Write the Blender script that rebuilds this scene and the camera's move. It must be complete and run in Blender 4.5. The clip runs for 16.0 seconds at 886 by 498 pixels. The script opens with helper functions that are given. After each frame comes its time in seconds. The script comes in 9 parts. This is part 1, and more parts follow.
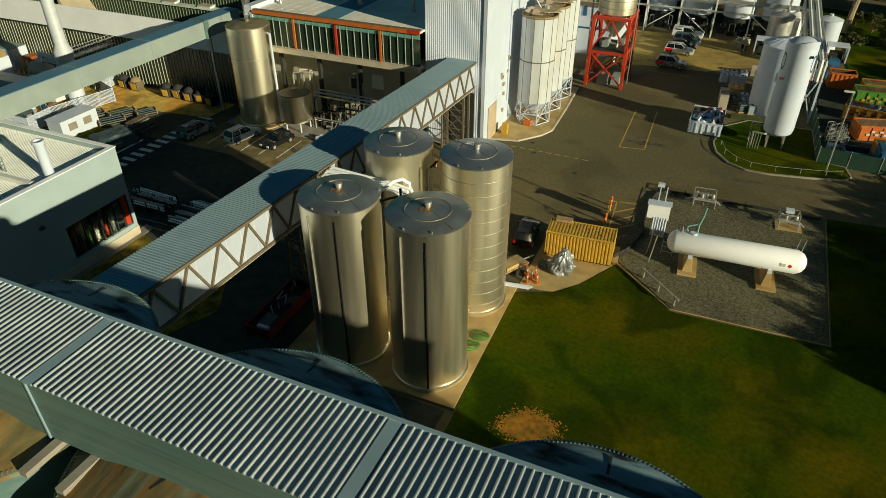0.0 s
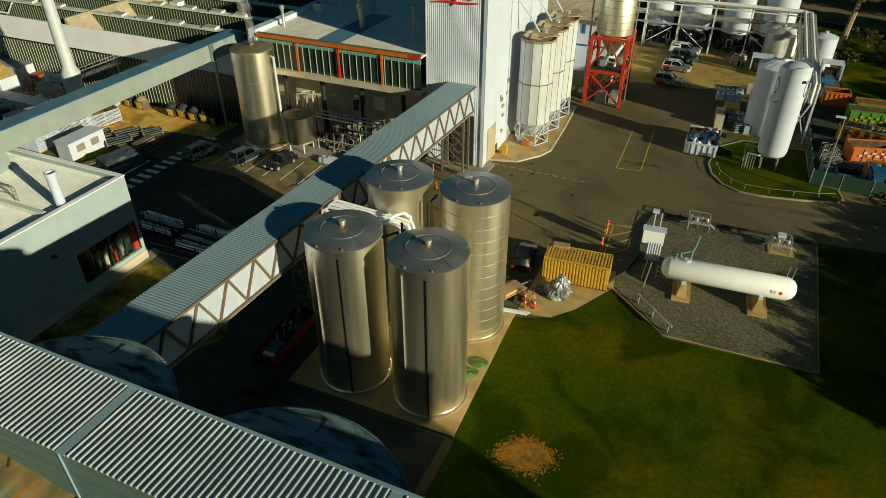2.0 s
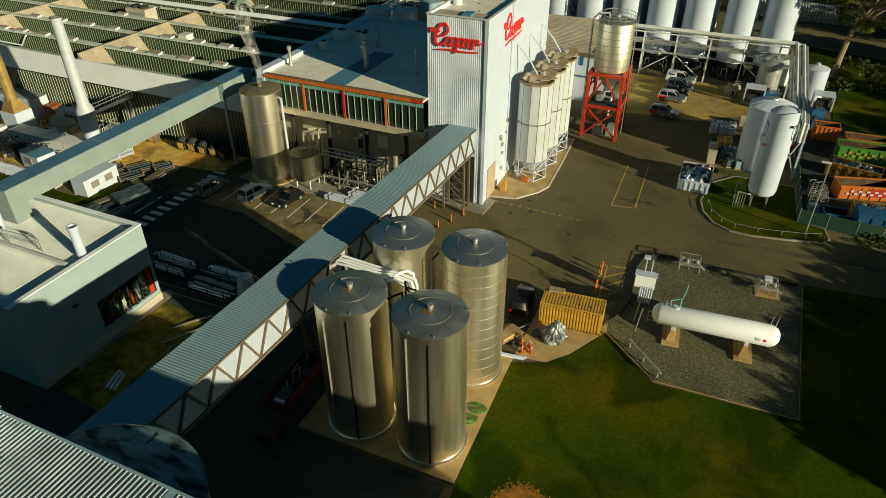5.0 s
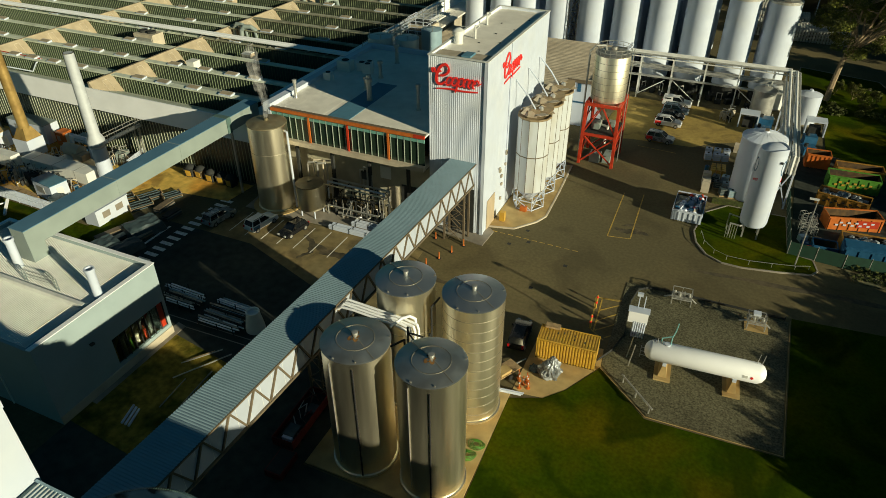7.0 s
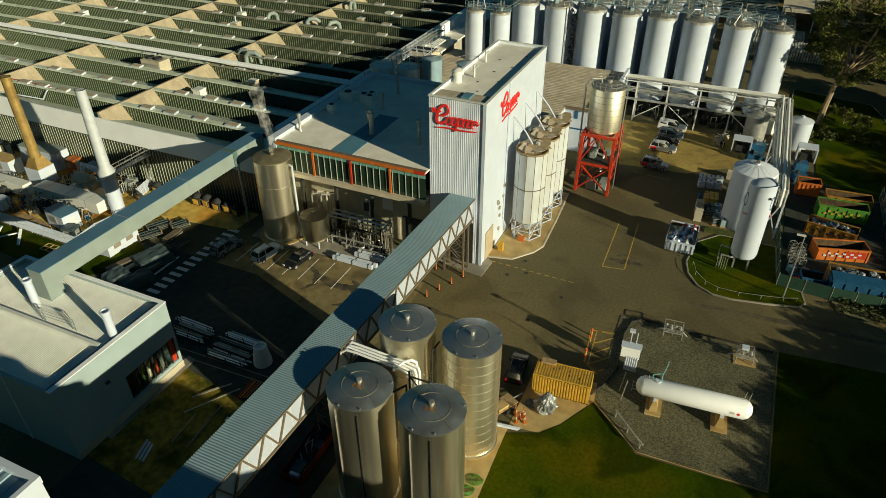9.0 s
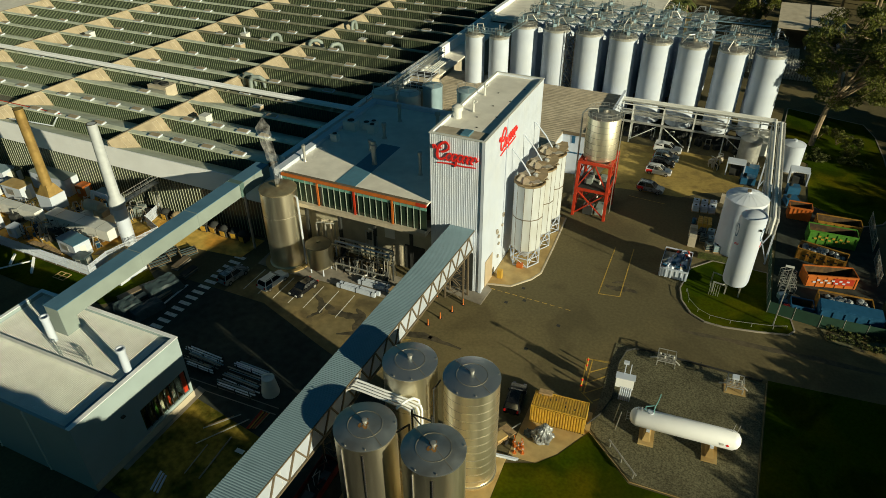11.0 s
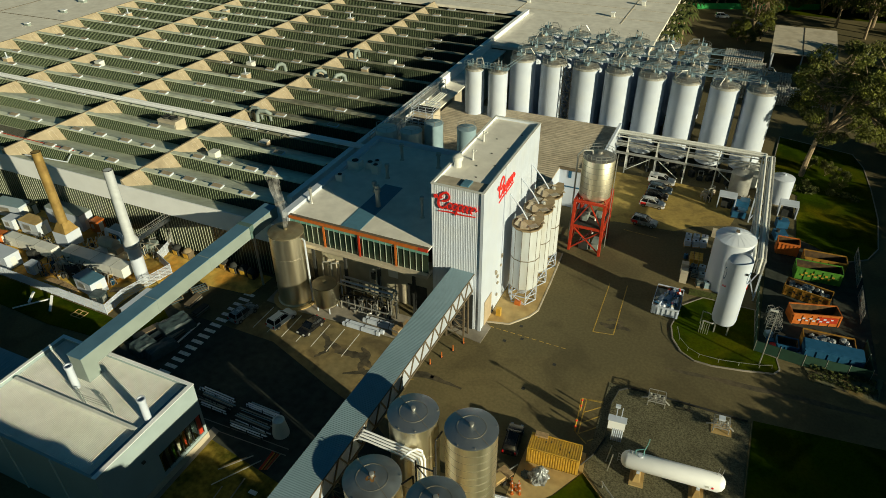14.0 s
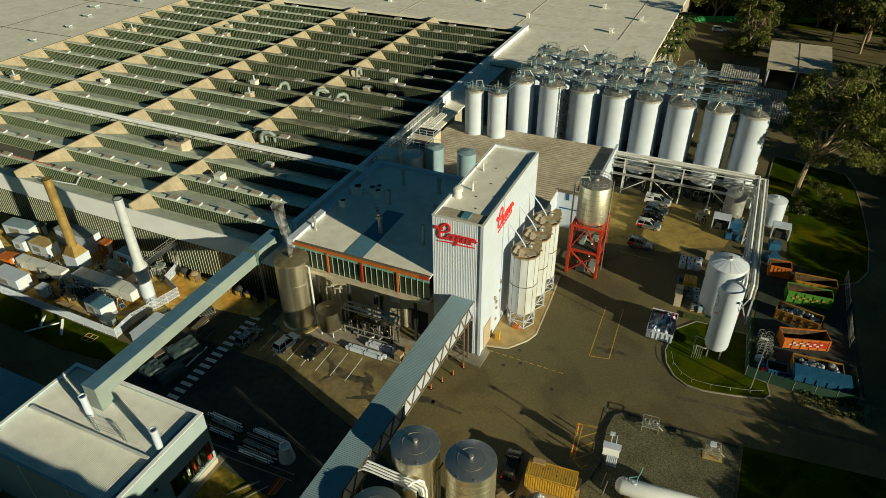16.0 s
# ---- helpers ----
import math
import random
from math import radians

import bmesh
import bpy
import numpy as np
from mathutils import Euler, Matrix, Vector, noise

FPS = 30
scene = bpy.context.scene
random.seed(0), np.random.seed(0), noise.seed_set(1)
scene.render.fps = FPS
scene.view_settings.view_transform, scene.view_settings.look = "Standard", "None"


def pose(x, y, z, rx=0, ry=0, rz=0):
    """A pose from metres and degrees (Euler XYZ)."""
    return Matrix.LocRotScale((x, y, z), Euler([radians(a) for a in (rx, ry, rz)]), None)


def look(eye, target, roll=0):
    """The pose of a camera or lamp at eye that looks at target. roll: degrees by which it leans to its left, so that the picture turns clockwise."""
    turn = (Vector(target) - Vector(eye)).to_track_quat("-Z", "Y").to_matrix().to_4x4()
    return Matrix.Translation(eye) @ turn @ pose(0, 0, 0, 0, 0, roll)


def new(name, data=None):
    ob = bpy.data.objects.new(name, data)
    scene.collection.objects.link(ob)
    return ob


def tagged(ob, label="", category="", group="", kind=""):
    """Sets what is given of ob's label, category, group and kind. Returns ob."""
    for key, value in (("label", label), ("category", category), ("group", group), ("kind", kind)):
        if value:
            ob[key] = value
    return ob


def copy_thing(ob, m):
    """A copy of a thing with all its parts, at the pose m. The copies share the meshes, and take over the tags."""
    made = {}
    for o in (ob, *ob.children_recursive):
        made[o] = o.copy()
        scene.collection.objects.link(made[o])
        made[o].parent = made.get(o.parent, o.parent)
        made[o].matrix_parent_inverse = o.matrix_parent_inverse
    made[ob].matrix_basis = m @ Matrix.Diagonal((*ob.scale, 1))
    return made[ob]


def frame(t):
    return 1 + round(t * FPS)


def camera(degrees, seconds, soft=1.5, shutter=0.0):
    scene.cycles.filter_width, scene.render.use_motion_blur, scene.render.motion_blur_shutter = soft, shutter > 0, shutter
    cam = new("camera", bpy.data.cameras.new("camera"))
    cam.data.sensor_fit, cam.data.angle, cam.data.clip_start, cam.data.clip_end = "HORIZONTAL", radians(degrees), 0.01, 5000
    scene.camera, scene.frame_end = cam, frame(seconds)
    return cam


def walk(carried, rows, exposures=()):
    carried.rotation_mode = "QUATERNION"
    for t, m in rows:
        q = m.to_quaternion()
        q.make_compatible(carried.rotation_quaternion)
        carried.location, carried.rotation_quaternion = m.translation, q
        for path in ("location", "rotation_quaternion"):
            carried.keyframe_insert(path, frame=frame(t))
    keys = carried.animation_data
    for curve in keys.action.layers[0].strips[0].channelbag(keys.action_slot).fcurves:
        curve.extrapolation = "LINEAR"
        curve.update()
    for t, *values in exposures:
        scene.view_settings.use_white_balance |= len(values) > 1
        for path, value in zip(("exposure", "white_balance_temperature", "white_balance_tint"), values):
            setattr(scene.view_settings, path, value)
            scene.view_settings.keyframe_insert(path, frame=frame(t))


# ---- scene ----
cam = camera(67.3, 16.0, soft=0.75)
METRES, EYE, TILT, LEAN, TURN = 35.75, 34.9, -34.0, 0.0, 24.0  # length of the climb, first height, tilt and heading
EAST, NORTH = 25.7, -69.3  # the first eye, from the tower's front corner
ROWS = [
    (0.0, 0.0, 0.0, 0.0, -0.0, 0.0, 0.0),
    (0.5, 0.0008, -0.0108, 0.0155, 0.03, -0.01, 0.0),
    (1.0, 0.0013, -0.0216, 0.0313, 0.05, -0.0, 0.0),
    (1.5, 0.0019, -0.0329, 0.0482, 0.07, 0.0, 0.01),
    (2.0, 0.0023, -0.0452, 0.0665, 0.09, -0.01, 0.01),
    (2.5, 0.0022, -0.0585, 0.0853, 0.11, -0.01, -0.0),
    (3.0, 0.0022, -0.0716, 0.1045, 0.12, -0.03, -0.01),
    (3.5, 0.0023, -0.0856, 0.1247, 0.14, -0.04, -0.03),
    (4.0, 0.0028, -0.0995, 0.1455, 0.17, -0.06, -0.04),
    (6.5, 0.003, -0.1861, 0.277, 0.27, -0.2, -0.15),
    (7.0, 0.0038, -0.2051, 0.3052, 0.29, -0.21, -0.16),
    (7.5, 0.0047, -0.2244, 0.3349, 0.31, -0.21, -0.16),
    (8.0, 0.0065, -0.2438, 0.3644, 0.34, -0.23, -0.16),
    (8.5, 0.0065, -0.2639, 0.3939, 0.35, -0.25, -0.14),
    (9.0, 0.0066, -0.2842, 0.4234, 0.36, -0.27, -0.12),
    (11.5, 0.0078, -0.3824, 0.5669, 0.46, -0.36, 0.09),
    (12.0, 0.008, -0.4022, 0.5956, 0.48, -0.37, 0.11),
    (12.5, 0.008, -0.4223, 0.6245, 0.48, -0.4, 0.13),
    (13.0, 0.0083, -0.4417, 0.6538, 0.5, -0.43, 0.14),
    (13.5, 0.0087, -0.4617, 0.6834, 0.52, -0.46, 0.15),
    (14.0, 0.008, -0.4794, 0.711, 0.51, -0.49, 0.17),
    (14.5, 0.0082, -0.4989, 0.7411, 0.52, -0.53, 0.16),
    (15.0, 0.0076, -0.518, 0.7704, 0.51, -0.56, 0.16),
    (15.5, 0.0068, -0.5378, 0.8004, 0.51, -0.59, 0.17),
    (16.0, 0.0066, -0.5574, 0.83, 0.51, -0.61, 0.16),
]
walk(cam, [(t, pose(EAST, NORTH, EYE, TILT, LEAN, TURN) @ pose(METRES * x, METRES * y, METRES * z, 90 + pitch, roll, yaw)) for t, x, y, z, yaw, pitch, roll in ROWS], exposures=((0.0, 0.14, 6500, 5), (16.0, 0.14, 6500, 5)))

# ---- light ----
SUN_AZ, SUN_EL = -18.5, 15.5  # degrees: heading of the sun from +x, and its height
to_sun = Vector((math.cos(radians(SUN_AZ)) * math.cos(radians(SUN_EL)), math.sin(radians(SUN_AZ)) * math.cos(radians(SUN_EL)), math.sin(radians(SUN_EL))))
world = bpy.data.worlds.new("sky")
scene.world = world
world.use_nodes = True
sky = world.node_tree.nodes.new("ShaderNodeTexSky")
sky.sky_type = "NISHITA"
sky.sun_disc = False
sky.sun_elevation = radians(SUN_EL)
sky.sun_rotation = radians(90 - SUN_AZ)
sky.air_density = 2.0
sky.dust_density = 0.15
sky.ozone_density = 1.0
tint = world.node_tree.nodes.new("ShaderNodeMix")
tint.data_type = "RGBA"
tint.blend_type = "MULTIPLY"
tint.inputs[0].default_value = 1.0
tint.inputs[7].default_value = (0.125, 0.39, 0.60, 1)
world.node_tree.links.new(sky.outputs[0], tint.inputs[6])
world.node_tree.links.new(tint.outputs[2], world.node_tree.nodes["Background"].inputs[0])
world.node_tree.nodes["Background"].inputs[1].default_value = 0.036
sun = new("sun", bpy.data.lights.new("sun", "SUN"))
sun.data.energy = 5.0
sun.data.angle = radians(0.55)
sun.data.color = (1.0, 0.90, 0.62)
sun.matrix_world = look(to_sun * 300, (0, 0, 0))

# ---- materials ----


def surf(name, col, rough=0.6, metal=0.0, vary=0.15, scale=1.5, bump=0.0, bump_scale=8.0, stain=None, amount=0.5, stain_scale=0.25, stain2=None, amount2=0.5, stain2_scale=0.5, each=0.0, stretch=None, spec=0.4):
    """A surface with grain at two scales, blotches of a second colour, relief, and a shade of its own for each piece."""
    m = bpy.data.materials.new(name)
    m.use_nodes = True
    nt = m.node_tree
    b = nt.nodes["Principled BSDF"]
    b.inputs["Roughness"].default_value = rough
    b.inputs["Metallic"].default_value = metal
    b.inputs["Specular IOR Level"].default_value = spec
    geo = nt.nodes.new("ShaderNodeNewGeometry")
    mp = nt.nodes.new("ShaderNodeMapping")
    nt.links.new(geo.outputs["Position"], mp.inputs[0])
    if stretch:
        mp.inputs["Scale"].default_value = stretch

    def noise_tex(sc, detail):
        n = nt.nodes.new("ShaderNodeTexNoise")
        n.inputs["Scale"].default_value = sc
        n.inputs["Detail"].default_value = detail
        nt.links.new(mp.outputs[0], n.inputs["Vector"])
        return n

    def mixer(blend, fac, a, bb):
        x = nt.nodes.new("ShaderNodeMix")
        x.data_type = "RGBA"
        x.blend_type = blend
        for sock, v in ((x.inputs[0], fac), (x.inputs[6], a), (x.inputs[7], bb)):
            if isinstance(v, (int, float)):
                sock.default_value = v
            elif isinstance(v, tuple):
                sock.default_value = (*v, 1)
            else:
                nt.links.new(v, sock)
        return x.outputs[2]

    def span(src, lo, hi, a, bb):
        r = nt.nodes.new("ShaderNodeMapRange")
        r.inputs[1].default_value, r.inputs[2].default_value, r.inputs[3].default_value, r.inputs[4].default_value = lo, hi, a, bb
        nt.links.new(src, r.inputs[0])
        return r.outputs[0]

    c = tuple(col)
    if stain:
        big = noise_tex(stain_scale, 6.0)
        c = mixer("MIX", span(big.outputs[0], 0.45, 0.68, 0.0, amount), c, tuple(stain))
    if stain2:
        worn = noise_tex(stain2_scale, 4.0)
        worn.inputs["Distortion"].default_value = 0.6
        c = mixer("MIX", span(worn.outputs[0], 0.5, 0.62, 0.0, amount2), c, tuple(stain2))
    fine = noise_tex(scale, 5.0)
    shade = span(fine.outputs[0], 0.3, 0.7, 1 - vary, 1 + vary)
    comb = nt.nodes.new("ShaderNodeCombineColor")
    for i in range(3):
        nt.links.new(shade, comb.inputs[i])
    c = mixer("MULTIPLY", 1.0, c, comb.outputs[0])
    if each:
        info = nt.nodes.new("ShaderNodeObjectInfo")
        comb2 = nt.nodes.new("ShaderNodeCombineColor")
        v = span(info.outputs["Random"], 0, 1, 1 - each, 1 + each)
        for i in range(3):
            nt.links.new(v, comb2.inputs[i])
        c = mixer("MULTIPLY", 1.0, c, comb2.outputs[0])
    nt.links.new(c, b.inputs["Base Color"])
    nt.links.new(span(fine.outputs[0], 0.3, 0.7, max(rough - 0.08, 0.02), min(rough + 0.1, 1)), b.inputs["Roughness"])
    if bump:
        bn = noise_tex(bump_scale, 6.0)
        bp = nt.nodes.new("ShaderNodeBump")
        bp.inputs["Strength"].default_value = min(1.0, bump)
        bp.inputs["Distance"].default_value = 0.05
        nt.links.new(bn.outputs[0], bp.inputs["Height"])
        nt.links.new(bp.outputs[0], b.inputs["Normal"])
    return m


M_ASPHALT = surf("asphalt", (0.130, 0.113, 0.063), 0.85, spec=0.05, vary=0.14, scale=2.6, bump=0.16, bump_scale=18, stain=(0.210, 0.169, 0.083), amount=0.8, stain_scale=0.035, stain2=(0.055, 0.047, 0.030), amount2=0.35, stain2_scale=0.12)
# Stained brown asphalt with the sunlight's brightness put into its colour.
M_ASPHALT_SUNLIT = surf("sunlit_brown_asphalt", (0.21, 0.172, 0.088), 0.85, spec=0.1, vary=0.22, scale=0.9, bump=0.2, bump_scale=18, stain=(0.34, 0.245, 0.105), amount=0.8, stain_scale=0.12, stain2=(0.075, 0.06, 0.04), amount2=0.5, stain2_scale=0.3)
# Shade is put into this darker copy of the asphalt.
M_ASPHALT_SHADED = surf("shade_darkened_asphalt", (0.046, 0.054, 0.049), 0.9, spec=0.04, vary=0.25, scale=0.9, bump=0.2, bump_scale=18, stain=(0.075, 0.080, 0.066), amount=0.7, stain_scale=0.1)
M_PARKING = surf("tan_parking_asphalt", (0.40, 0.295, 0.092), 0.88, spec=0.06, vary=0.16, scale=1.6, bump=0.2, bump_scale=16, stain=(0.25, 0.18, 0.065), amount=0.7, stain_scale=0.10, stain2=(0.10, 0.075, 0.04), amount2=0.45, stain2_scale=0.22)
M_SLAB = surf("orange_stained_slab", (0.66, 0.45, 0.11), 0.85, spec=0.1, vary=0.25, scale=0.8, bump=0.25, stain=(0.62, 0.26, 0.03), amount=0.9, stain_scale=0.16, stain2=(0.14, 0.10, 0.04), amount2=0.55, stain2_scale=0.28)
M_CONC = surf("concrete", (0.296, 0.27, 0.226), 0.85, vary=0.18, scale=0.8, bump=0.2, stain=(0.174, 0.148, 0.113), amount=0.6, stain_scale=0.3)
M_CONC_TAN = surf("stained_concrete", (0.46, 0.335, 0.145), 0.85, vary=0.2, scale=0.7, bump=0.2, stain=(0.34, 0.205, 0.065), amount=0.7, stain_scale=0.3)
M_GRASS = surf("grass", (0.036, 0.062, 0.0015), 0.97, vary=0.2, scale=3.0, bump=0.5, bump_scale=14, stain=(0.096, 0.082, 0.003), amount=0.95, stain_scale=0.10, stain2=(0.011, 0.026, 0.001), amount2=0.7, stain2_scale=0.16, spec=0.02)
M_DRY = surf("dry_grass", (0.36, 0.165, 0.012), 0.95, vary=0.4, scale=2.5, stain=(0.17, 0.11, 0.01), amount=0.9, stain_scale=0.9)
M_GRAVEL = surf("gravel", (0.14, 0.132, 0.082), 0.92, spec=0.1, vary=0.55, scale=5.0, bump=1.0, bump_scale=16, stain=(0.085, 0.08, 0.05), amount=0.6, stain_scale=0.3)
M_STEEL = surf("stainless_steel", (0.90, 0.84, 0.66), 0.37, metal=0.98, vary=0.06, scale=0.6, stain=(0.62, 0.55, 0.40), amount=0.35, stain_scale=0.9, stretch=(1.0, 1.0, 0.08))
M_STEEL_TOP = surf("dull_steel", (0.4, 0.4, 0.374), 0.5, metal=0.7, vary=0.14, scale=0.9, bump=0.06, stain=(0.365, 0.261, 0.139), amount=0.55, stain_scale=0.7)
# Reflections are tinted in: sky blue here, warmer tones on the front lids.
M_LID = surf("sky_tinted_steel_lid", (0.452, 0.496, 0.522), 0.36, metal=0.88, vary=0.08, scale=0.5, stain=(0.392, 0.383, 0.348), amount=0.4, stain_scale=0.5)
M_LID_WARM = surf("weathered_warm_tinted_lid", (0.44, 0.47, 0.46), 0.38, metal=0.85, vary=0.1, scale=0.6, stain=(0.34, 0.30, 0.23), amount=0.5, stain_scale=0.5)
M_RUSTMARK = surf("rust_mark", (0.209, 0.104, 0.0305), 0.8, vary=0.3, scale=2.0)
M_SEAM = surf("weld_seam", (0.365, 0.331, 0.252), 0.5, metal=0.6)
M_FIN = surf("pale_fin_paint", (0.44, 0.48, 0.37), 0.6)
M_LIDRUST = surf("rusty_brown_plate", (0.313, 0.239, 0.139), 0.75, vary=0.2, scale=1.2, stain=(0.191, 0.131, 0.0696), amount=0.7, stain_scale=0.8)
M_BAR = surf("pale_green_bar", (0.135, 0.172, 0.100), 0.6)
M_ROOF_PALE = surf("pale_weathered_roof", (0.70, 0.755, 0.63), 0.7, vary=0.1, scale=0.7, stain=(0.57, 0.61, 0.48), amount=0.7, stain_scale=0.1, stain2=(0.42, 0.44, 0.33), amount2=0.4, stain2_scale=0.3)
M_ROOF_DARK = surf("dark_blotched_roof", (0.29, 0.295, 0.215), 0.75, vary=0.2, scale=0.8, stain=(0.18, 0.175, 0.12), amount=0.8, stain_scale=0.25, stain2=(0.44, 0.45, 0.36), amount2=0.5, stain2_scale=0.4)
# Sky reflection is put into this blue; the duct's sides stay grey-green.
M_DUCT_TOP = surf("sky_tinted_duct_top", (0.11, 0.23, 0.34), 0.4, metal=0.2, vary=0.1, scale=0.6)
M_GALV = surf("galvanised_sheet", (0.76, 0.77, 0.74), 0.5, metal=0.1, vary=0.06, scale=0.7, stain=(0.64, 0.65, 0.60), amount=0.5, stain_scale=0.3)
# Bluer than bare zinc: the sky's reflection is mixed into the colour.
M_GALV_BLUE = surf("blue_grey_sheet", (0.287, 0.409, 0.479), 0.45, metal=0.2, vary=0.08, scale=0.6, stain=(0.217, 0.322, 0.374), amount=0.4, stain_scale=0.3)
M_RIB = surf("zinc_rib", (0.52, 0.565, 0.575), 0.32, metal=0.45, vary=0.12, scale=0.8)
M_CASING = surf("weathered_green_casing", (0.105, 0.178, 0.170), 0.5, vary=0.22, scale=1.0, bump=0.15, bump_scale=3, stain=(0.088, 0.132, 0.110), amount=0.7, stain_scale=0.5, stretch=(0.16, 1.0, 5.0))
# Dark blue stands for the ribs' shade in the troughs.
M_TROUGH_SHADE = surf("shade_blue_roof_sheet", (0.157, 0.278, 0.365), 0.45, metal=0.2, vary=0.12, scale=0.6)
M_GALV_GREEN = surf("grey_green_sheet", (0.275, 0.33, 0.315), 0.55, metal=0.1, vary=0.06, scale=0.5, stain=(0.225, 0.275, 0.28), amount=0.3, stain_scale=0.3)
M_LAB_WALL = surf("grey_white_render", (0.33, 0.415, 0.435), 0.6, vary=0.06, scale=0.6, stain=(0.29, 0.36, 0.375), amount=0.5, stain_scale=0.3)
# Toned down to offset full sun on east-facing walls and tanks.
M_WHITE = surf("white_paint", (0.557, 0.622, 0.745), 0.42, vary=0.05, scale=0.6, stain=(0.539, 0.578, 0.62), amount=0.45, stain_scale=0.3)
M_FASCIA = surf("bright_white_paint", (0.90, 0.93, 0.97), 0.45, vary=0.03, scale=0.5, stain=(0.82, 0.84, 0.86), amount=0.4, stain_scale=0.2)
M_SILO_CREAM = surf("off_white_silo_sheet", (0.539, 0.574, 0.6), 0.45, vary=0.08, scale=0.8, stain=(0.435, 0.4, 0.313), amount=0.5, stain_scale=0.6, stretch=(1.0, 1.0, 0.3))
M_EARTH = surf("bare_earth", (0.25, 0.185, 0.033), 0.95, vary=0.4, scale=1.5, bump=0.6, stain=(0.045, 0.055, 0.009), amount=0.95, stain_scale=0.35, spec=0.02)
# Raised above M_WHITE for faces that catch only grazing sun.
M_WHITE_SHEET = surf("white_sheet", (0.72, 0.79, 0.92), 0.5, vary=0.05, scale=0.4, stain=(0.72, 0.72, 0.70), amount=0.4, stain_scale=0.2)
M_CREAM = surf("cream_roof", (0.539, 0.479, 0.374), 0.7, vary=0.12, scale=0.7, stain=(0.4, 0.339, 0.244), amount=0.6, stain_scale=0.25)
M_TAN = surf("tan_sheet", (0.452, 0.365, 0.252), 0.7, vary=0.1, scale=0.7, stain=(0.392, 0.304, 0.191), amount=0.4, stain_scale=0.4)
M_CROSS = surf("tan_cross_wall", (0.40, 0.335, 0.235), 0.7, vary=0.12, scale=0.7, stain=(0.32, 0.26, 0.17), amount=0.6, stain_scale=0.5)
M_SCREEN = surf("bright_green_screen", (0.0348, 0.348, 0.087), 0.7, vary=0.12)
M_BEIGE = surf("beige_wall", (0.409, 0.365, 0.287), 0.8, vary=0.08, scale=0.6, stain=(0.331, 0.287, 0.226), amount=0.4)
M_ROOF = surf("grey_membrane_roof", (0.84, 0.81, 0.73), 0.75, vary=0.08, scale=0.6, stain=(0.68, 0.64, 0.56), amount=0.5, stain_scale=0.2)
M_ROOF_BROWN = surf("weathered_tin_roof", (0.479, 0.418, 0.322), 0.75, vary=0.2, scale=0.9, stain=(0.322, 0.27, 0.2), amount=0.7, stain_scale=0.15)
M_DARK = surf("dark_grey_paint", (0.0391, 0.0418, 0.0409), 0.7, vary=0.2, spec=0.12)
M_SLATE = surf("slate_blue_sheet", (0.0914, 0.217, 0.313), 0.5, vary=0.12)
M_BROWN = surf("brown_steel_paint", (0.15, 0.118, 0.078), 0.6, vary=0.15)
M_BLACK = surf("black_rubber", (0.0157, 0.0157, 0.0157), 0.8, vary=0.2)
M_ORANGE = surf("orange_paint", (0.539, 0.148, 0.0261), 0.5, vary=0.12, stain=(0.435, 0.104, 0.0261), amount=0.3, stain_scale=0.8)
M_RED = surf("red_paint", (0.50, 0.042, 0.014), 0.5, vary=0.14, stain=(0.30, 0.03, 0.014), amount=0.5, stain_scale=0.9)
M_RED_DARK = surf("dark_red_paint", (0.13, 0.012, 0.008), 0.5, vary=0.25)
M_LOGO = surf("red_sign", (0.88, 0.035, 0.03), 0.45, vary=0.06)
M_OCHRE = surf("ochre_skip_paint", (0.365, 0.183, 0.0261), 0.55, vary=0.2, stain=(0.226, 0.113, 0.0261), amount=0.6, stain_scale=0.8)
M_YELLOW = surf("yellow_paint", (0.574, 0.348, 0.0435), 0.5, vary=0.12, stain=(0.435, 0.261, 0.0696), amount=0.5, stain_scale=0.9)
M_GREEN = surf("green_paint", (0.087, 0.261, 0.0305), 0.5, vary=0.2, stain=(0.087, 0.217, 0.0435), amount=0.5, stain_scale=0.8)
M_BLUE = surf("blue_paint", (0.018, 0.098, 0.205), 0.5, vary=0.15)
M_TEAL = surf("teal_paint", (0.174, 0.4, 0.4), 0.5, vary=0.1)
M_TARP = surf("grey_blue_tarpaulin", (0.0478, 0.074, 0.0827), 0.5, vary=0.3, scale=2.0, bump=0.6, bump_scale=3)
M_FOIL = surf("silver_sheeting", (0.313, 0.339, 0.365), 0.38, metal=0.3, vary=0.3, scale=3.0, bump=1.0, bump_scale=4, stain=(0.087, 0.0957, 0.104), amount=0.8, stain_scale=1.2)
M_WOOD = surf("weathered_timber", (0.365, 0.252, 0.131), 0.8, vary=0.25, scale=3.0)
M_RUST = surf("rust_stained_roof", (0.150, 0.150, 0.085), 0.75, vary=0.4, scale=1.1, bump=0.6, bump_scale=2, stain=(0.215, 0.128, 0.026), amount=0.9, stain_scale=0.4, stain2=(0.013, 0.014, 0.013), amount2=0.95, stain2_scale=1.3, stretch=(1.0, 0.5, 1.0))
# Shaded and sunlit colours of one lid; the blue stands for shade.
M_LID_SHADED = surf("shade_blue_mottled_lid", (0.16, 0.255, 0.30), 0.7, vary=0.3, scale=1.0, bump=1.0, bump_scale=1.6, stain=(0.024, 0.040, 0.05), amount=0.95, stain_scale=1.1, stain2=(0.005, 0.008, 0.010), amount2=1.0, stain2_scale=1.1, stretch=(0.5, 1.5, 1.0))
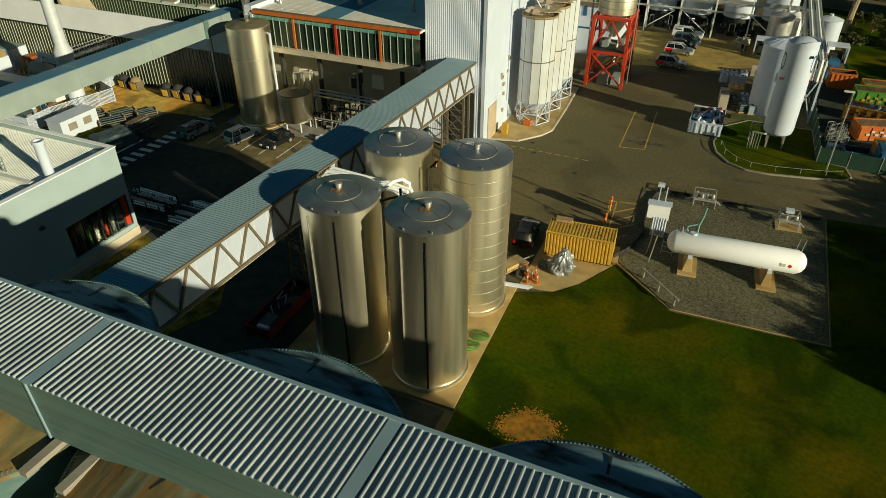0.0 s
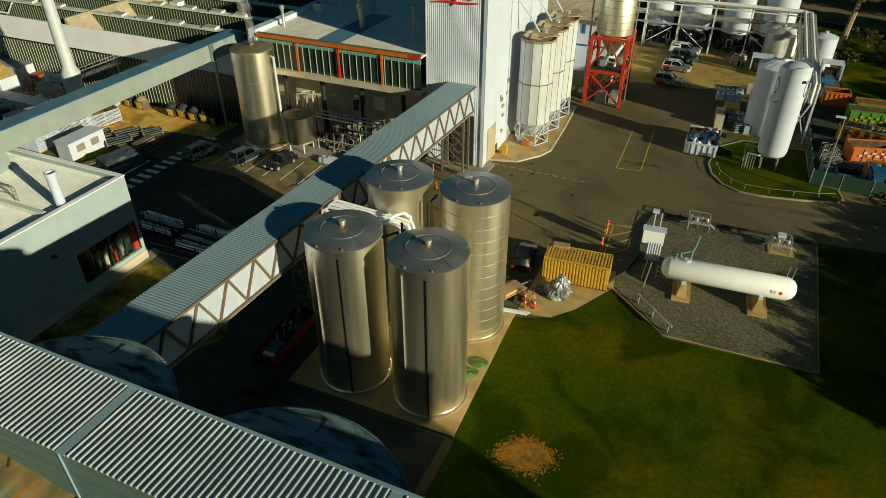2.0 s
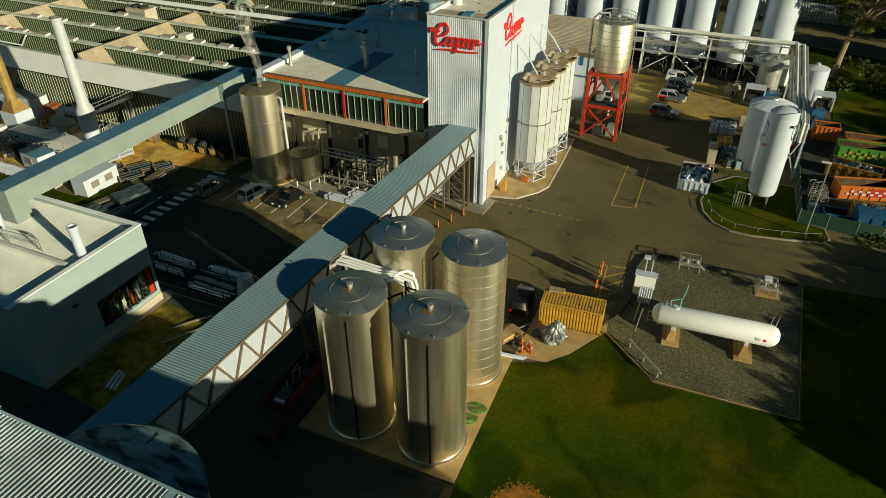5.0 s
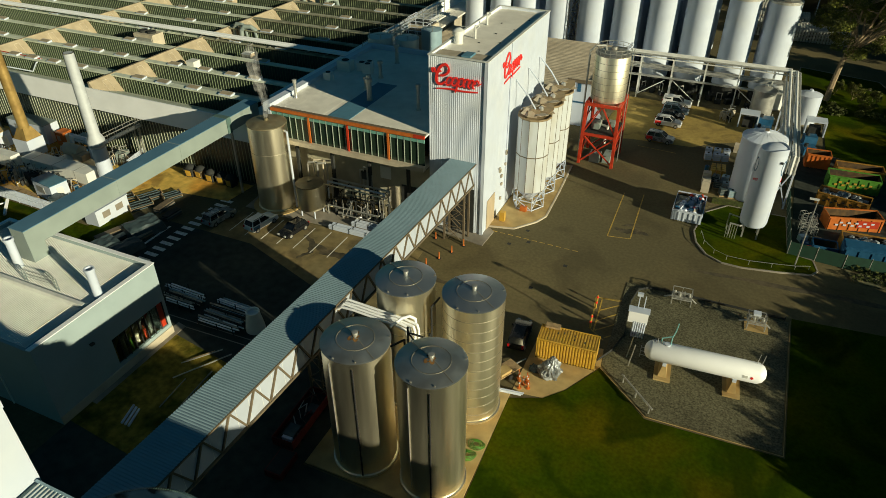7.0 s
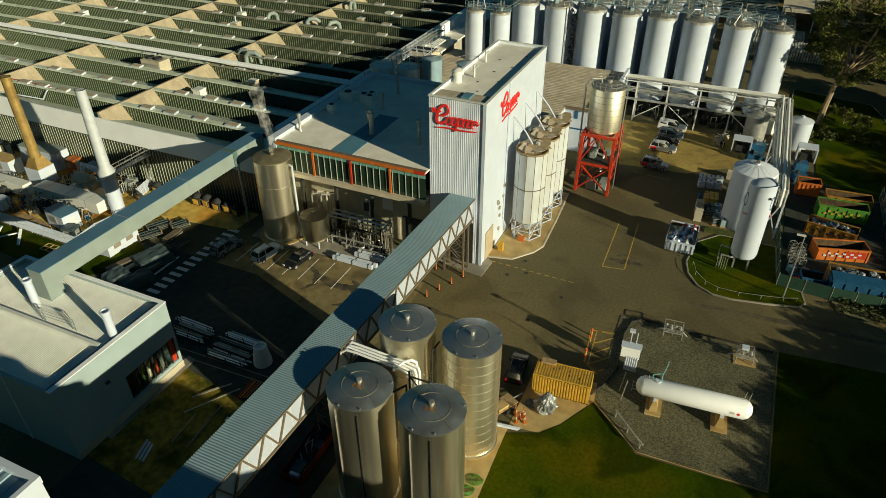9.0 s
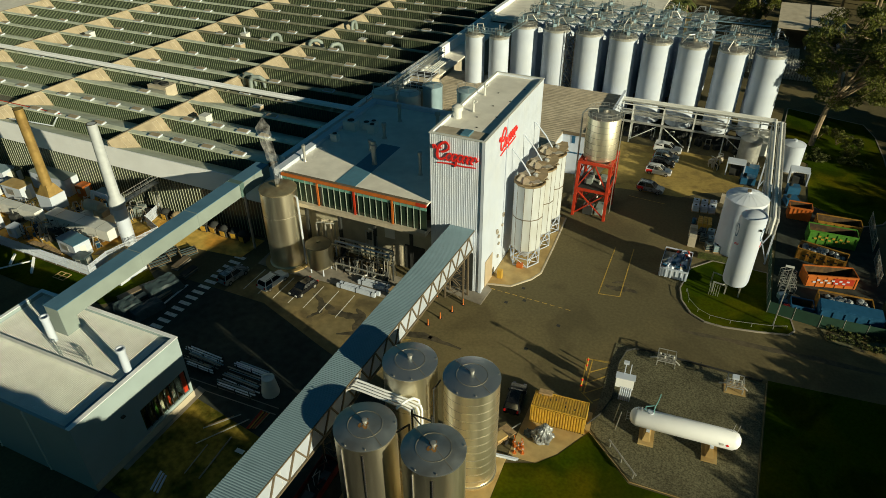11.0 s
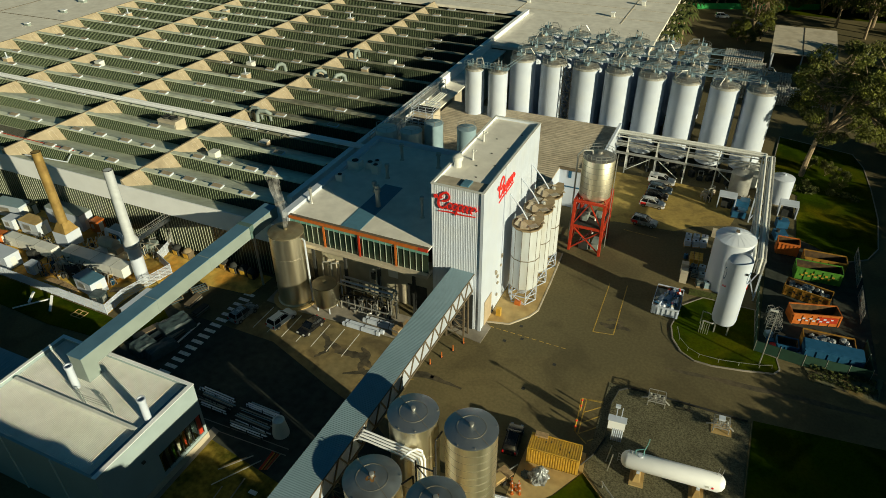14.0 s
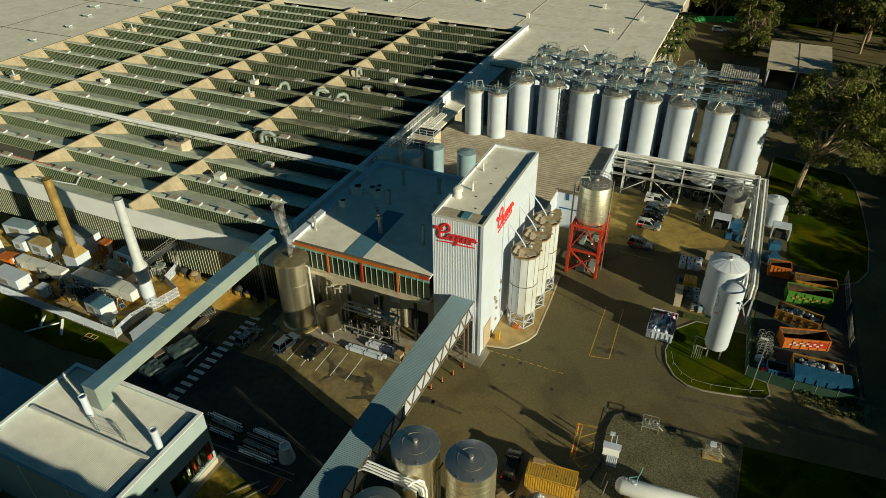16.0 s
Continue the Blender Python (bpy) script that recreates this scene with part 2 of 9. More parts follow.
M_RUSTLID_SUNLIT = surf("sunlit_rust_streaked_lid", (0.161, 0.135, 0.0566), 0.7, vary=0.35, scale=1.4, bump=1.0, bump_scale=1.1, stain=(0.261, 0.113, 0.0174), amount=0.95, stain_scale=0.7, stain2=(0.148, 0.174, 0.122), amount2=0.85, stain2_scale=0.9, stretch=(1.5, 0.55, 1.0))
M_ASPHALT_MARK = surf("dark_marked_asphalt", (0.074, 0.0661, 0.047), 0.8, spec=0.1, vary=0.4, scale=1.2, bump=0.3, bump_scale=18, stain=(0.131, 0.106, 0.0653), amount=0.9, stain_scale=0.5)
M_ASPHALT_PATCH = surf("patched_asphalt", (0.0914, 0.08, 0.0557), 0.85, spec=0.08, vary=0.25, scale=1.5, bump=0.35, bump_scale=18, stain=(0.148, 0.117, 0.0696), amount=0.8, stain_scale=0.2)
M_SKIP_INSIDE = surf("dark_brown_skip_inside", (0.113, 0.0653, 0.0261), 0.8, vary=0.4, scale=1.5, stain=(0.0435, 0.0348, 0.0261), amount=0.8, stain_scale=0.8)
M_FLUE = surf("silver_flue", (0.50, 0.535, 0.57), 0.6, metal=0.1, vary=0.08)
M_BUFF = surf("buff_stack_paint", (0.40, 0.27, 0.09), 0.45, vary=0.12, metal=0.35, stain=(0.25, 0.15, 0.05), amount=0.6, stain_scale=0.5)
M_BARK = surf("pale_bark", (0.313, 0.235, 0.148), 0.85, vary=0.3, scale=3.0, bump=0.6)
M_LEAF = surf("leaves", (0.12, 0.13, 0.014), 0.6, vary=0.6, scale=0.5, each=0.15, stain=(0.045, 0.06, 0.006), amount=0.9, stain_scale=0.35)
M_KEG = surf("keg_metal", (0.539, 0.539, 0.505), 0.4, metal=0.35, vary=0.2)
M_SHRUB = surf("shrub_leaves", (0.0609, 0.074, 0.013), 0.8, vary=0.6, scale=3.0)
M_LINE = surf("worn_white_line", (0.78, 0.78, 0.74), 0.8, vary=0.25, scale=3.0)
M_YLINE = surf("worn_yellow_line", (0.46, 0.31, 0.06), 0.8, vary=0.35, scale=3.0, stain=(0.20, 0.15, 0.06), amount=0.8, stain_scale=0.8)
M_MESHGREEN = surf("dark_green_shade_cloth", (0.0174, 0.0609, 0.0391), 0.85, vary=0.15)
M_GALVPIPE = surf("galvanised_pipe", (0.479, 0.479, 0.452), 0.42, metal=0.6, vary=0.12)
M_CAR_WHITE = surf("white_car_paint", (0.748, 0.757, 0.766), 0.22, vary=0.03)
M_CAR_BLACK = surf("black_car_paint", (0.0104, 0.0113, 0.013), 0.2, vary=0.05)
M_CAR_BLUE = surf("blue_grey_car_paint", (0.087, 0.131, 0.174), 0.25, vary=0.05)
M_CAR_SILVER = surf("silver_car_paint", (0.348, 0.374, 0.392), 0.28, metal=0.5, vary=0.04)
M_LAMP_RED = surf("red_lens", (0.435, 0.0087, 0.0087), 0.2, vary=0.05)
M_LAMP_CLEAR = surf("clear_lens", (0.609, 0.609, 0.609), 0.12, vary=0.05)


def glass_like(name, col, rough=0.06):
    m = bpy.data.materials.new(name)
    m.use_nodes = True
    b = m.node_tree.nodes["Principled BSDF"]
    b.inputs["Base Color"].default_value = (*col, 1)
    b.inputs["Roughness"].default_value = rough
    b.inputs["Specular IOR Level"].default_value = 0.8
    return m


M_SHEET_DARK = surf("dark_glossy_sheet", (0.0783, 0.0783, 0.0653), 0.35, vary=0.2, scale=0.6)
M_SPANDREL = surf("teal_panel", (0.17, 0.38, 0.33), 0.4, vary=0.12)
M_MULLION = surf("grey_green_frame", (0.287, 0.357, 0.304), 0.5)
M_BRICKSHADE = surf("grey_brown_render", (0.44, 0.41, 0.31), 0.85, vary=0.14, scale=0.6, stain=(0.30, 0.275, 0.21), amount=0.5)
M_PANEL = surf("white_bridge_panel", (0.435, 0.487, 0.583), 0.5, vary=0.05, scale=0.5, stain=(0.4, 0.426, 0.461), amount=0.4, stain_scale=0.4)
M_LID_BROWN = surf("brown_stained_lid", (0.235, 0.209, 0.131), 0.55, metal=0.35, vary=0.2, scale=0.9, stain=(0.148, 0.104, 0.0522), amount=0.7, stain_scale=0.5)
M_CLEAR = bpy.data.materials.new("clear_glass")
M_CLEAR.use_nodes = True
M_CLEAR.node_tree.nodes["Principled BSDF"].inputs["Transmission Weight"].default_value = 1.0
M_CLEAR.node_tree.nodes["Principled BSDF"].inputs["Roughness"].default_value = 0.02
M_CLEAR.node_tree.nodes["Principled BSDF"].inputs["Base Color"].default_value = (0.40, 0.46, 0.44, 1)
M_STEAM = bpy.data.materials.new("thin_white_steam")
M_STEAM.use_nodes = True
nt_ = M_STEAM.node_tree
puff = nt_.nodes.new("ShaderNodeTexNoise")
puff.inputs["Scale"].default_value = 0.8
puff.inputs["Detail"].default_value = 5.0
level = nt_.nodes.new("ShaderNodeMapRange")
for k_, v_ in ((1, 0.38), (2, 0.8), (3, 0.0), (4, 0.26)):
    level.inputs[k_].default_value = v_
coord = nt_.nodes.new("ShaderNodeTexCoord")
nt_.links.new(coord.outputs["Object"], puff.inputs["Vector"])
nt_.links.new(puff.outputs[0], level.inputs[0])
nt_.links.new(level.outputs[0], nt_.nodes["Principled BSDF"].inputs["Alpha"])
nt_.nodes["Principled BSDF"].inputs["Base Color"].default_value = (0.96, 0.96, 0.96, 1)
nt_.nodes["Principled BSDF"].inputs["Roughness"].default_value = 1.0
nt_.nodes["Principled BSDF"].inputs["Specular IOR Level"].default_value = 0.0
M_GLASS = glass_like("dark_window_glass", (0.022, 0.040, 0.028))
M_SAWGLASS = glass_like("green_roof_glazing", (0.012, 0.025, 0.015), 0.35)
M_CARGLASS = glass_like("car_glass", (0.008, 0.010, 0.012), 0.04)

# ---- building tools ----


def box(bm, x0, x1, y0, y1, z0, z1):
    v = [bm.verts.new(p) for p in ((x0, y0, z0), (x1, y0, z0), (x1, y1, z0), (x0, y1, z0), (x0, y0, z1), (x1, y0, z1), (x1, y1, z1), (x0, y1, z1))]
    for f in ((3, 2, 1, 0), (4, 5, 6, 7), (0, 1, 5, 4), (1, 2, 6, 5), (2, 3, 7, 6), (3, 0, 4, 7)):
        bm.faces.new([v[i] for i in f])
    return v


def wedge(bm, base, z0, z1, top=None):
    """A prism on the polygon base; top: another polygon of as many corners."""
    top = top or base
    a = [bm.verts.new((x, y, z0)) for x, y in base]
    b = [bm.verts.new((x, y, z1)) for x, y in top]
    n = len(a)
    bm.faces.new(a[::-1])
    bm.faces.new(b)
    for i in range(n):
        bm.faces.new((a[i], a[(i + 1) % n], b[(i + 1) % n], b[i]))


def lathe(bm, prof, n=32, x=0.0, y=0.0, turn=0.0):
    """Rings of (radius, z) about an upright axis."""
    rings = []
    for r, z in prof:
        if r < 1e-4:
            rings.append([bm.verts.new((x, y, z))])
        else:
            rings.append([bm.verts.new((x + r * math.cos(2 * math.pi * i / n + turn), y + r * math.sin(2 * math.pi * i / n + turn), z)) for i in range(n)])
    for a, b in zip(rings, rings[1:]):
        for i in range(n):
            j = (i + 1) % n
            if len(a) == 1 and len(b) > 1:
                bm.faces.new((a[0], b[j], b[i]))
            elif len(b) == 1 and len(a) > 1:
                bm.faces.new((a[i], a[j], b[0]))
            elif len(a) > 1:
                bm.faces.new((a[i], a[j], b[j], b[i]))
    for ring, flip in ((rings[0], True), (rings[-1], False)):
        if len(ring) > 1:
            bm.faces.new(ring[::-1] if flip else ring)


def tube(bm, p, q, r, n=8, r2=None):
    p, q = Vector(p), Vector(q)
    d = (q - p).normalized()
    u = d.orthogonal().normalized()
    w = d.cross(u)
    r2 = r if r2 is None else r2
    a = [bm.verts.new(p + r * (math.cos(2 * math.pi * i / n) * u + math.sin(2 * math.pi * i / n) * w)) for i in range(n)]
    b = [bm.verts.new(q + r2 * (math.cos(2 * math.pi * i / n) * u + math.sin(2 * math.pi * i / n) * w)) for i in range(n)]
    for i in range(n):
        bm.faces.new((a[i], a[(i + 1) % n], b[(i + 1) % n], b[i]))
    bm.faces.new(a[::-1])
    bm.faces.new(b)


def pipe(bm, pts, r, n=8):
    for p, q in zip(pts, pts[1:]):
        tube(bm, p, q, r, n)
    for p in pts[1:-1]:
        bmesh.ops.create_uvsphere(bm, u_segments=n, v_segments=5, radius=r * 1.02, matrix=Matrix.Translation(p))


def beam(bm, p, q, w=0.12, h=None):
    """A square bar from p to q."""
    p, q = Vector(p), Vector(q)
    d = (q - p).normalized()
    up = Vector((0, 0, 1)) if abs(d.z) < 0.95 else Vector((0, 1, 0))
    s = d.cross(up).normalized() * (w / 2)
    t = s.cross(d).normalized() * ((h or w) / 2)
    a = [bm.verts.new(p + i * s + j * t) for i, j in ((-1, -1), (1, -1), (1, 1), (-1, 1))]
    b = [bm.verts.new(q + i * s + j * t) for i, j in ((-1, -1), (1, -1), (1, 1), (-1, 1))]
    for i in range(4):
        bm.faces.new((a[i], a[(i + 1) % 4], b[(i + 1) % 4], b[i]))
    bm.faces.new(a[::-1])
    bm.faces.new(b)


def ribs(bm, org, along, across, up, length, width, pitch, depth, ridge=0.4, thick=0.0):
    """A ribbed sheet: ribs run along `across` and follow one another along `along`. ridge: the rib's share of the pitch."""
    org, along, across, up = Vector(org), Vector(along), Vector(across), Vector(up)
    prof, s = [], 0.0
    n = max(1, round(length / pitch))
    p = length / n
    for i in range(n):
        for f, h in ((0.0, 0), (0.5 - ridge / 2 - 0.08, 0), (0.5 - ridge / 2, 1), (0.5 + ridge / 2, 1), (0.5 + ridge / 2 + 0.08, 0)):
            prof.append(((i + f) * p, h * depth))
    prof.append((length, 0))
    a = [bm.verts.new(org + along * d + up * h) for d, h in prof]
    b = [bm.verts.new(org + along * d + up * h + across * width) for d, h in prof]
    for i in range(len(prof) - 1):
        bm.faces.new((a[i], a[i + 1], b[i + 1], b[i]))


def mesh_of(name, bm, material, smooth=False):
    bmesh.ops.recalc_face_normals(bm, faces=bm.faces)
    me = bpy.data.meshes.new(name)
    bm.to_mesh(me)
    bm.free()
    me.materials.append(material)
    if smooth:
        me.polygons.foreach_set("use_smooth", [True] * len(me.polygons))
        me.set_sharp_from_angle(angle=radians(35))
    return me


def part(name, bm, material, parent, label="", smooth=False):
    ob = new(name, mesh_of(name, bm, material, smooth))
    ob.parent = parent
    return tagged(ob, label)


def thing(name, label, category, at=(0, 0, 0), turn=0.0, group="", kind=""):
    ob = new(name)
    ob.matrix_basis = pose(*at, 0, 0, turn)
    return tagged(ob, label, category, group, kind)


def solid(name, bm, material, label, category, at=(0, 0, 0), turn=0.0, group="", kind="", smooth=False):
    ob = new(name, mesh_of(name, bm, material, smooth))
    ob.matrix_basis = pose(*at, 0, 0, turn)
    return tagged(ob, label, category, group, kind)


def B():
    return bmesh.new()


def boxes(*rows):
    bm = B()
    for r in rows:
        box(bm, *r)
    return bm


def setting(name, bm, material, label, category, smooth=False):
    return solid(name, bm, material, label, category, kind="structure", smooth=smooth)

# ---- ground ----
def flat(pts, z0, z1):
    bm = B()
    wedge(bm, pts, z0, z1)
    return bm


def rect(x0, x1, y0, y1):
    return [(x0, y0), (x1, y0), (x1, y1), (x0, y1)]


setting("ground", flat(rect(-2500, 2500, -2500, 2500), -0.6, -0.04), M_GRASS, "rough green grassland around the works", "ground")
setting("road", flat(rect(-190, 78, -90, 200), -0.3, 0.0), M_ASPHALT, "worn grey asphalt of the works yard", "road")

LAWN = [(13.6, -41), (13.0, -25.6), (16, -24.3), (17.8, -22.3), (20.1, -18.0), (25.4, -22.9), (37.5, -22.4), (37.7, -1.6), (54, 0.1), (140, 6), (140, -90), (13.6, -90)]
setting("lawn_1", flat(LAWN, 0.0, 0.07), M_GRASS, "dark green lawn with worn patches beside the gas tank", "lawn")
ISLAND = [(25.5, 12.7), (26.1, 10.0), (27.6, 7.6), (29.5, 6.5), (31.8, 6.4), (36, 7.2), (39.7, 8.2), (40.4, 9.3), (39.9, 11.6), (37, 12.2), (36.6, 21.5), (29.0, 21.5), (26.2, 18.2)]
setting("lawn_2", flat(ISLAND, 0.0, 0.14), M_GRASS, "small kerbed lawn below the white gas vessels", "lawn")
EAST_LAWN = [(42, 46), (47, 42.6), (50, 41.2), (53, 43.2), (54.9, 47.5), (55.6, 58), (55.2, 70), (54.4, 80), (52.6, 86), (38, 89.5), (36.6, 66), (42, 62)]
setting("lawn_3", flat(EAST_LAWN, 0.0, 0.1), M_GRASS, "green lawn under the gum trees", "lawn")
setting("lawn_4", flat([(-92, -23.5), (-60, -24.5), (-47, -23.4), (-44.6, -20.6), (-44.4, -16), (-47, -14.5), (-49.4, -19.6), (-92, -18.7)], 0.0, 0.09), M_GRASS, "narrow lawn along the white plant fence", "lawn")
GRAVEL = [(19.7, -2.3), (20.1, -17.4), (25.5, -22.4), (37.2, -22.0), (37.4, -2.3)]
setting("gravel_bed", flat(GRAVEL, 0.0, 0.05), M_GRAVEL, "grey gravel bed round the gas tank", "gravel")
bm = B()
rim = [(20.0, -17.8), (25.4, -22.6), (37.35, -22.2), (37.55, -2.1)]
for p, q in zip(rim, rim[1:]):
    beam(bm, (*p, 0.05), (*q, 0.05), 0.05, 0.06)
setting("kerb", bm, M_CONC_TAN, "low concrete edging of the gravel bed", "kerb")
bm = B()
for p, q in zip(ISLAND, ISLAND[1:] + ISLAND[:1]):
    beam(bm, (*p, 0.09), (*q, 0.09), 0.18, 0.18)
setting("kerb", bm, M_CONC, "concrete kerb round the small lawn", "kerb")
setting("silo_pad", flat([(-0.6, -40), (13.4, -39.9), (12.95, -24.6), (-0.6, -24.6)], 0.0, 0.16), M_CONC_TAN, "stained concrete pad under the steel silos", "pad")
setting("container_pad", flat([(12.95, -24.6), (16, -24.2), (17.7, -22.2), (20.1, -17.7), (19.8, -15.0), (12.95, -15.0)], 0.0, 0.03), M_CONC_TAN, "tan paved strip beside the yellow container", "pavement")
bm = flat([(0.1, 2.6), (3.4, 3.4), (5.6, 6.2), (6.4, 8.2), (6.1, 16), (5.6, 24.5), (0.1, 24.5)], 0.0, 0.14)
setting("silo_apron", bm, M_CONC_TAN, "stained concrete apron below the white silos", "pad")
bm = B()
edge_ = [(0.1, 2.6), (3.4, 3.4), (5.6, 6.2), (6.4, 8.2), (6.1, 16), (5.6, 24.5)]
for p, q in zip(edge_, edge_[1:]):
    beam(bm, (*p, 0.09), (*q, 0.09), 0.22, 0.18)
setting("kerb", bm, M_CREAM, "pale concrete kerb of the silo apron", "kerb")
setting("tower_apron", flat([(-7.6, -0.9), (1.0, -2.2), (1.2, 1.6), (0.0, 2.5), (0.0, 0.3), (-7.6, 0.3)], 0.0, 0.12), M_CONC, "pale concrete strip at the tower's foot", "pad")
setting("tank_apron", flat([(-33.2, -6.6), (-27.5, -6.8), (-21.4, -6.4), (-8.0, -6.2), (-8.0, -1.0), (-33.6, -1.0)], 0.0, 0.05), M_CONC, "concrete apron below the brewhouse tanks", "pad")
setting("west_pavement", flat([(-60, -1.2), (-36, -1.2), (-36.5, -6.4), (-46, -7.4), (-49.5, -13), (-53.4, -13), (-53.8, -5.2), (-60, -5.2)], 0.0, 0.05), M_SLAB, "sunlit concrete beside the plant yard", "pavement")
setting("plant_slab", flat([(-100, -18.4), (-53.6, -19.0), (-54, -1.4), (-100, -1.4)], 0.0, 0.06), M_SLAB, "tan concrete slab of the boiler yard", "pavement")
# Floor colour lowered to stand for the yard's shade.
setting("skip_yard", flat([(37.4, 12.3), (43.2, 11.8), (52.6, 13.6), (51.8, 44.5), (37.6, 45)], 0.0, 0.04), M_ASPHALT_SHADED, "worn floor of the skip yard, darkened for its shade", "pavement")
setting("garden_bed", flat([(43.4, 11.2), (44.2, 8.9), (52.2, 8.2), (53.2, 12.9)], 0.0, 0.12), M_RUST, "bark-covered planting bed by the skip yard", "bed")

setting("parking_apron", flat([(6.3, 36), (11.5, 38.5), (22.0, 39.5), (25.0, 42.5), (31, 45.5), (33.5, 58), (6.4, 58)], 0.0, 0.006), M_PARKING, "tan stained asphalt of the parking bays", "pavement")
# Shade-dark asphalt; its north edge follows the silos' cast shadow.
setting("west_yard", flat([(-46, -30.9), (-23.2, -31.0), (-23.2, -58), (12.6, -58), (12.9, -40.2), (-0.7, -40.2), (-0.7, -24.4), (-6.0, -21.0), (-14.5, -18.3), (-26.6, -14.0), (-46, -14.0)], 0.0, 0.006), M_ASPHALT_SHADED, "storage yard asphalt, darkened where the shade lies", "pavement")
# Bright copy of the yard asphalt, cut to the sunlit outline.
setting("brewhouse_apron", flat([(-33.5, -13.95), (-26.6, -13.95), (-14.5, -18.25), (-6.0, -20.95), (-4.6, -17.0), (-5.4, -6.4), (-33.4, -6.9)], 0.0, 0.006), M_ASPHALT_SUNLIT, "brown stained asphalt by the brewhouse, brightened where the sun falls", "pavement")

# markings
def strip(name, p, q, w, mat, label, z=0.010):
    bm = B()
    beam(bm, (*p, z), (*q, z), w, 0.006)
    return solid(name, bm, mat, label, "road marking", kind="structure")


for i in range(15):
    y = -25.4 + i * 1.33
    bm = boxes((-37.6, -35.7, y, y + 0.62, 0.0, 0.013))
    solid("zebra_bar", bm, M_LINE, "worn white bar of the zebra crossing", "road marking", group="zebra crossing", kind="structure")
strip("yard_line", (-39.2, -22.5), (-39.2, -15.0), 0.35, M_LINE, "long worn white line beside the crossing")
for i in range(7):
    x = -31.2 + i * 2.55
    strip("bay_line", (x, -12.6), (x - 0.05, -7.4), 0.12, M_LINE, "thin white parking bay line")
for p, q in (((15.2, 6.9), (14.9, 19.4)), ((18.1, 7.4), (17.6, 20.0)), ((15.2, 6.9), (18.1, 7.4)), ((0.3, 5.2), (0.4, 3.0)), ((-11.2, -15.9), (-4.6, -12.4))):
    strip("bay_outline", p, q, 0.15, M_YLINE, "worn yellow loading bay line")
for i in range(11):
    strip("dash", (0.9 + i * 1.1, 1.9 - i * 0.02), (1.6 + i * 1.1, 1.88 - i * 0.02), 0.13, M_YLINE, "worn yellow dashed line")
for i in range(6):
    strip("bay_outline", (13.6, 36.4 + i * 3.4), (19.8, 36.0 + i * 3.4), 0.12, M_YLINE, "worn yellow parking bay line")
for p, q in (((17.7, -6.5), (20.5, -6.2)), ((17.7, -6.5), (18.1, -12.6)), ((17.9, -8.8), (20.4, -6.4)), ((18.0, -10.7), (20.5, -8.0)), ((18.2, -12.4), (20.6, -9.9)), ((19.4, -13.2), (20.7, -11.8)), ((17.0, -6.6), (17.7, -12.3)), ((17.0, -6.6), (20.6, -5.9)), ((17.8, -12.4), (19.4, -13.6))):
    strip("hatch_line", p, q, 0.16, M_YLINE, "yellow hatching on the asphalt")
for x, y in ((4.0, -0.2), (6.2, 1.2), (9.5, -8), (-2.5, -11), (12.0, -2.0), (5.2, 3.8)):
    solid("drain_cover", boxes((x - 0.24, x + 0.24, y - 0.24, y + 0.24, 0.0, 0.012)), M_DARK, "dark square drain cover in the asphalt", "drain", kind="structure")
def tufts(seed, count, cx, cy, sx, sy, z, mat, label, size):
    """Loose grass blades thinning out from a worn middle."""
    rr = np.random.default_rng(seed)
    c = rr.normal(size=(count, 2)) * np.array([sx, sy])
    c[:, 0] += 0.35 * np.sin(1.7 * c[:, 1]) * sx
    a = rr.uniform(0, 2 * np.pi, count)
    s_ = size * rr.uniform(0.5, 1.4, count)
    vs, fs = [], []
    for (x, y), t, r_ in zip(c.tolist(), a.tolist(), s_.tolist()):
        o = len(vs)
        dx, dy = math.cos(t) * r_, math.sin(t) * r_
        vs += [(cx + x - dy * 0.5, cy + y + dx * 0.5, z), (cx + x + dy * 0.5, cy + y - dx * 0.5, z), (cx + x + dx * 1.3, cy + y + dy * 1.3, z + 0.02)]
        fs.append((o, o + 1, o + 2))
    me = bpy.data.meshes.new("dry_grass")
    me.from_pydata(vs, [], fs)
    me.materials.append(mat)
    return tagged(new("dry_grass", me), label, "grass patch", kind="stuff")


tufts(14, 8000, 18.6, -39.3, 0.72, 0.56, 0.074, M_DRY, "orange-brown patch of dead grass on the lawn", 0.1)


# oil stains, patches and tyre marks on the asphalt
def ribbon(path, w0, seed, z1=0.004):
    """A flat uneven band along a line of points on the ground."""
    rr = random.Random(seed)
    pts = []
    for (xa, ya), (xb, yb) in zip(path, path[1:]):
        for q in range(6):
            pts.append((xa + (xb - xa) * q / 6, ya + (yb - ya) * q / 6))
    pts.append(path[-1])
    bm = B()
    rows = []
    for q, (x, y) in enumerate(pts):
        x0, y0 = pts[max(q - 1, 0)]
        x2, y2 = pts[min(q + 1, len(pts) - 1)]
        n = Vector((y0 - y2, x2 - x0, 0)).normalized()
        f = math.sin(math.pi * (q + 0.4) / len(pts)) ** 0.5
        a, b = w0 * f * rr.uniform(0.6, 1.3), w0 * f * rr.uniform(0.6, 1.3)
        c = Vector((x, y, z1))
        rows.append((bm.verts.new(c + n * a), bm.verts.new(c - n * b)))
    for (a, b), (c, d) in zip(rows, rows[1:]):
        bm.faces.new((a, b, d, c))
    return bm


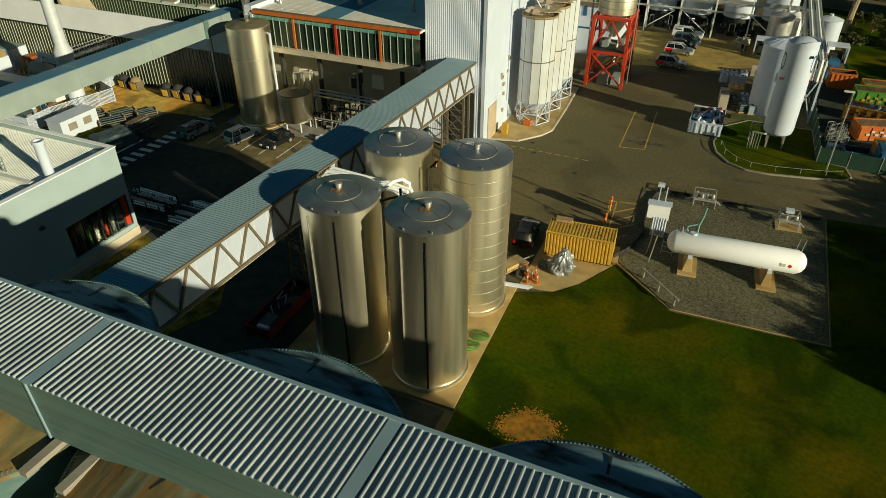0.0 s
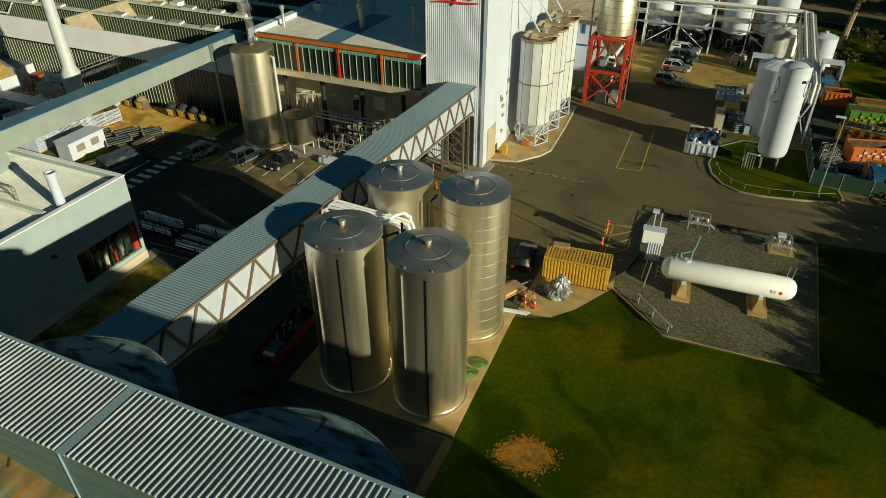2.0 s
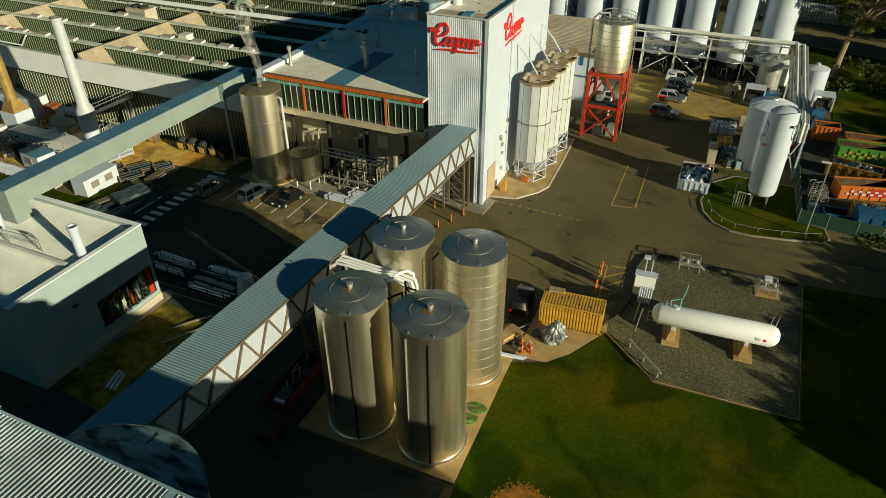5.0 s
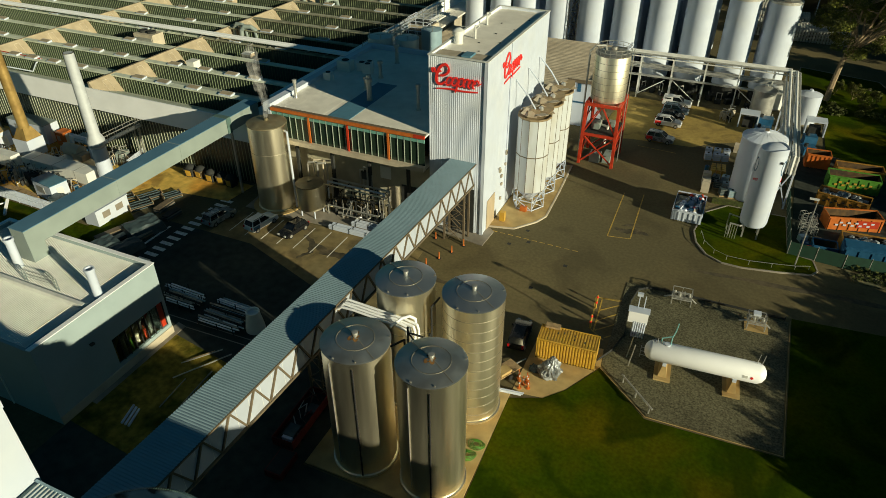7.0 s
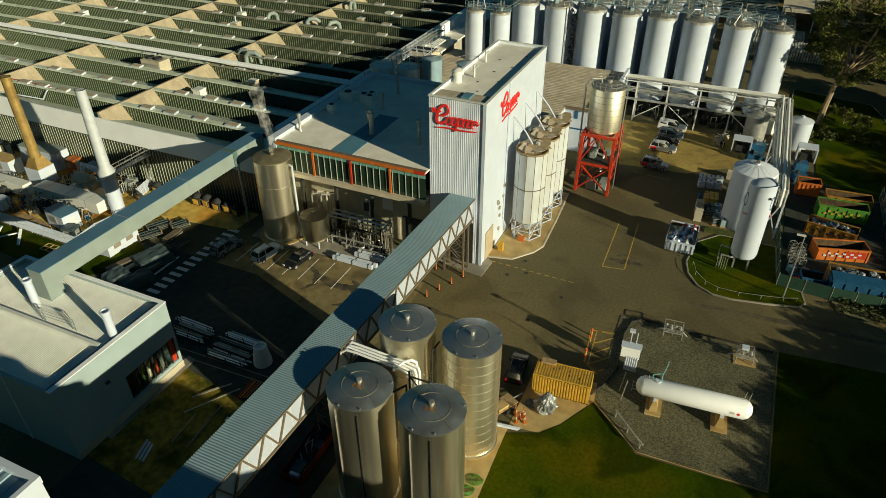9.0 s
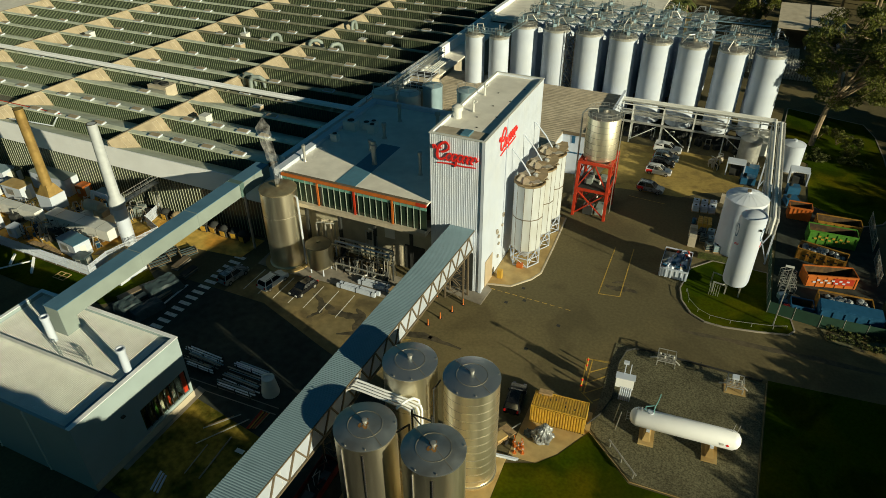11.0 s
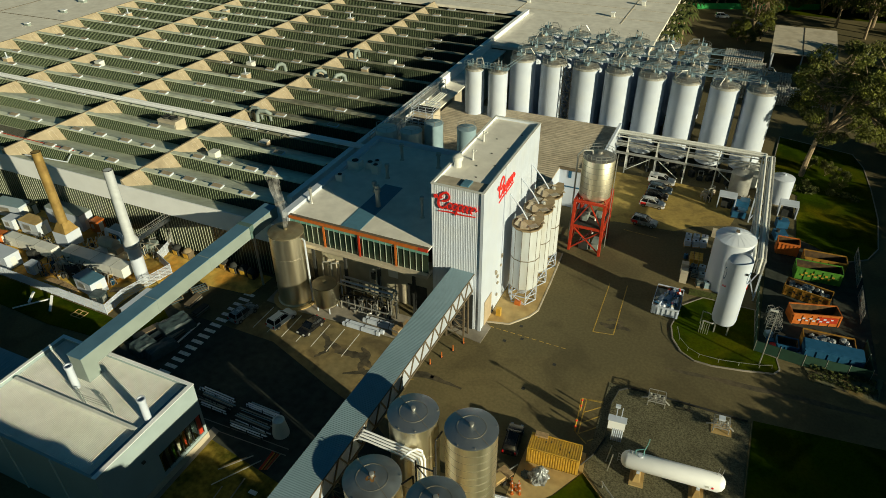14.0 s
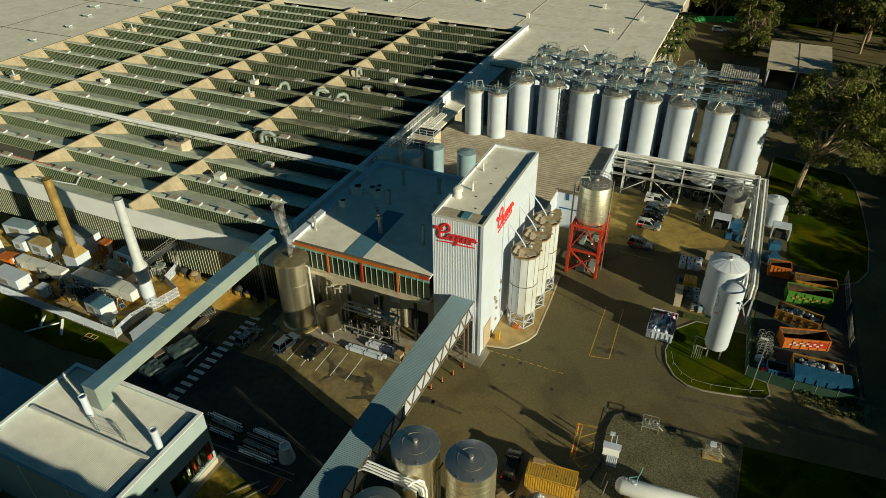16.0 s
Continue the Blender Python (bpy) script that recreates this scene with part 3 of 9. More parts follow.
for k_, (path, w0, mat, z1, label) in enumerate((
    ([(15.6, 9.3), (17.0, 9.0), (18.6, 9.6), (20.2, 9.2)], 0.55, M_ASPHALT_MARK, 0.005, "dark uneven patch in the loading bay"),
    ([(16.4, 10.2), (17.6, 10.9), (19.0, 10.6)], 0.28, M_ASPHALT_MARK, 0.0045, "small dark patch in the loading bay"),
    ([(-14.0, -15.4), (-9.0, -12.8), (-3.5, -11.0), (2.0, -11.4)], 0.5, M_ASPHALT_MARK, 0.012, "dark oil stain beside the bridge"),
    ([(-19.0, -10.6), (-16.5, -11.8), (-13.5, -11.4), (-11.0, -12.8)], 0.7, M_ASPHALT_MARK, 0.0125, "dark oil stain in the brewhouse bays"),
    ([(-21.5, -9.4), (-19.6, -10.2), (-18.4, -12.4), (-19.4, -14.2)], 0.4, M_ASPHALT_MARK, 0.012, "dark wet streak in the brewhouse bays"),
    ([(-14.2, -9.8), (-12.6, -10.8), (-12.4, -13.4), (-9.8, -15.0)], 0.5, M_ASPHALT_MARK, 0.0115, "dark wet streak in the brewhouse bays"),
    ([(26.0, 3.5), (36.0, 4.4), (46.0, 5.0), (58.0, 5.6)], 0.5, M_ASPHALT_PATCH, 0.003, "darker worn wheel track on the asphalt"),
)):
    setting("asphalt_stain", ribbon(path, w0, 50 + k_, z1), mat, label, "stain")

# ---- tower ----
TX0, TX1, TY0, TY1, TZ = -7.5, 0.0, 0.2, 24.2, 23.2
tower = thing("malt_tower", "tall white ribbed-metal tower with a red sign", "tower")
part("wall", boxes((TX0, TX1, TY0, TY0 + 0.25, 0, TZ), (TX0, TX1, TY1 - 0.25, TY1, 0, TZ), (TX0, TX0 + 0.25, TY0 + 0.25, TY1 - 0.25, 0, TZ), (TX1 - 0.25, TX1, TY0 + 0.25, TY1 - 0.25, 0, TZ)), M_WHITE_SHEET, tower)
bm = B()
ribs(bm, (TX0, TY0 - 0.005, 0.3), (1, 0, 0), (0, 0, 1), (0, -1, 0), TX1 - TX0, TZ - 0.4, 0.25, 0.022, 0.5)
part("front_cladding", bm, M_WHITE_SHEET, tower, "white ribbed cladding, paler to make up for grazing sun")
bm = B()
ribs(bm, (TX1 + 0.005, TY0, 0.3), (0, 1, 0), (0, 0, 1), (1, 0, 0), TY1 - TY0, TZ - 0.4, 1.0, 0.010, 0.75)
part("side_cladding", bm, M_WHITE, tower, "smooth white cladding, toned down for full sun")
part("roof", boxes((TX0 + 0.25, TX1 - 0.25, TY0 + 0.25, TY1 - 0.25, 22.7, 22.85)), M_ROOF, tower, "cream flat roof")
part("parapet_cap", boxes((TX0 - 0.05, TX0 + 0.3, TY0 - 0.14, TY1 + 0.05, TZ, TZ + 0.08), (TX1 - 0.3, TX1 + 0.08, TY0 - 0.14, TY1 + 0.05, TZ, TZ + 0.08), (TX0 + 0.3, TX1 - 0.3, TY0 - 0.14, TY0 + 0.26, TZ, TZ + 0.08), (TX0 + 0.3, TX1 - 0.3, TY1 - 0.3, TY1 + 0.05, TZ, TZ + 0.08)), M_GALV, tower)
part("corner_trim", boxes((-0.32, 0.06, TY0 - 0.16, TY0 - 0.12, 0.1, TZ), (0.04, 0.09, TY0 - 0.16, TY0 + 0.3, 0.1, TZ)), M_WHITE, tower)
part("corner_trim", boxes((0.05, 0.12, 8.3, 8.6, 3, TZ)), M_WHITE, tower)
part("door", boxes((0.04, 0.12, 1.6, 4.4, 0.1, 4.4)), M_TAN, tower, "tall tan roller door")
# Flat dark sheet on the wall stands for the shade of a recess.
part("opening", boxes((-4.6, -1.2, TY0 - 0.14, TY0 - 0.115, 0.1, 6.6)), M_DARK, tower, "flat dark sheet in place of the shaded recess behind the trestle")
for i in range(14):
    y, z = random.uniform(4.6, 8.4), random.uniform(1.5, 8.5)
    if i < 9:
        part("wall_box", boxes((0.045, 0.25, y, y + random.uniform(0.25, 0.5), z, z + random.uniform(0.25, 0.5))), M_BEIGE, tower)
for x, y in ((-3.0, 4.5), (-4.2, 7.6), (-1.8, 8.6), (-3.6, 12.0), (-2.0, 14.5), (-4.6, 16.8), (-1.6, 19.5)):
    part("roof_drain", boxes((x, x + 0.22, y, y + 0.22, 22.85, 22.9)), M_DARK, tower)
bm = boxes((TX0 + 0.5, -0.5, 0.7, 3.1, 22.86, 23.05))
part("roof_frame", bm, M_ROOF_BROWN, tower, "weathered low plant frame")
part("hatch", boxes((-3.7, -2.6, 1.2, 2.9, 23.053, 23.25)), M_SLATE, tower, "slate-blue hatch")
bm = B()
lathe(bm, [(0.55, 22.85), (0.55, 23.9), (0.75, 23.9), (0.75, 24.4), (0.3, 24.7), (0.0, 24.7)], 16, -6.4, 6.6)
part("vent_cowl", bm, M_GALV, tower, smooth=True)
for y, x in ((9.2, -5.2), (15.4, -6.0)):
    bm = B()
    tube(bm, (x, y, 22.85), (x, y, 24.5), 0.14, 8)
    tube(bm, (x, y, 24.0), (x + 0.5, y, 24.4), 0.12, 8)
    part("vent_pipe", bm, M_GALV, tower)

# red sign on two faces, as plain brush strokes
def brush(pts, w, place, thick=0.06):
    """A solid band along a smoothed line, thinner at its ends."""
    line = []
    n = len(pts)
    for i in range(n - 1):
        p0, p1, p2, p3 = (Vector(pts[max(0, min(n - 1, k))]) for k in (i - 1, i, i + 1, i + 2))
        for q in range(5):
            t = q / 5
            line.append(0.5 * (2 * p1 + (p2 - p0) * t + (2 * p0 - 5 * p1 + 4 * p2 - p3) * t * t + (3 * p1 - p0 - 3 * p2 + p3) * t ** 3))
    line.append(Vector(pts[-1]))
    bm = B()
    rows = []
    for i, c in enumerate(line):
        d = (line[min(i + 1, len(line) - 1)] - line[max(i - 1, 0)]).normalized()
        nrm = Vector((-d.y, d.x)) * w * 0.5 * (0.5 + 0.5 * math.sin(math.pi * (i + 0.5) / len(line)) ** 0.5)
        rows.append([bm.verts.new(place(*(c + nrm * sgn), dep)) for sgn, dep in ((1, 0), (1, thick), (-1, thick), (-1, 0))])
    for p, q in zip(rows, rows[1:]):
        for k in range(4):
            bm.faces.new((p[k], q[k], q[(k + 1) % 4], p[(k + 1) % 4]))
    bm.faces.new(rows[0])
    bm.faces.new(rows[-1][::-1])
    return bm


# along the wall from the sign's start, and up from its base
STROKES = [
    ([(0.15, 1.85), (0.0, 2.25), (0.3, 2.3), (0.55, 1.9), (1.2, 2.15)], 0.26),
    ([(2.15, 2.65), (1.7, 3.0), (1.0, 2.5), (0.6, 1.5), (0.65, 0.75), (1.15, 0.55), (1.75, 0.95)], 0.34),
    ([(2.15, 2.65), (2.1, 2.1), (1.5, 1.65), (1.05, 1.6)], 0.28),
    ([(0.55, -0.05), (2.2, 0.12), (4.0, 0.08), (5.9, 0.2)], 0.2),
    ([(3.55, 1.55), (3.3, 0.7), (3.0, -0.2)], 0.24),
]
for k_, (c_, h_) in enumerate(((2.2, 1.05), (2.95, 1.1), (3.75, 1.12), (4.4, 1.1), (5.0, 1.1), (5.6, 1.1))):
    STROKES.append(([(c_ + 0.33 * math.cos(t_) + 0.16 * math.sin(t_), h_ + 0.5 * math.sin(t_)) for t_ in (0.4 + 2 * math.pi * q / 8 * (0.92 if k_ < 3 else 0.7) for q in range(9))], 0.2))
    STROKES.append(([(c_ + 0.22, h_ - 0.1), (c_ + 0.42, h_ + 0.05), (c_ + 0.6, h_ + 0.2)], 0.15))
for place_ in (lambda a, b, d: (-6.95 + a, TY0 - 0.12 - d, 19.35 + b), lambda a, b, d: (0.06 + d, 5.3 + a * 1.12, 18.9 + b * 1.12)):
    sign = part("sign", brush(*STROKES[3], place_), M_LOGO, tower, "raised red sign")
    for k_, st in enumerate(STROKES[:3] + STROKES[4:]):
        part("stroke", brush(*st, place_, 0.066 + 0.006 * k_), M_LOGO, sign)

# ---- brewhouse ----
BX0, BX1, BY, BZ = -31.0, -7.5, -1.0, 13.2
brew = thing("brewhouse", "brewhouse with a tall glass front and orange fascia", "building")
part("wall", boxes((BX0, BX0 + 0.3, BY, 28.0, 0, 13.0), (BX0 + 0.3, BX1, 27.7, 28.0, 0, 13.0), (BX0 + 0.3, BX1, 1.6, 1.9, 0, 8.6)), M_BRICKSHADE, brew)
part("roof", boxes((BX0, BX1, BY + 0.02, 28.0, 13.0, 13.2)), M_ROOF, brew, "pale membrane roof")
part("roof_strip", boxes((-22.0, -18.8, BY + 0.36, 13.2, 13.2, 13.26)), M_SLATE, brew, "blue-grey roofing strip")
k_ = BX0 + 0.7
while k_ < BX1 - 0.2:
    part("roof_rib", boxes((k_ - 0.03, k_ + 0.03, BY + 0.36, 26.9, 13.2, 13.206)), M_ROOF, brew)
    k_ += 1.24
part("parapet", boxes((BX0 - 0.8, BX0 + 0.35, BY - 0.2, 28.0, 12.6, 13.75), (BX0 + 0.35, BX1 - 0.0, 27.0, 27.7, 13.2, 13.9)), M_WHITE, brew, "white parapet")
part("roof_lip", boxes((BX0 + 0.36, BX1, BY - 0.1, BY + 0.35, 13.24, 13.42)), M_BROWN, brew)
part("fascia", boxes((-30.6, -9.0, BY - 0.35, BY - 0.02, 12.95, 13.35)), M_ORANGE, brew, "bright orange fascia")
part("fascia", boxes((-9.0, -7.5, BY - 0.35, BY - 0.02, 12.95, 13.35)), M_RED, brew, "dull red fascia")
part("ledge", boxes((-30.6, BX1, BY - 0.75, 1.6, 8.6, 9.2)), M_CREAM, brew, "cream concrete ledge")
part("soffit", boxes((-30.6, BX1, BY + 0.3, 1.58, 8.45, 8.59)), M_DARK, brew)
part("end_wall", boxes((-31.0, -30.6, BY - 0.3, 1.6, 8.6, 13.0)), M_WHITE, brew)
npan = 24
step = (-7.5 + 30.6) / npan
for i in range(npan):
    x = -30.6 + i * step
    part("pane", boxes((x + 0.05, x + step - 0.05, BY - 0.06, BY - 0.02, 9.2, 12.35)), M_GLASS, brew)
    part("spandrel", boxes((x + 0.03, x + step - 0.03, BY - 0.14, BY - 0.04, 12.36, 12.84)), M_SPANDREL, brew, "dark teal spandrel panel")
    part("mullion", boxes((x - 0.024, x + 0.024, BY - 0.17, BY - 0.01, 9.2, 12.85)), M_MULLION, brew)
for x, m in ((-24.6, M_ORANGE), (-18.6, M_RED), (-12.6, M_ORANGE)):
    part("fin", boxes((x - 0.14, x + 0.14, BY - 0.34, BY - 0.2, 9.2, 12.85)), m, brew, "painted steel fin")
for x in (-27.5, -21.8, -16.0, -10.2):
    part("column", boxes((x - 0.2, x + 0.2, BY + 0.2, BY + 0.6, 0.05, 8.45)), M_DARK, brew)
part("roller_door", boxes((-12.4, -9.2, 1.5, 1.57, 0.05, 4.2)), M_DARK, brew)
part("wall_panel", boxes((-15.6, -14.0, 1.45, 1.58, 4.6, 6.4)), M_GALV, brew, "pale grey wall panel")
part("door", boxes((-14.4, -12.9, 1.5, 1.58, 0.05, 3.6)), M_CREAM, brew)
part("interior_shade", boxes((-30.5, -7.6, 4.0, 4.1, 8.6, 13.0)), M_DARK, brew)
bm = B()
lathe(bm, [(0.42, 13.2), (0.36, 14.0), (0.36, 15.8), (0.5, 15.85), (0.5, 16.4), (0.36, 16.5), (0.36, 16.9), (0.0, 17.0)], 14, -19.6, 6.6)
part("flue", bm, M_GALVPIPE, brew, smooth=True)
for x, y, h, r in ((-12.0, 6.4, 3.6, 0.22), (-29.6, 3.4, 2.6, 0.2), (-22.6, 15.2, 2.6, 0.26), (-23.4, 22.0, 3.0, 0.26), (-16.4, 21.8, 2.8, 0.3), (-13.8, 14.5, 2.2, 0.2), (-22.4, 10.5, 1.8, 0.26)):
    bm = B()
    lathe(bm, [(r * 1.6, 13.2), (r, 13.5), (r, 13.2 + h - 0.5), (r * 1.5, 13.2 + h - 0.45), (r * 1.5, 13.2 + h), (0, 13.2 + h + 0.1)], 10, x, y)
    part("roof_flue", bm, M_GALVPIPE, brew, smooth=True)
for x, y, w, d, h in ((-30.0, 11.0, 1.2, 1.0, 1.1), (-30.2, 15.2, 2.2, 1.6, 1.6), (-27.6, 16.6, 1.3, 1.2, 1.2), (-26.0, 15.6, 1.4, 1.1, 1.5), (-26.6, 17.6, 1.0, 1.0, 1.2)):
    ac = part("roof_unit", boxes((x, x + w, y, y + d, 13.2, 13.2 + h)), M_GALV, brew)
    bm = B()
    lathe(bm, [(min(w, d) * 0.36, 0), (min(w, d) * 0.36, 0.08), (0, 0.08)], 12, x + w / 2, y + d / 2)
    bmesh.ops.translate(bm, verts=bm.verts, vec=(0, 0, 13.2 + h))
    part("fan_guard", bm, M_DARK, ac)

# ---- saw-tooth factory ----
FX = [-156.0, -126.1, -96.2, -66.4, -37.4]
FZ0, FZ1, FSTEP, FY0, NROW = 8.3, 11.0, 7.25, 4.3, 17
factory = thing("factory_hall", "long factory hall with a saw-tooth roof", "building")
YEND = FY0 + NROW * FSTEP
FALL = (FZ1 - FZ0) / FSTEP
part("wall", boxes((-200, -31.9, -0.5, -0.2, 0, 7.2)), M_SAWGLASS, factory, "dark glazed wall")
part("side_wall", boxes((-32.3, -31.9, 34.8, YEND, 0, 8.9)), M_BEIGE, factory)
bm = boxes((-200, -31.9, -1.15, -0.3, 7.1, 10.2))
# Backward tilt added so the fascia takes more light.
for v in bm.verts:
    if v.co.z > 9 and v.co.y < -1:
        v.co.y = -0.5
part("fascia", bm, M_FASCIA, factory, "broad white fascia, tilted back to catch more sun")
part("parapet", boxes((-36.4, -35.4, 6.0, YEND + 1, 9.0, 11.5)), M_FASCIA, factory, "white capped parapet")
part("box_gutter", boxes((-37.4, -36.4, -0.3, YEND, 9.6, 10.1)), M_ROOF, factory)
part("side_roof", boxes((-35.4, -31.0, 34.8, 96.0, 9.0, 9.3)), M_ROOF, factory)
part("corner_roof", boxes((-36.4, -31.9, -0.3, 6.0, 9.8, 10.1), (-35.4, -31.9, 6.0, 34.7, 9.8, 10.1)), M_ROOF, factory)
wallfin = mesh_of("fin", boxes((-0.035, 0.035, -0.57, -0.505, 0.2, 7.09)), M_FIN)
for i in range(200):
    ob = new("fin", wallfin)
    ob.parent = factory
    ob.location = (-32.6 - i * 0.62, 0, 0)
for r in range(NROW):
    y = FY0 + r * FSTEP
    part("roof_glazing", boxes((FX[0], FX[-1], y, y + 0.1, FZ0 - 0.1, FZ1 - 0.22)), M_SAWGLASS, factory, "dark green saw-tooth glazing")
    for k in range(4):
        part("ridge_cap", boxes((FX[k] + 0.003, FX[k + 1], y - 0.3, y + 0.75, FZ1 - 0.2, FZ1 + 0.02)), M_ROOF_DARK if k == 3 and r > 2 or k == 2 and r > 6 else M_ROOF_PALE, factory, "weathered ridge capping")
for r in range(-1, NROW):
    y = FY0 + r * FSTEP
    y0 = max(y + 0.75, -0.3)
    for k in range(4):
        bm = B()
        x0, x1 = FX[k], FX[k + 1]
        v = [bm.verts.new(p) for p in ((x0, y0, FZ1 - FALL * (y0 - y)), (x1, y0, FZ1 - FALL * (y0 - y)), (x1, y + FSTEP, FZ0), (x0, y + FSTEP, FZ0))]
        bm.faces.new(v)
        # Rear rows of the two eastern bays are darker.
        dark_bay = k == 3 and r > 2 or k == 2 and r > 5
        part("roof_slope", bm, M_ROOF_DARK if dark_bay else M_ROOF_PALE, factory, "darker blotched saw-tooth roof slope" if dark_bay else "pale weathered saw-tooth roof slope")
bars_v, bars_f = [], []
for r in range(NROW):
    y = FY0 + r * FSTEP
    n = round((FX[-1] - FX[0]) / 0.55)
    for i in range(n + 1):
        x = FX[0] + (FX[-1] - FX[0]) * i / n
        o = len(bars_v)
        bars_v += [(x - 0.036, y - 0.01, FZ0 - 0.1), (x + 0.036, y - 0.01, FZ0 - 0.1), (x + 0.036, y - 0.01, FZ1 - 0.2), (x - 0.036, y - 0.01, FZ1 - 0.2), (x, y - 0.1, FZ0 - 0.1), (x, y - 0.1, FZ1 - 0.2)]
        bars_f += [(o, o + 4, o + 5, o + 3), (o + 4, o + 1, o + 2, o + 5)]
me = bpy.data.meshes.new("glazing_bar")
me.from_pydata(bars_v, [], bars_f)
me.materials.append(M_BAR)
ob = new("glazing_bar", me)
ob.parent = factory
tagged(ob, kind="stuff")
for x in FX[:-1]:
    for r in range(-1, NROW):
        y0, y1 = max(-0.28, FY0 + r * FSTEP + 0.36), FY0 + (r + 1) * FSTEP - 0.02
        bm = B()
        zz = [(y0, FZ1 - FALL * (y0 - (FY0 + r * FSTEP))), (y1, FZ0 + 0.1)]
        lo = [bm.verts.new((x + 0.15 + 0.75 * (FZ1 - z), y, z - 0.05)) for y, z in zz]
        hi = [bm.verts.new((x + 0.15, y, FZ1 + 0.03)) for y, z in zz]
        bk = [bm.verts.new((x - 0.1, y, FZ1 + 0.03)) for y, z in zz]
        bl = [bm.verts.new((x - 0.1, y, z - 0.05)) for y, z in zz]
        for q in ((lo[0], lo[1], hi[1], hi[0]), (hi[0], hi[1], bk[1], bk[0]), (bk[0], bk[1], bl[1], bl[0]), (lo[0], hi[0], bk[0], bl[0]), (lo[1], bl[1], bk[1], hi[1])):
            bm.faces.new(q)
        w = part("cross_wall", bm, M_CROSS, factory, "tan sloping cross wall")
        if r >= 0 or y1 - y0 > 3:
            bm = B()
            yc = y1 - 1.6
            z1, z0 = FZ1 - 0.35, FZ1 - FALL * (yc - FY0 - r * FSTEP) + 0.15
            f1 = lambda y, z: (x + 0.17 + 0.75 * (FZ1 - z), y, z + 0.01)
            for p, q in (((yc - 0.7, z0), (yc - 0.7, z1)), ((yc - 0.7, z1), (yc + 0.3, z1)), ((yc + 0.3, z1), (yc + 0.3, z0))):
                beam(bm, f1(*p), f1(*q), 0.07)
            part("hatch_frame", bm, M_CREAM, w)
bm = B()
ribs(bm, (FX[1] + 0.4, FY0 + 1.0, FZ1 - FALL * 1.0 + 0.03), (1, 0, 0), Vector((0, 1, -FALL)).normalized(), (0, 0, 1), FX[2] - FX[1] - 0.9, 6.0, 0.5, 0.05)
part("solar_sheet", bm, M_SHEET_DARK, factory, "dark glossy roof sheet")
bm = B()
tube(bm, (-126, FY0 + 0.5, FZ1 + 0.07), (-83, FY0 + 0.5, FZ1 + 0.07), 0.09, 6)
part("fire_pipe", bm, M_RED, factory, "thin red pipe along the ridge")
bm = B()
pipe(bm, [(-83, FY0 + 0.5, FZ1 + 0.07), (-83.4, FY0 - 0.4, FZ1 - 0.5), (-84.5, 3.6, 9.0), (-88, 2.2, 9.7), (-93, 1.6, 9.75)], 0.11, 6)
part("hose", bm, M_WHITE, factory, "pale hose on the roof slope")
for x in FX[:-1]:
    part("cross_cap", boxes((x - 0.16, x + 0.22, -0.28, YEND, FZ1 + 0.035, FZ1 + 0.11)), M_CROSS, factory, "tan capping strip")
skylight = mesh_of("rooflight", boxes((-1.15, 1.15, -0.55, 0.55, 0, 0.26)), M_WHITE)
lens = mesh_of("lens", boxes((-1.02, 1.02, -0.45, 0.45, 0.261, 0.3)), M_CROSS)
for k in range(1, len(FX)):
    for r in range(NROW):
        m_ = 2 if (r + k) % 3 and r > 2 else (4 if r < 2 else 1)
        for i in range(m_):
            x = FX[k - 1] + 4 + (FX[k] - FX[k - 1] - 8) * (i + 0.5 + 0.22 * math.sin(r * 2.1 + i + k)) / m_
            ob = new("rooflight", skylight)
            ob.parent = factory
            ob.matrix_basis = pose(x, FY0 + r * FSTEP + 0.35, FZ1 + 0.03, 8, 0, 0)
            o2 = new("lens", lens)
            o2.parent = ob
part("far_roof", boxes((-240, 4.0, YEND + 0.3, YEND + 72, 9.6, 10.4)), M_ROOF, factory, "wide pale flat roof")
part("west_roof", boxes((-300, FX[0] - 0.12, -1.0, YEND + 0.3, 9.2, 11.0)), M_ROOF, factory, "wide pale flat roof")
part("far_wall", boxes((-32.0, 3.9, 96.5, YEND + 70, 0, 9.59)), M_BEIGE, factory)
part("far_side_roof", boxes((-35.2, 4.0, 96.0, YEND + 0.3, 9.6, 10.4)), M_ROOF, factory, "wide pale flat roof")
for i in range(6):
    part("roof_seam", boxes((-239, 3.9, YEND + 6 + 11 * i, YEND + 6.2 + 11 * i, 10.4, 10.45)), M_CREAM, factory)
for x0, y0, x1, y1 in ((-299, 62, -157, 66), (-299, 96, -157, 99), (-230, 0, -226, 127), (-186, 0, -184, 127)):
    bm = B()
    beam(bm, (x0, y0, 11.03), (x1, y1, 11.03), 0.25, 0.08)
    part("roof_seam", bm, M_BROWN, factory, "dark roof joint")
for x, y, w_ in ((-166, 72, 1.6), (-171, 83, 2.2), (-164, 58, 1.4), (-178, 92, 2.6), (-196, 110, 3.0), (-169, 104, 1.6)):
    u = part("roof_vent", boxes((x, x + w_, y, y + w_ * 0.7, 11.0, 11.7)), M_GALV_GREEN, factory)
    part("cowl", boxes((x - 0.1, x + w_ + 0.1, y - 0.1, y + w_ * 0.7 + 0.1, 11.703, 11.85)), M_FASCIA, u)
for x, y in ((-12, 134), (-6, 150), (-20, 160), (-40, 140), (-60, 152), (-90, 140)):
    u = part("roof_vent", boxes((x, x + 1.0, y, y + 1.0, 10.4, 11.6)), M_GALV, factory)
    part("cowl", boxes((x - 0.15, x + 1.15, y - 0.15, y + 1.15, 11.603, 11.8)), M_FASCIA, u)
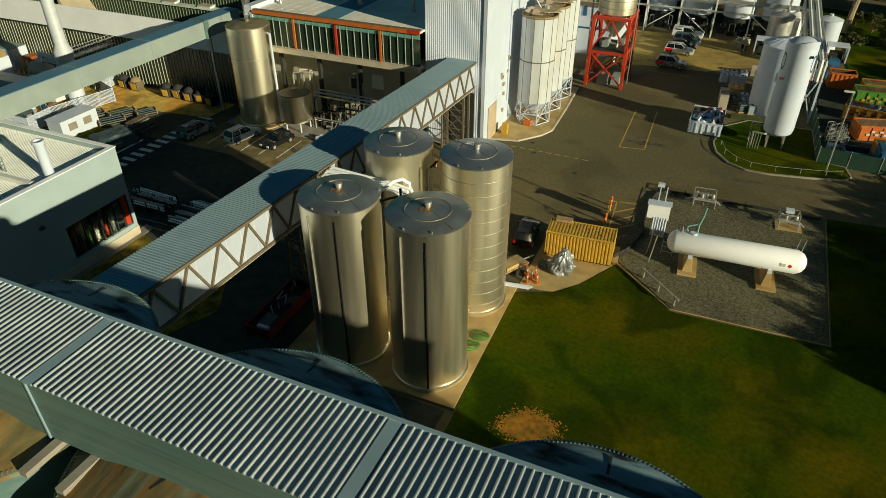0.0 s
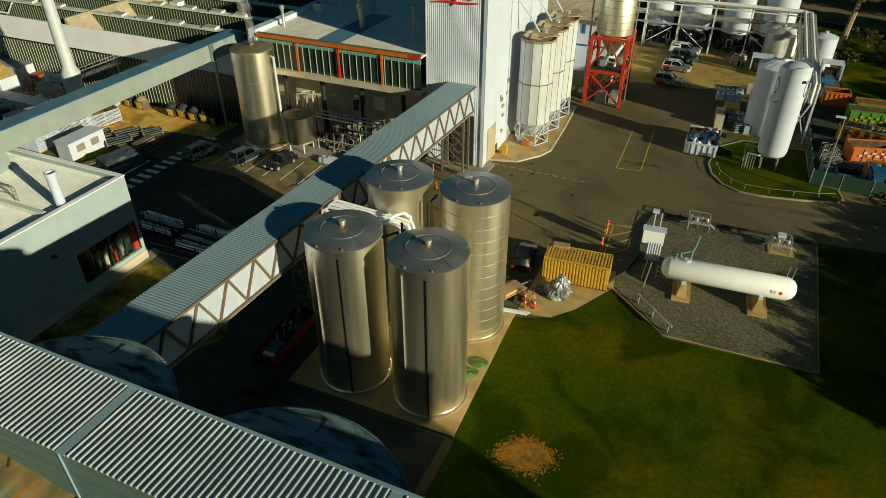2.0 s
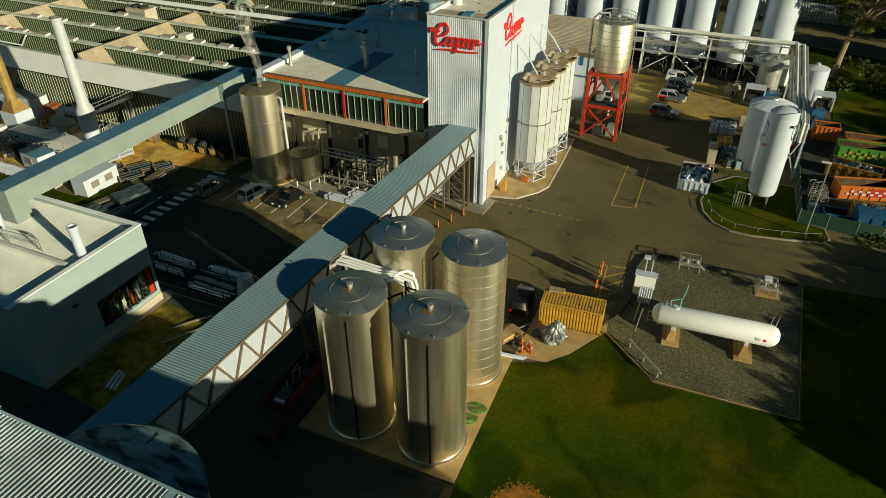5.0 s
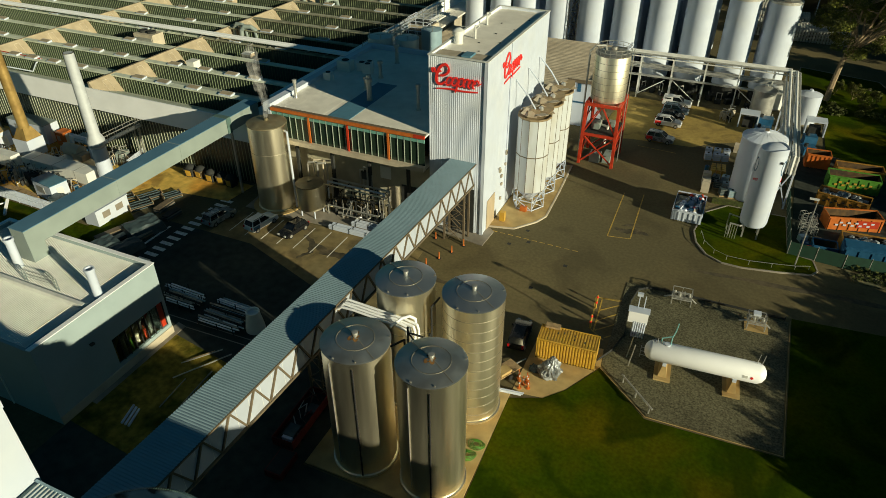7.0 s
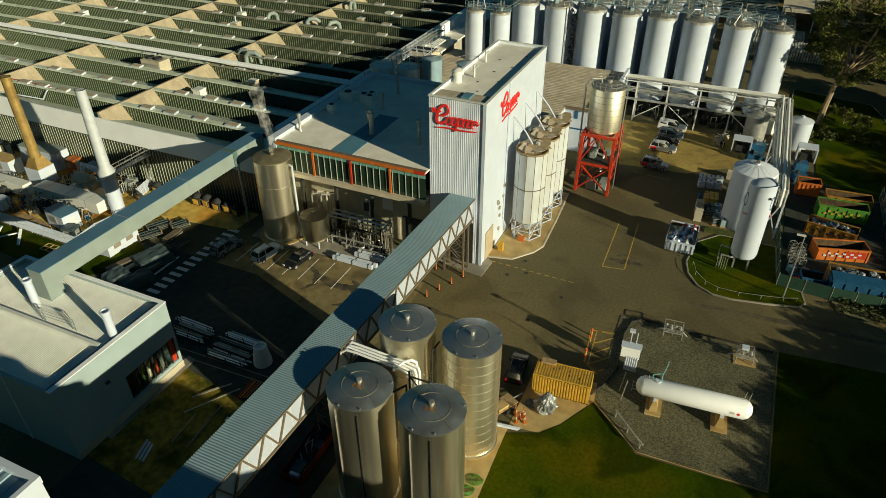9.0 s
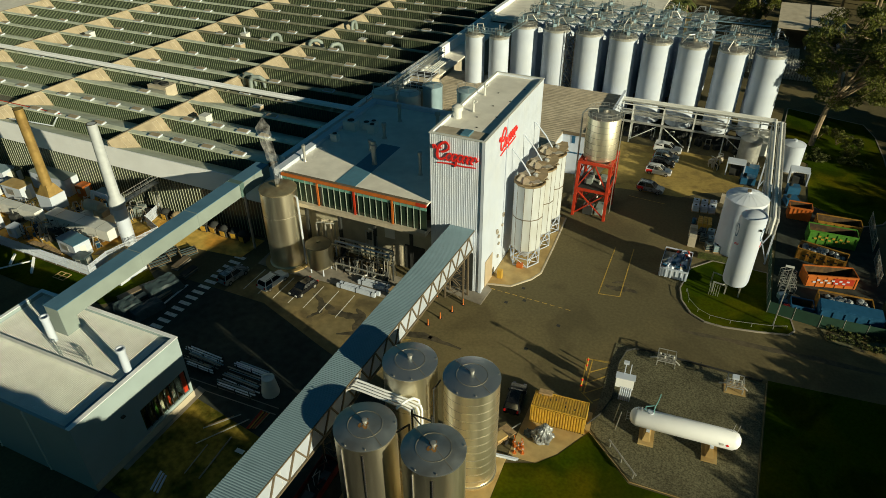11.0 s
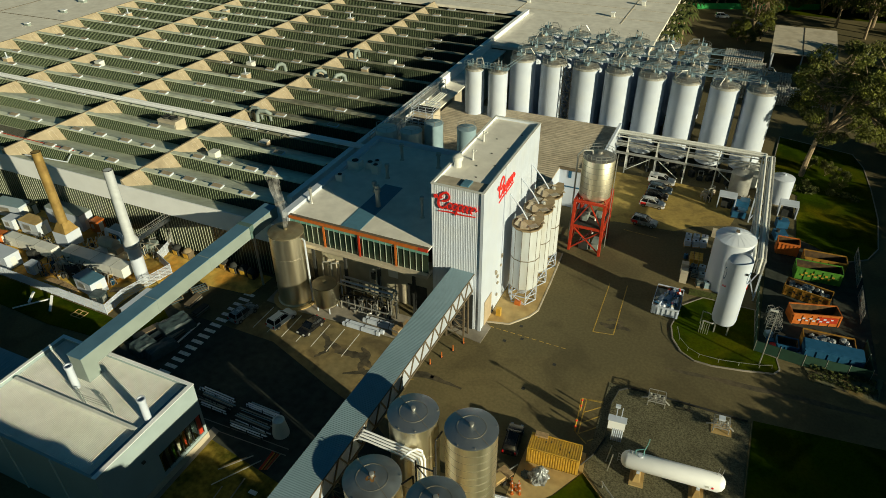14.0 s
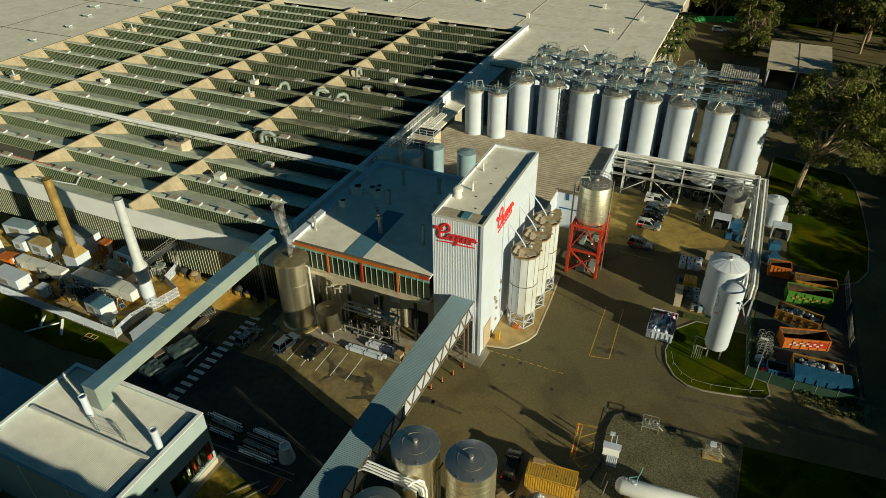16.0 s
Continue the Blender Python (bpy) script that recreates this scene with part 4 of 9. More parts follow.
for x in (-200, -160, -120, -80, -40, -8):
    part("roof_seam", boxes((x, x + 0.3, YEND + 0.4, YEND + 71, 10.401, 10.47)), M_CREAM, factory)

# ---- annex behind the tower ----
annex = thing("cellar_annex", "low cellar block with a weathered brown roof", "building")
AZ = 8.2
part("wall", boxes((-31.0, 6.4, 40.2, 40.5, 0, AZ - 0.2), (6.1, 6.4, 40.5, 61.5, 0, AZ - 0.2), (-30.9, 6.1, 61.2, 61.5, 0, AZ - 0.2), (-0.4, -0.1, 28.1, 40.2, 0, AZ - 0.3), (-7.2, -0.4, 28.1, 28.4, 0, AZ - 0.3)), M_WHITE, annex)
bm = B()
ribs(bm, (-31.0, 28.1, AZ), (0, 1, 0), (1, 0, 0), (0, 0, 1), 33.4, 30.9, 0.8, 0.08, 0.35)
ribs(bm, (-0.1, 40.2, AZ), (0, 1, 0), (1, 0, 0), (0, 0, 1), 21.3, 6.2, 0.8, 0.08, 0.35)
box(bm, -31, 6.1, 40.2, 61.5, AZ - 0.25, AZ - 0.02)
box(bm, -31, -0.1, 28.1, 40.2, AZ - 0.25, AZ - 0.02)
part("roof", bm, M_ROOF_BROWN, annex, "weathered ribbed roof")
part("parapet", boxes((6.1, 6.6, 40.0, 62.0, AZ - 0.2, AZ + 0.9)), M_WHITE, annex, "white parapet")
part("gutter", boxes((-0.2, 6.5, 39.9, 40.2, AZ - 0.4, AZ + 0.1)), M_BROWN, annex)
part("stripe", boxes((0.5, 6.4, 40.12, 40.19, 4.2, 4.45), (1.6, 2.2, 40.1, 40.18, 6.2, 7.6)), M_BLUE, annex, "blue painted band")

# ---- office block ----
LX0, LX1, LY0, LY1, LZ = -44.4, -23.4, -45.6, -31.4, 9.1
lab = thing("plant_block", "white-walled plant block with a ribbed roof", "building")
WY0, WY1, WZ0, WZ1 = -38.4, -31.75, 1.3, 4.5
part("wall", boxes((LX1 - 0.3, LX1, LY0, WY0, 0, LZ), (LX1 - 0.3, LX1, WY0, WY1, 0, WZ0), (LX1 - 0.3, LX1, WY0, WY1, WZ1, LZ), (LX1 - 0.3, LX1, WY1, LY1, 0, LZ), (LX0, LX1 - 0.3, LY0, LY0 + 0.3, 0, LZ - 0.2), (LX0, LX1 - 0.3, LY1 - 0.3, LY1, 0, LZ), (LX0, LX0 + 0.3, LY0 + 0.3, LY1 - 0.3, 0, LZ)), M_LAB_WALL, lab)
bm = B()
ribs(bm, (LX0 + 0.3, LY0 + 0.4, LZ - 0.55), (1, 0, 0), (0, 1, 0), (0, 0, 1), LX1 - LX0 - 0.9, LY1 - LY0 - 0.7, 0.24, 0.05, 0.4)
part("roof", bm, M_GALV, lab, "pale ribbed roof")
part("roof_gutter", boxes((-43.6, -24.6, -39.2, -38.8, LZ - 0.5, LZ - 0.1)), M_GALV, lab)
part("parapet_cap", boxes((LX1 - 0.45, LX1 + 0.06, LY0 - 0.05, LY1 + 0.06, LZ, LZ + 0.08), (LX0 - 0.05, LX1 - 0.45, LY1 - 0.4, LY1 + 0.06, LZ, LZ + 0.08), (LX0 - 0.06, LX0 + 0.4, LY0, LY1 - 0.4, LZ, LZ + 0.08)), M_FASCIA, lab)
part("box_gutter", boxes((LX1 - 1.3, LX1 - 0.5, LY0 + 0.4, LY1 - 0.5, LZ - 0.62, LZ - 0.46)), M_SLATE, lab)
win = part("window", boxes((LX1 - 0.2, LX1 - 0.17, WY0, WY1, WZ0, WZ1)), M_CLEAR, lab)
win.visible_shadow = False
part("inner_wall", boxes((LX1 - 3.1, LX1 - 3.0, LY0 + 0.4, LY1 - 0.4, 0, 6.0)), M_DARK, lab)
for i, (y, m_) in enumerate(((-37.8, M_YELLOW), (-36.6, M_GALVPIPE), (-35.9, M_GREEN), (-34.9, M_CREAM), (-34.0, M_RED), (-33.1, M_GALVPIPE))):
    bm = B()
    pipe(bm, [(LX1 - 1.0 - 0.2 * (i % 2), y, 0.2), (LX1 - 1.0 - 0.2 * (i % 2), y, 2.6 + 0.3 * (i % 3)), (LX1 - 1.2, y + 0.9, 3.4 + 0.2 * (i % 2)), (LX1 - 2.6, y + 0.9, 3.6)], 0.14 + 0.06 * (i % 2), 8)
    part("plant_pipe", bm, m_, lab, "painted pipe behind the window", smooth=True)
for i in range(9):
    y = WY0 + (WY1 - WY0) * i / 8
    part("mullion", boxes((LX1 - 0.22, LX1 - 0.06, y - 0.03, y + 0.03, WZ0, WZ1)), M_DARK, win)
part("frame", boxes((LX1 - 0.2, LX1 - 0.02, WY1 - 0.7, WY1 - 0.2, WZ0 + 0.2, WZ1 - 0.1)), M_RED, win, "bright red panel")
part("plinth", boxes((LX1 + 0.003, LX1 + 0.12, LY0, LY1, 0, 0.9)), M_CREAM, lab)
part("wall_light", boxes((LX1 + 0.003, LX1 + 0.3, -40.6, -40.2, 5.6, 5.8)), M_DARK, lab)
for i, x in enumerate((-30.0, -37.5)):
    part("downpipe", boxes((x, x + 0.14, LY0 - 0.12, LY0 - 0.003, 0, LZ - 0.3)), M_GALV, lab)
bm = B()
lathe(bm, [(0.42, LZ - 0.5), (0.42, LZ + 2.6), (0.5, LZ + 2.62), (0.5, LZ + 2.9), (0.36, LZ + 2.9), (0.36, LZ + 2.0), (0.0, LZ + 2.0)], 20, -24.6, -37.3)
part("flue", bm, M_WHITE, lab, smooth=True)
bm = B()
lathe(bm, [(0.42, LZ - 0.5), (0.42, LZ + 2.6), (0.5, LZ + 2.62), (0.5, LZ + 2.9), (0.36, LZ + 2.9), (0.36, LZ + 2.0), (0.0, LZ + 2.0)], 20, -36.0, -36.9)
part("flue", bm, M_WHITE, lab, smooth=True)
for x, y in ((-33.2, -38.3), (-29.1, -38.1)):
    bm = B()
    for d in (-0.22, 0.22):
        beam(bm, (x + d, y, LZ - 0.5), (x + d, y, LZ + 0.9), 0.07)
    for k in range(4):
        beam(bm, (x - 0.22, y, LZ - 0.4 + 0.34 * k), (x + 0.22, y, LZ - 0.06 + 0.34 * k), 0.045)
    part("rack_post", bm, M_GALV_GREEN, lab)
    bm = B()
    for d in (-0.12, 0.12):
        beam(bm, (x - 0.2, y + d, LZ + 0.85), (x - 3.4, y + 1.5 + d, LZ - 0.42), 0.06)
    for k in range(7):
        u_ = (k + 0.5) / 7
        beam(bm, (x - 0.2 - 3.2 * u_, y - 0.12 + 1.5 * u_, LZ + 0.85 - 1.27 * u_), (x - 0.2 - 3.2 * u_, y + 0.12 + 1.5 * u_, LZ + 0.85 - 1.27 * u_), 0.05)
    part("rack_strut", bm, M_GALV_GREEN, lab, "grey lattice strut")
for z in (LZ + 0.1, LZ + 0.5, LZ + 0.88):
    bm = B()
    beam(bm, (-33.2, -38.3, z), (-29.1, -38.1, z), 0.045)
    part("rack_rail", bm, M_GALVPIPE, lab)
low = thing("low_shed", "low shed with a dark ribbed roof", "building")
part("wall", boxes((-84, LX0 - 0.5, -52, -33.6, 0, 4.0)), M_WHITE, low)
bm = B()
ribs(bm, (-84.3, -52.3, 4.05), (1, 0, 0), (0, 1, 0), (0, 0, 1), 84.3 + LX0 - 0.5, 19, 0.5, 0.06)
part("roof", bm, M_GALV_BLUE, low)

# ---- enclosed pipe bridge from the plant block ----
duct = thing("pipe_gallery", "enclosed grey-green pipe gallery between two buildings", "gallery")
DX0, DX1, DY0, DY1 = -37.2, -35.1, -35.8, 1.6
part("casing", boxes((DX0, DX1, DY0, DY1, 10.3, 12.3)), M_GALV_GREEN, duct)
part("top", boxes((DX0 - 0.06, DX1 + 0.06, DY0 - 0.06, DY1, 12.3, 12.38)), M_DUCT_TOP, duct, "top sheet tinted blue for the mirrored sky")
part("leg", boxes((DX0, DX1, DY0, DY0 + 1.8, 8.6, 10.3)), M_GALV_GREEN, duct)
part("collar", boxes((DX0 - 0.12, DX1 + 0.12, -5.2, -4.4, 10.2, 12.44)), M_CASING, duct, "dark green joint collar")
for y in (-24.0, -14.0):
    part("joint", boxes((DX0 - 0.03, DX1 + 0.03, y, y + 0.1, 10.27, 12.4)), M_GALV_GREEN, duct)
bm = B()
beam(bm, (-36.2, -3.4, 0), (-36.2, -3.4, 10.3), 0.28)
part("post", bm, M_GALVPIPE, duct)
plinth = solid("gallery_plinth", boxes((-50.0, -47.6, -19.2, -13.8, 0, 2.3)), M_WHITE, "white rendered service box on the lawn", "box")
part("lid", boxes((-50.1, -47.5, -19.3, -13.7, 2.303, 2.4)), M_WHITE, plinth)
for y in (-17.6, -15.4):
    part("louvre", boxes((-47.6, -47.55, y - 0.6, y + 0.6, 0.9, 1.8)), M_CONC, plinth)

# ---- conveyor bridge ----
def bz(y):
    return 10.35 - 0.044 * y


GX0, GX1, GYE = -4.35, -1.25, -58.6
conv = thing("conveyor_bridge", "enclosed conveyor bridge with a ribbed roof and white truss sides", "bridge")
bm = B()
L = math.hypot(GYE, bz(GYE) - bz(0))
dirn = Vector((0, GYE, bz(GYE) - bz(0))).normalized()
upn = Vector((1, 0, 0)).cross(dirn)
upn = upn if upn.z > 0 else -upn
ribs(bm, (GX0 - 0.2, 0.15, bz(0)), dirn, (1, 0, 0), upn, L, GX1 - GX0 + 0.4, 0.24, 0.045, 0.4)
part("roof", bm, M_GALV_BLUE, conv, "blue-grey ribbed roof")


def sloped(bm, x0, x1, y0, y1, lo, hi):
    v = box(bm, x0, x1, y0, y1, 0, 1)
    for w in v:
        w.co.z = bz(w.co.y) + (lo if w.co.z < 0.5 else hi)


bm = B()
sloped(bm, GX0 - 0.25, GX1 + 0.25, 0.1, GYE, -0.16, -0.03)
part("eave", bm, M_BROWN, conv)
bm = B()
sloped(bm, GX0, GX1, 0.1, GYE, -3.3, -3.05)
part("deck", bm, M_GALV, conv)
bm = B()
sloped(bm, GX0 + 0.1, GX0 + 0.16, 0.1, GYE, -3.05, -0.16)
part("wall", bm, M_WHITE, conv)
bm = B()
sloped(bm, GX1 - 0.16, GX1 - 0.1, 0.1, GYE, -3.05, -0.16)
part("wall", bm, M_PANEL, conv, "white panelled side")
bm = B()
for x in (GX1 - 0.02, GX0 + 0.02):
    for h in (-3.1, -0.28):
        beam(bm, (x, 0.1, bz(0) + h), (x, GYE, bz(GYE) + h), 0.2)
part("chord", bm, M_BROWN, conv, "brown steel chords")
ny = 21
for i in range(ny * 2):
    y0 = GYE * (i + 0.5) / (ny * 2)
    part("panel_joint", boxes((GX1 - 0.099, GX1 - 0.085, y0 - 0.012, y0 + 0.012, bz(y0) - 3.0, bz(y0) - 0.3)), M_GALV, conv)
for x in (GX1 - 0.02, GX0 + 0.02):
    for i in range(ny):
        y0, y1 = GYE * i / ny, GYE * (i + 1) / ny
        ym = (y0 + y1) / 2
        bm = B()
        beam(bm, (x, y0, bz(y0) - 3.0), (x, ym, bz(ym) - 0.35), 0.15)
        beam(bm, (x, ym, bz(ym) - 0.35), (x, y1, bz(y1) - 3.0), 0.15)
        part("brace", bm, M_BROWN, conv)
for y in (-1.8, -32.5):
    zt = bz(y) - 3.3
    bars = []
    for x in (GX0 + 0.2, GX1 - 0.2):
        for d in (-0.8, 0.8):
            bars.append(("post", (x, y + d, 0), (x, y + d, zt), 0.22))
    nz = 3
    for k in range(nz):
        z0, z1 = zt * k / nz, zt * (k + 1) / nz
        for d in (-0.8, 0.8):
            bars.append(("tie", (GX0 + 0.2, y + d, z0), (GX1 - 0.2, y + d, z1), 0.075))
            bars.append(("tie", (GX1 - 0.2, y + d, z0), (GX0 + 0.2, y + d, z1), 0.075))
            bars.append(("tie", (GX0 + 0.2, y + d, z1 - 0.1), (GX1 - 0.2, y + d, z1 - 0.1), 0.075))
    for nm, p, q, w in bars:
        bm = B()
        beam(bm, p, q, w)
        part(nm, bm, M_BROWN, conv)

# ---- grain silos with the overhead gallery ----
SILO_Y, SILO_R = -60.6, 4.75
disc = thing("grain_silo", "tall grain silo with a rust-stained lid, tinted blue on its shaded half", "silo", (6.0, SILO_Y, 0), group="row of grain silos")
bm = B()
lathe(bm, [(SILO_R, 0), (SILO_R, 19.3)], 72)
part("shell", bm, M_CASING, disc, smooth=True)
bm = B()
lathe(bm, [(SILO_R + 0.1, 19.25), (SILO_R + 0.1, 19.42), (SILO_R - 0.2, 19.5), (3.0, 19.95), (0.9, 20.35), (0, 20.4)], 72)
# North half carries the gallery's shade in its colour, south half the sun.
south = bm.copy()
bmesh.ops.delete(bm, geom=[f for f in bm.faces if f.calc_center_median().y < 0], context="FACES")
part("roof", bm, M_LID_SHADED, disc, "shaded half of the lid, tinted blue, with dark stains", smooth=True)
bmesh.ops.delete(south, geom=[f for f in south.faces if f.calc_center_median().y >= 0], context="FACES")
part("roof", south, M_RUSTLID_SUNLIT, disc, "sunlit rust-streaked half of the lid", smooth=True)
bm = B()
for i in range(240):
    a = 2 * math.pi * i / 240
    c, s = math.cos(a), math.sin(a)
    beam(bm, ((SILO_R + 0.1) * c, (SILO_R + 0.1) * s, 19.4), ((SILO_R - 0.03) * c, (SILO_R - 0.03) * s, 19.47), 0.045)
tagged(part("rim", bm, M_CASING, disc), "toothed rim", kind="stuff")
bm = B()
for k in range(5):
    a = radians(20 + 72 * k)
    pts = [((SILO_R - 0.3) * math.cos(a), (SILO_R - 0.3) * math.sin(a), 19.55), (0.8 * math.cos(a), 0.8 * math.sin(a), 20.42)]
    beam(bm, *pts, 0.08, 0.04)
part("seam", bm, M_DARK, disc)
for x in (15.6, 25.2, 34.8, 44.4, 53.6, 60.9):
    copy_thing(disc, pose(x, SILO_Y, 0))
gal = thing("roof_gallery", "long grey conveyor gallery with a ribbed roof", "gallery")
QY0, QY1, QZ = -62.15, -59.45, 22.0
part("casing", boxes((0.8, 66, QY0, QY1, 19.75, QZ - 0.02)), M_CASING, gal)
bm = B()
v = [[bm.verts.new((x, y, QZ + z)) for x, z in ((-0.044, 0.011), (-0.032, 0.068), (-0.015, 0.085), (0.015, 0.085), (0.032, 0.068), (0.044, 0.011))] for y in (QY0 - 0.07, QY1 + 0.05)]
for j in range(5):
    bm.faces.new((v[0][j], v[0][j + 1], v[1][j + 1], v[1][j]))
bm.faces.new(v[0])
bm.faces.new(v[1][::-1])
roof_rib = mesh_of("rib", bm, M_RIB, True)
for i in range(7):
    x0, x1 = 0.8 + i * 9.6, 0.8 + (i + 1) * 9.6
    part("roof_sheet", boxes((x0 + 0.18, x1 - 0.18, QY0 - 0.05, QY1 + 0.05, QZ - 0.019, QZ + 0.01)), M_TROUGH_SHADE, gal, "roof sheet tinted blue for the shade between the ribs")
    for k in range(42):
        rib = new("rib", roof_rib)
        rib.parent = gal
        rib.location = (x0 + 0.18 + 9.24 * (k + 0.5) / 42, 0, 0)
    part("joint", boxes((x1 - 0.18, x1 + 0.18, QY0 - 0.08, QY1 + 0.05, QZ - 0.01, QZ + 0.06), (x1 - 0.2, x1 - 0.14, QY0 - 0.06, QY0 - 0.01, 19.75, QZ - 0.011)), M_GALV_BLUE, gal)
part("eave", boxes((0.8, 66, QY1 + 0.05, QY1 + 0.17, QZ - 0.06, QZ + 0.1)), M_GALV_BLUE, gal)
for i in range(7):
    for x in (0.75, 2.15):
        part("foot", boxes((x + i * 9.6, x + 0.3 + i * 9.6, QY0 - 1.2, QY1 + 0.3, 19.55, 19.74)), M_CONC, gal)
head = thing("head_house", "white clad head house at the gallery's end", "tower")
part("wall", boxes((-6.5, 0.7, -66, -59.1, 0, 26.6)), M_WHITE, head)
part("parapet", boxes((0.45, 0.72, -66, -59.05, 26.6, 27.05), (-6.5, 0.45, -59.4, -59.05, 26.6, 27.05)), M_WHITE, head)
bm = B()
ribs(bm, (-6.4, -65.9, 26.62), (1, 0, 0), (0, 1, 0), (0, 0, 1), 6.8, 6.5, 0.6, 0.07)
part("roof", bm, M_GALV_BLUE, head, "blue-grey ribbed roof")

# ---- steel silos ----
def steel_silo(x, y, r, h, label, hoops=0, strips=()):
    s = thing("steel_silo", label, "silo", (x, y, 0.16), group="four steel silos")
    bm = B()
    lathe(bm, [(r + 0.12, 0), (r + 0.12, 0.25), (r, 0.3), (r, h)], 64)
    part("shell", bm, M_STEEL, s, smooth=True)
    bm = B()
    lathe(bm, [(r + 0.03, h - 0.05), (r + 0.05, h + 0.03), (r - 0.05, h + 0.08), (0.3, h + 0.42), (0.0, h + 0.43)], 64)
    part("lid", bm, M_LID_WARM if strips else M_LID, s, "weathered steel lid, tinted warm for what it mirrors" if strips else "steel lid tinted blue for the mirrored sky", smooth=True)
    bm = B()
    lathe(bm, [(0.2, h + 0.35), (0.2, h + 0.62), (0.25, h + 0.63), (0.25, h + 0.84), (0.0, h + 0.88)], 20)
    part("cap", bm, M_GALVPIPE, s, "pale vent cap", smooth=True)
    bm = B()
    for k in range(48):
        a0, a1 = 2 * math.pi * k / 48, 2 * math.pi * (k + 1) / 48
        rr, zz = r * 0.55, h + 0.27
        beam(bm, (rr * math.cos(a0), rr * math.sin(a0), zz), (rr * math.cos(a1), rr * math.sin(a1), zz - 0.012), 0.03)
    part("ring_seam", bm, M_SEAM, s)
    for a in (150, 330):
        bm = B()
        c, q = math.cos(radians(a)), math.sin(radians(a))
        beam(bm, (r * c, r * q, h + 0.1), (0.35 * c, 0.35 * q, h + 0.425), 0.045, 0.02)
        part("lid_seam", bm, M_SEAM, s)
    for a in (-60, 30, 150, 260):
        c, q = math.cos(radians(a)) * (r - 0.1), math.sin(radians(a)) * (r - 0.1)
        part("lifting_lug", boxes((c - 0.05, c + 0.05, q - 0.05, q + 0.05, h, h + 0.2)), M_STEEL_TOP, s)
    if strips:
        bm = B()
        ring_ = []
        for k in range(24):
            a = 2 * math.pi * k / 24
            rr = 0.42 + 0.16 * math.sin(2 * a + x) + 0.1 * math.sin(5 * a) + (0.25 if 3.6 < a < 4.6 else 0)
            ring_.append(bm.verts.new((rr * math.cos(a), rr * math.sin(a), h + 0.43 - (rr - 0.3) * 0.34 / (r - 0.35) + 0.006)))
        top_ = bm.verts.new((0, 0, h + 0.44))
        for k in range(24):
            bm.faces.new((ring_[k], ring_[(k + 1) % 24], top_))
        part("rust_stain", bm, M_RUSTMARK, s, "brown rust stain round the cap")
    for k in range(hoops):
        bm = B()
        z = h * (k + 1) / (hoops + 1)
        lathe(bm, [(r + 0.006, z - 0.03), (r + 0.016, z - 0.015), (r + 0.016, z + 0.015), (r + 0.006, z + 0.03)], 48)
        bmesh.ops.delete(bm, geom=[f for f in bm.faces if len(f.verts) > 8], context="FACES")
        part("hoop", bm, M_SEAM, s, smooth=True)
    for a, w, z0, z1, m in strips:
        c, q = math.cos(radians(a)), math.sin(radians(a))
        bm = B()
        tube(bm, ((r + 0.05) * c, (r + 0.05) * q, z0), ((r + 0.05) * c, (r + 0.05) * q, z1), w, 8)
        part("conduit", bm, m, s)
    return s


steel_silo(10.1, -36.6, 2.72, 13.1, "brushed steel silo with a dark conduit, standing on the pad", 0, ((-68, 0.075, 0.3, 12.6, M_BLACK), (-104, 0.05, 1.2, 12.6, M_GALVPIPE)))
steel_silo(3.7, -36.8, 2.72, 13.1, "brushed steel silo with a dark conduit beside the bridge", 0, ((-66, 0.075, 0.3, 12.6, M_BLACK), (-108, 0.05, 1.2, 12.6, M_GALVPIPE)))
steel_silo(9.9, -27.7, 2.68, 13.2, "brushed steel silo with hooped seams on the pad", 11)
steel_silo(3.75, -28.3, 2.62, 13.3, "brushed steel silo with wide bands beside the bridge", 2)
for k in range(4):
    d = 0.34 * k
    bm = B()
    pts = [(-1.3, -32.0 + d, 11.0), (-0.7, -31.95 + d, 11.45 + 0.1 * (k % 2)), (0.4, -31.95 + d, 11.5), (4.6 + 0.3 * (k % 2), -32.05 + d, 11.35), (5.6 + 0.18 * k, -32.1 + d, 11.2), (5.75 + 0.18 * k, -32.1 + d, 10.7), (5.75 + 0.18 * k, -32.1 + d, 0.2)]
    pipe(bm, pts, 0.115, 10)
    solid("feed_pipe", bm, M_FASCIA, "white feed pipe running from the bridge between the silos", "pipe", group="feed pipes", smooth=True)
for pts in ([(4.4, -32.6, 11.5), (5.0, -31.7, 11.95), (5.5, -31.2, 12.0), (5.9, -30.9, 11.6), (5.9, -30.8, 10.9)],):
    bm = B()
    pipe(bm, pts, 0.12, 10)
    solid("feed_bend", bm, M_FASCIA, "curved white pipe bend over the feed pipes", "pipe", group="feed pipes", smooth=True)
bm = B()
pipe(bm, [(7.1, -28.6, 12.6), (6.9, -29.8, 12.4), (6.9, -29.9, 0.2)], 0.09)
pipe(bm, [(6.3, -36.0, 12.9), (6.8, -34.6, 12.6), (6.8, -34.6, 0.2)], 0.09)
for z in (4, 8, 11.4):
    beam(bm, (6.0, -32.5, z), (8.0, -32.5, z), 0.12)
    beam(bm, (6.0, -32.5, z), (8.0, -32.5, z - 2.4), 0.1)
for x in (6.0, 8.0):
    beam(bm, (x, -32.5, 0.16), (x, -32.5, 12), 0.14)
solid("support_tower", bm, M_DARK, "dark pipe frame between the silos", "frame")

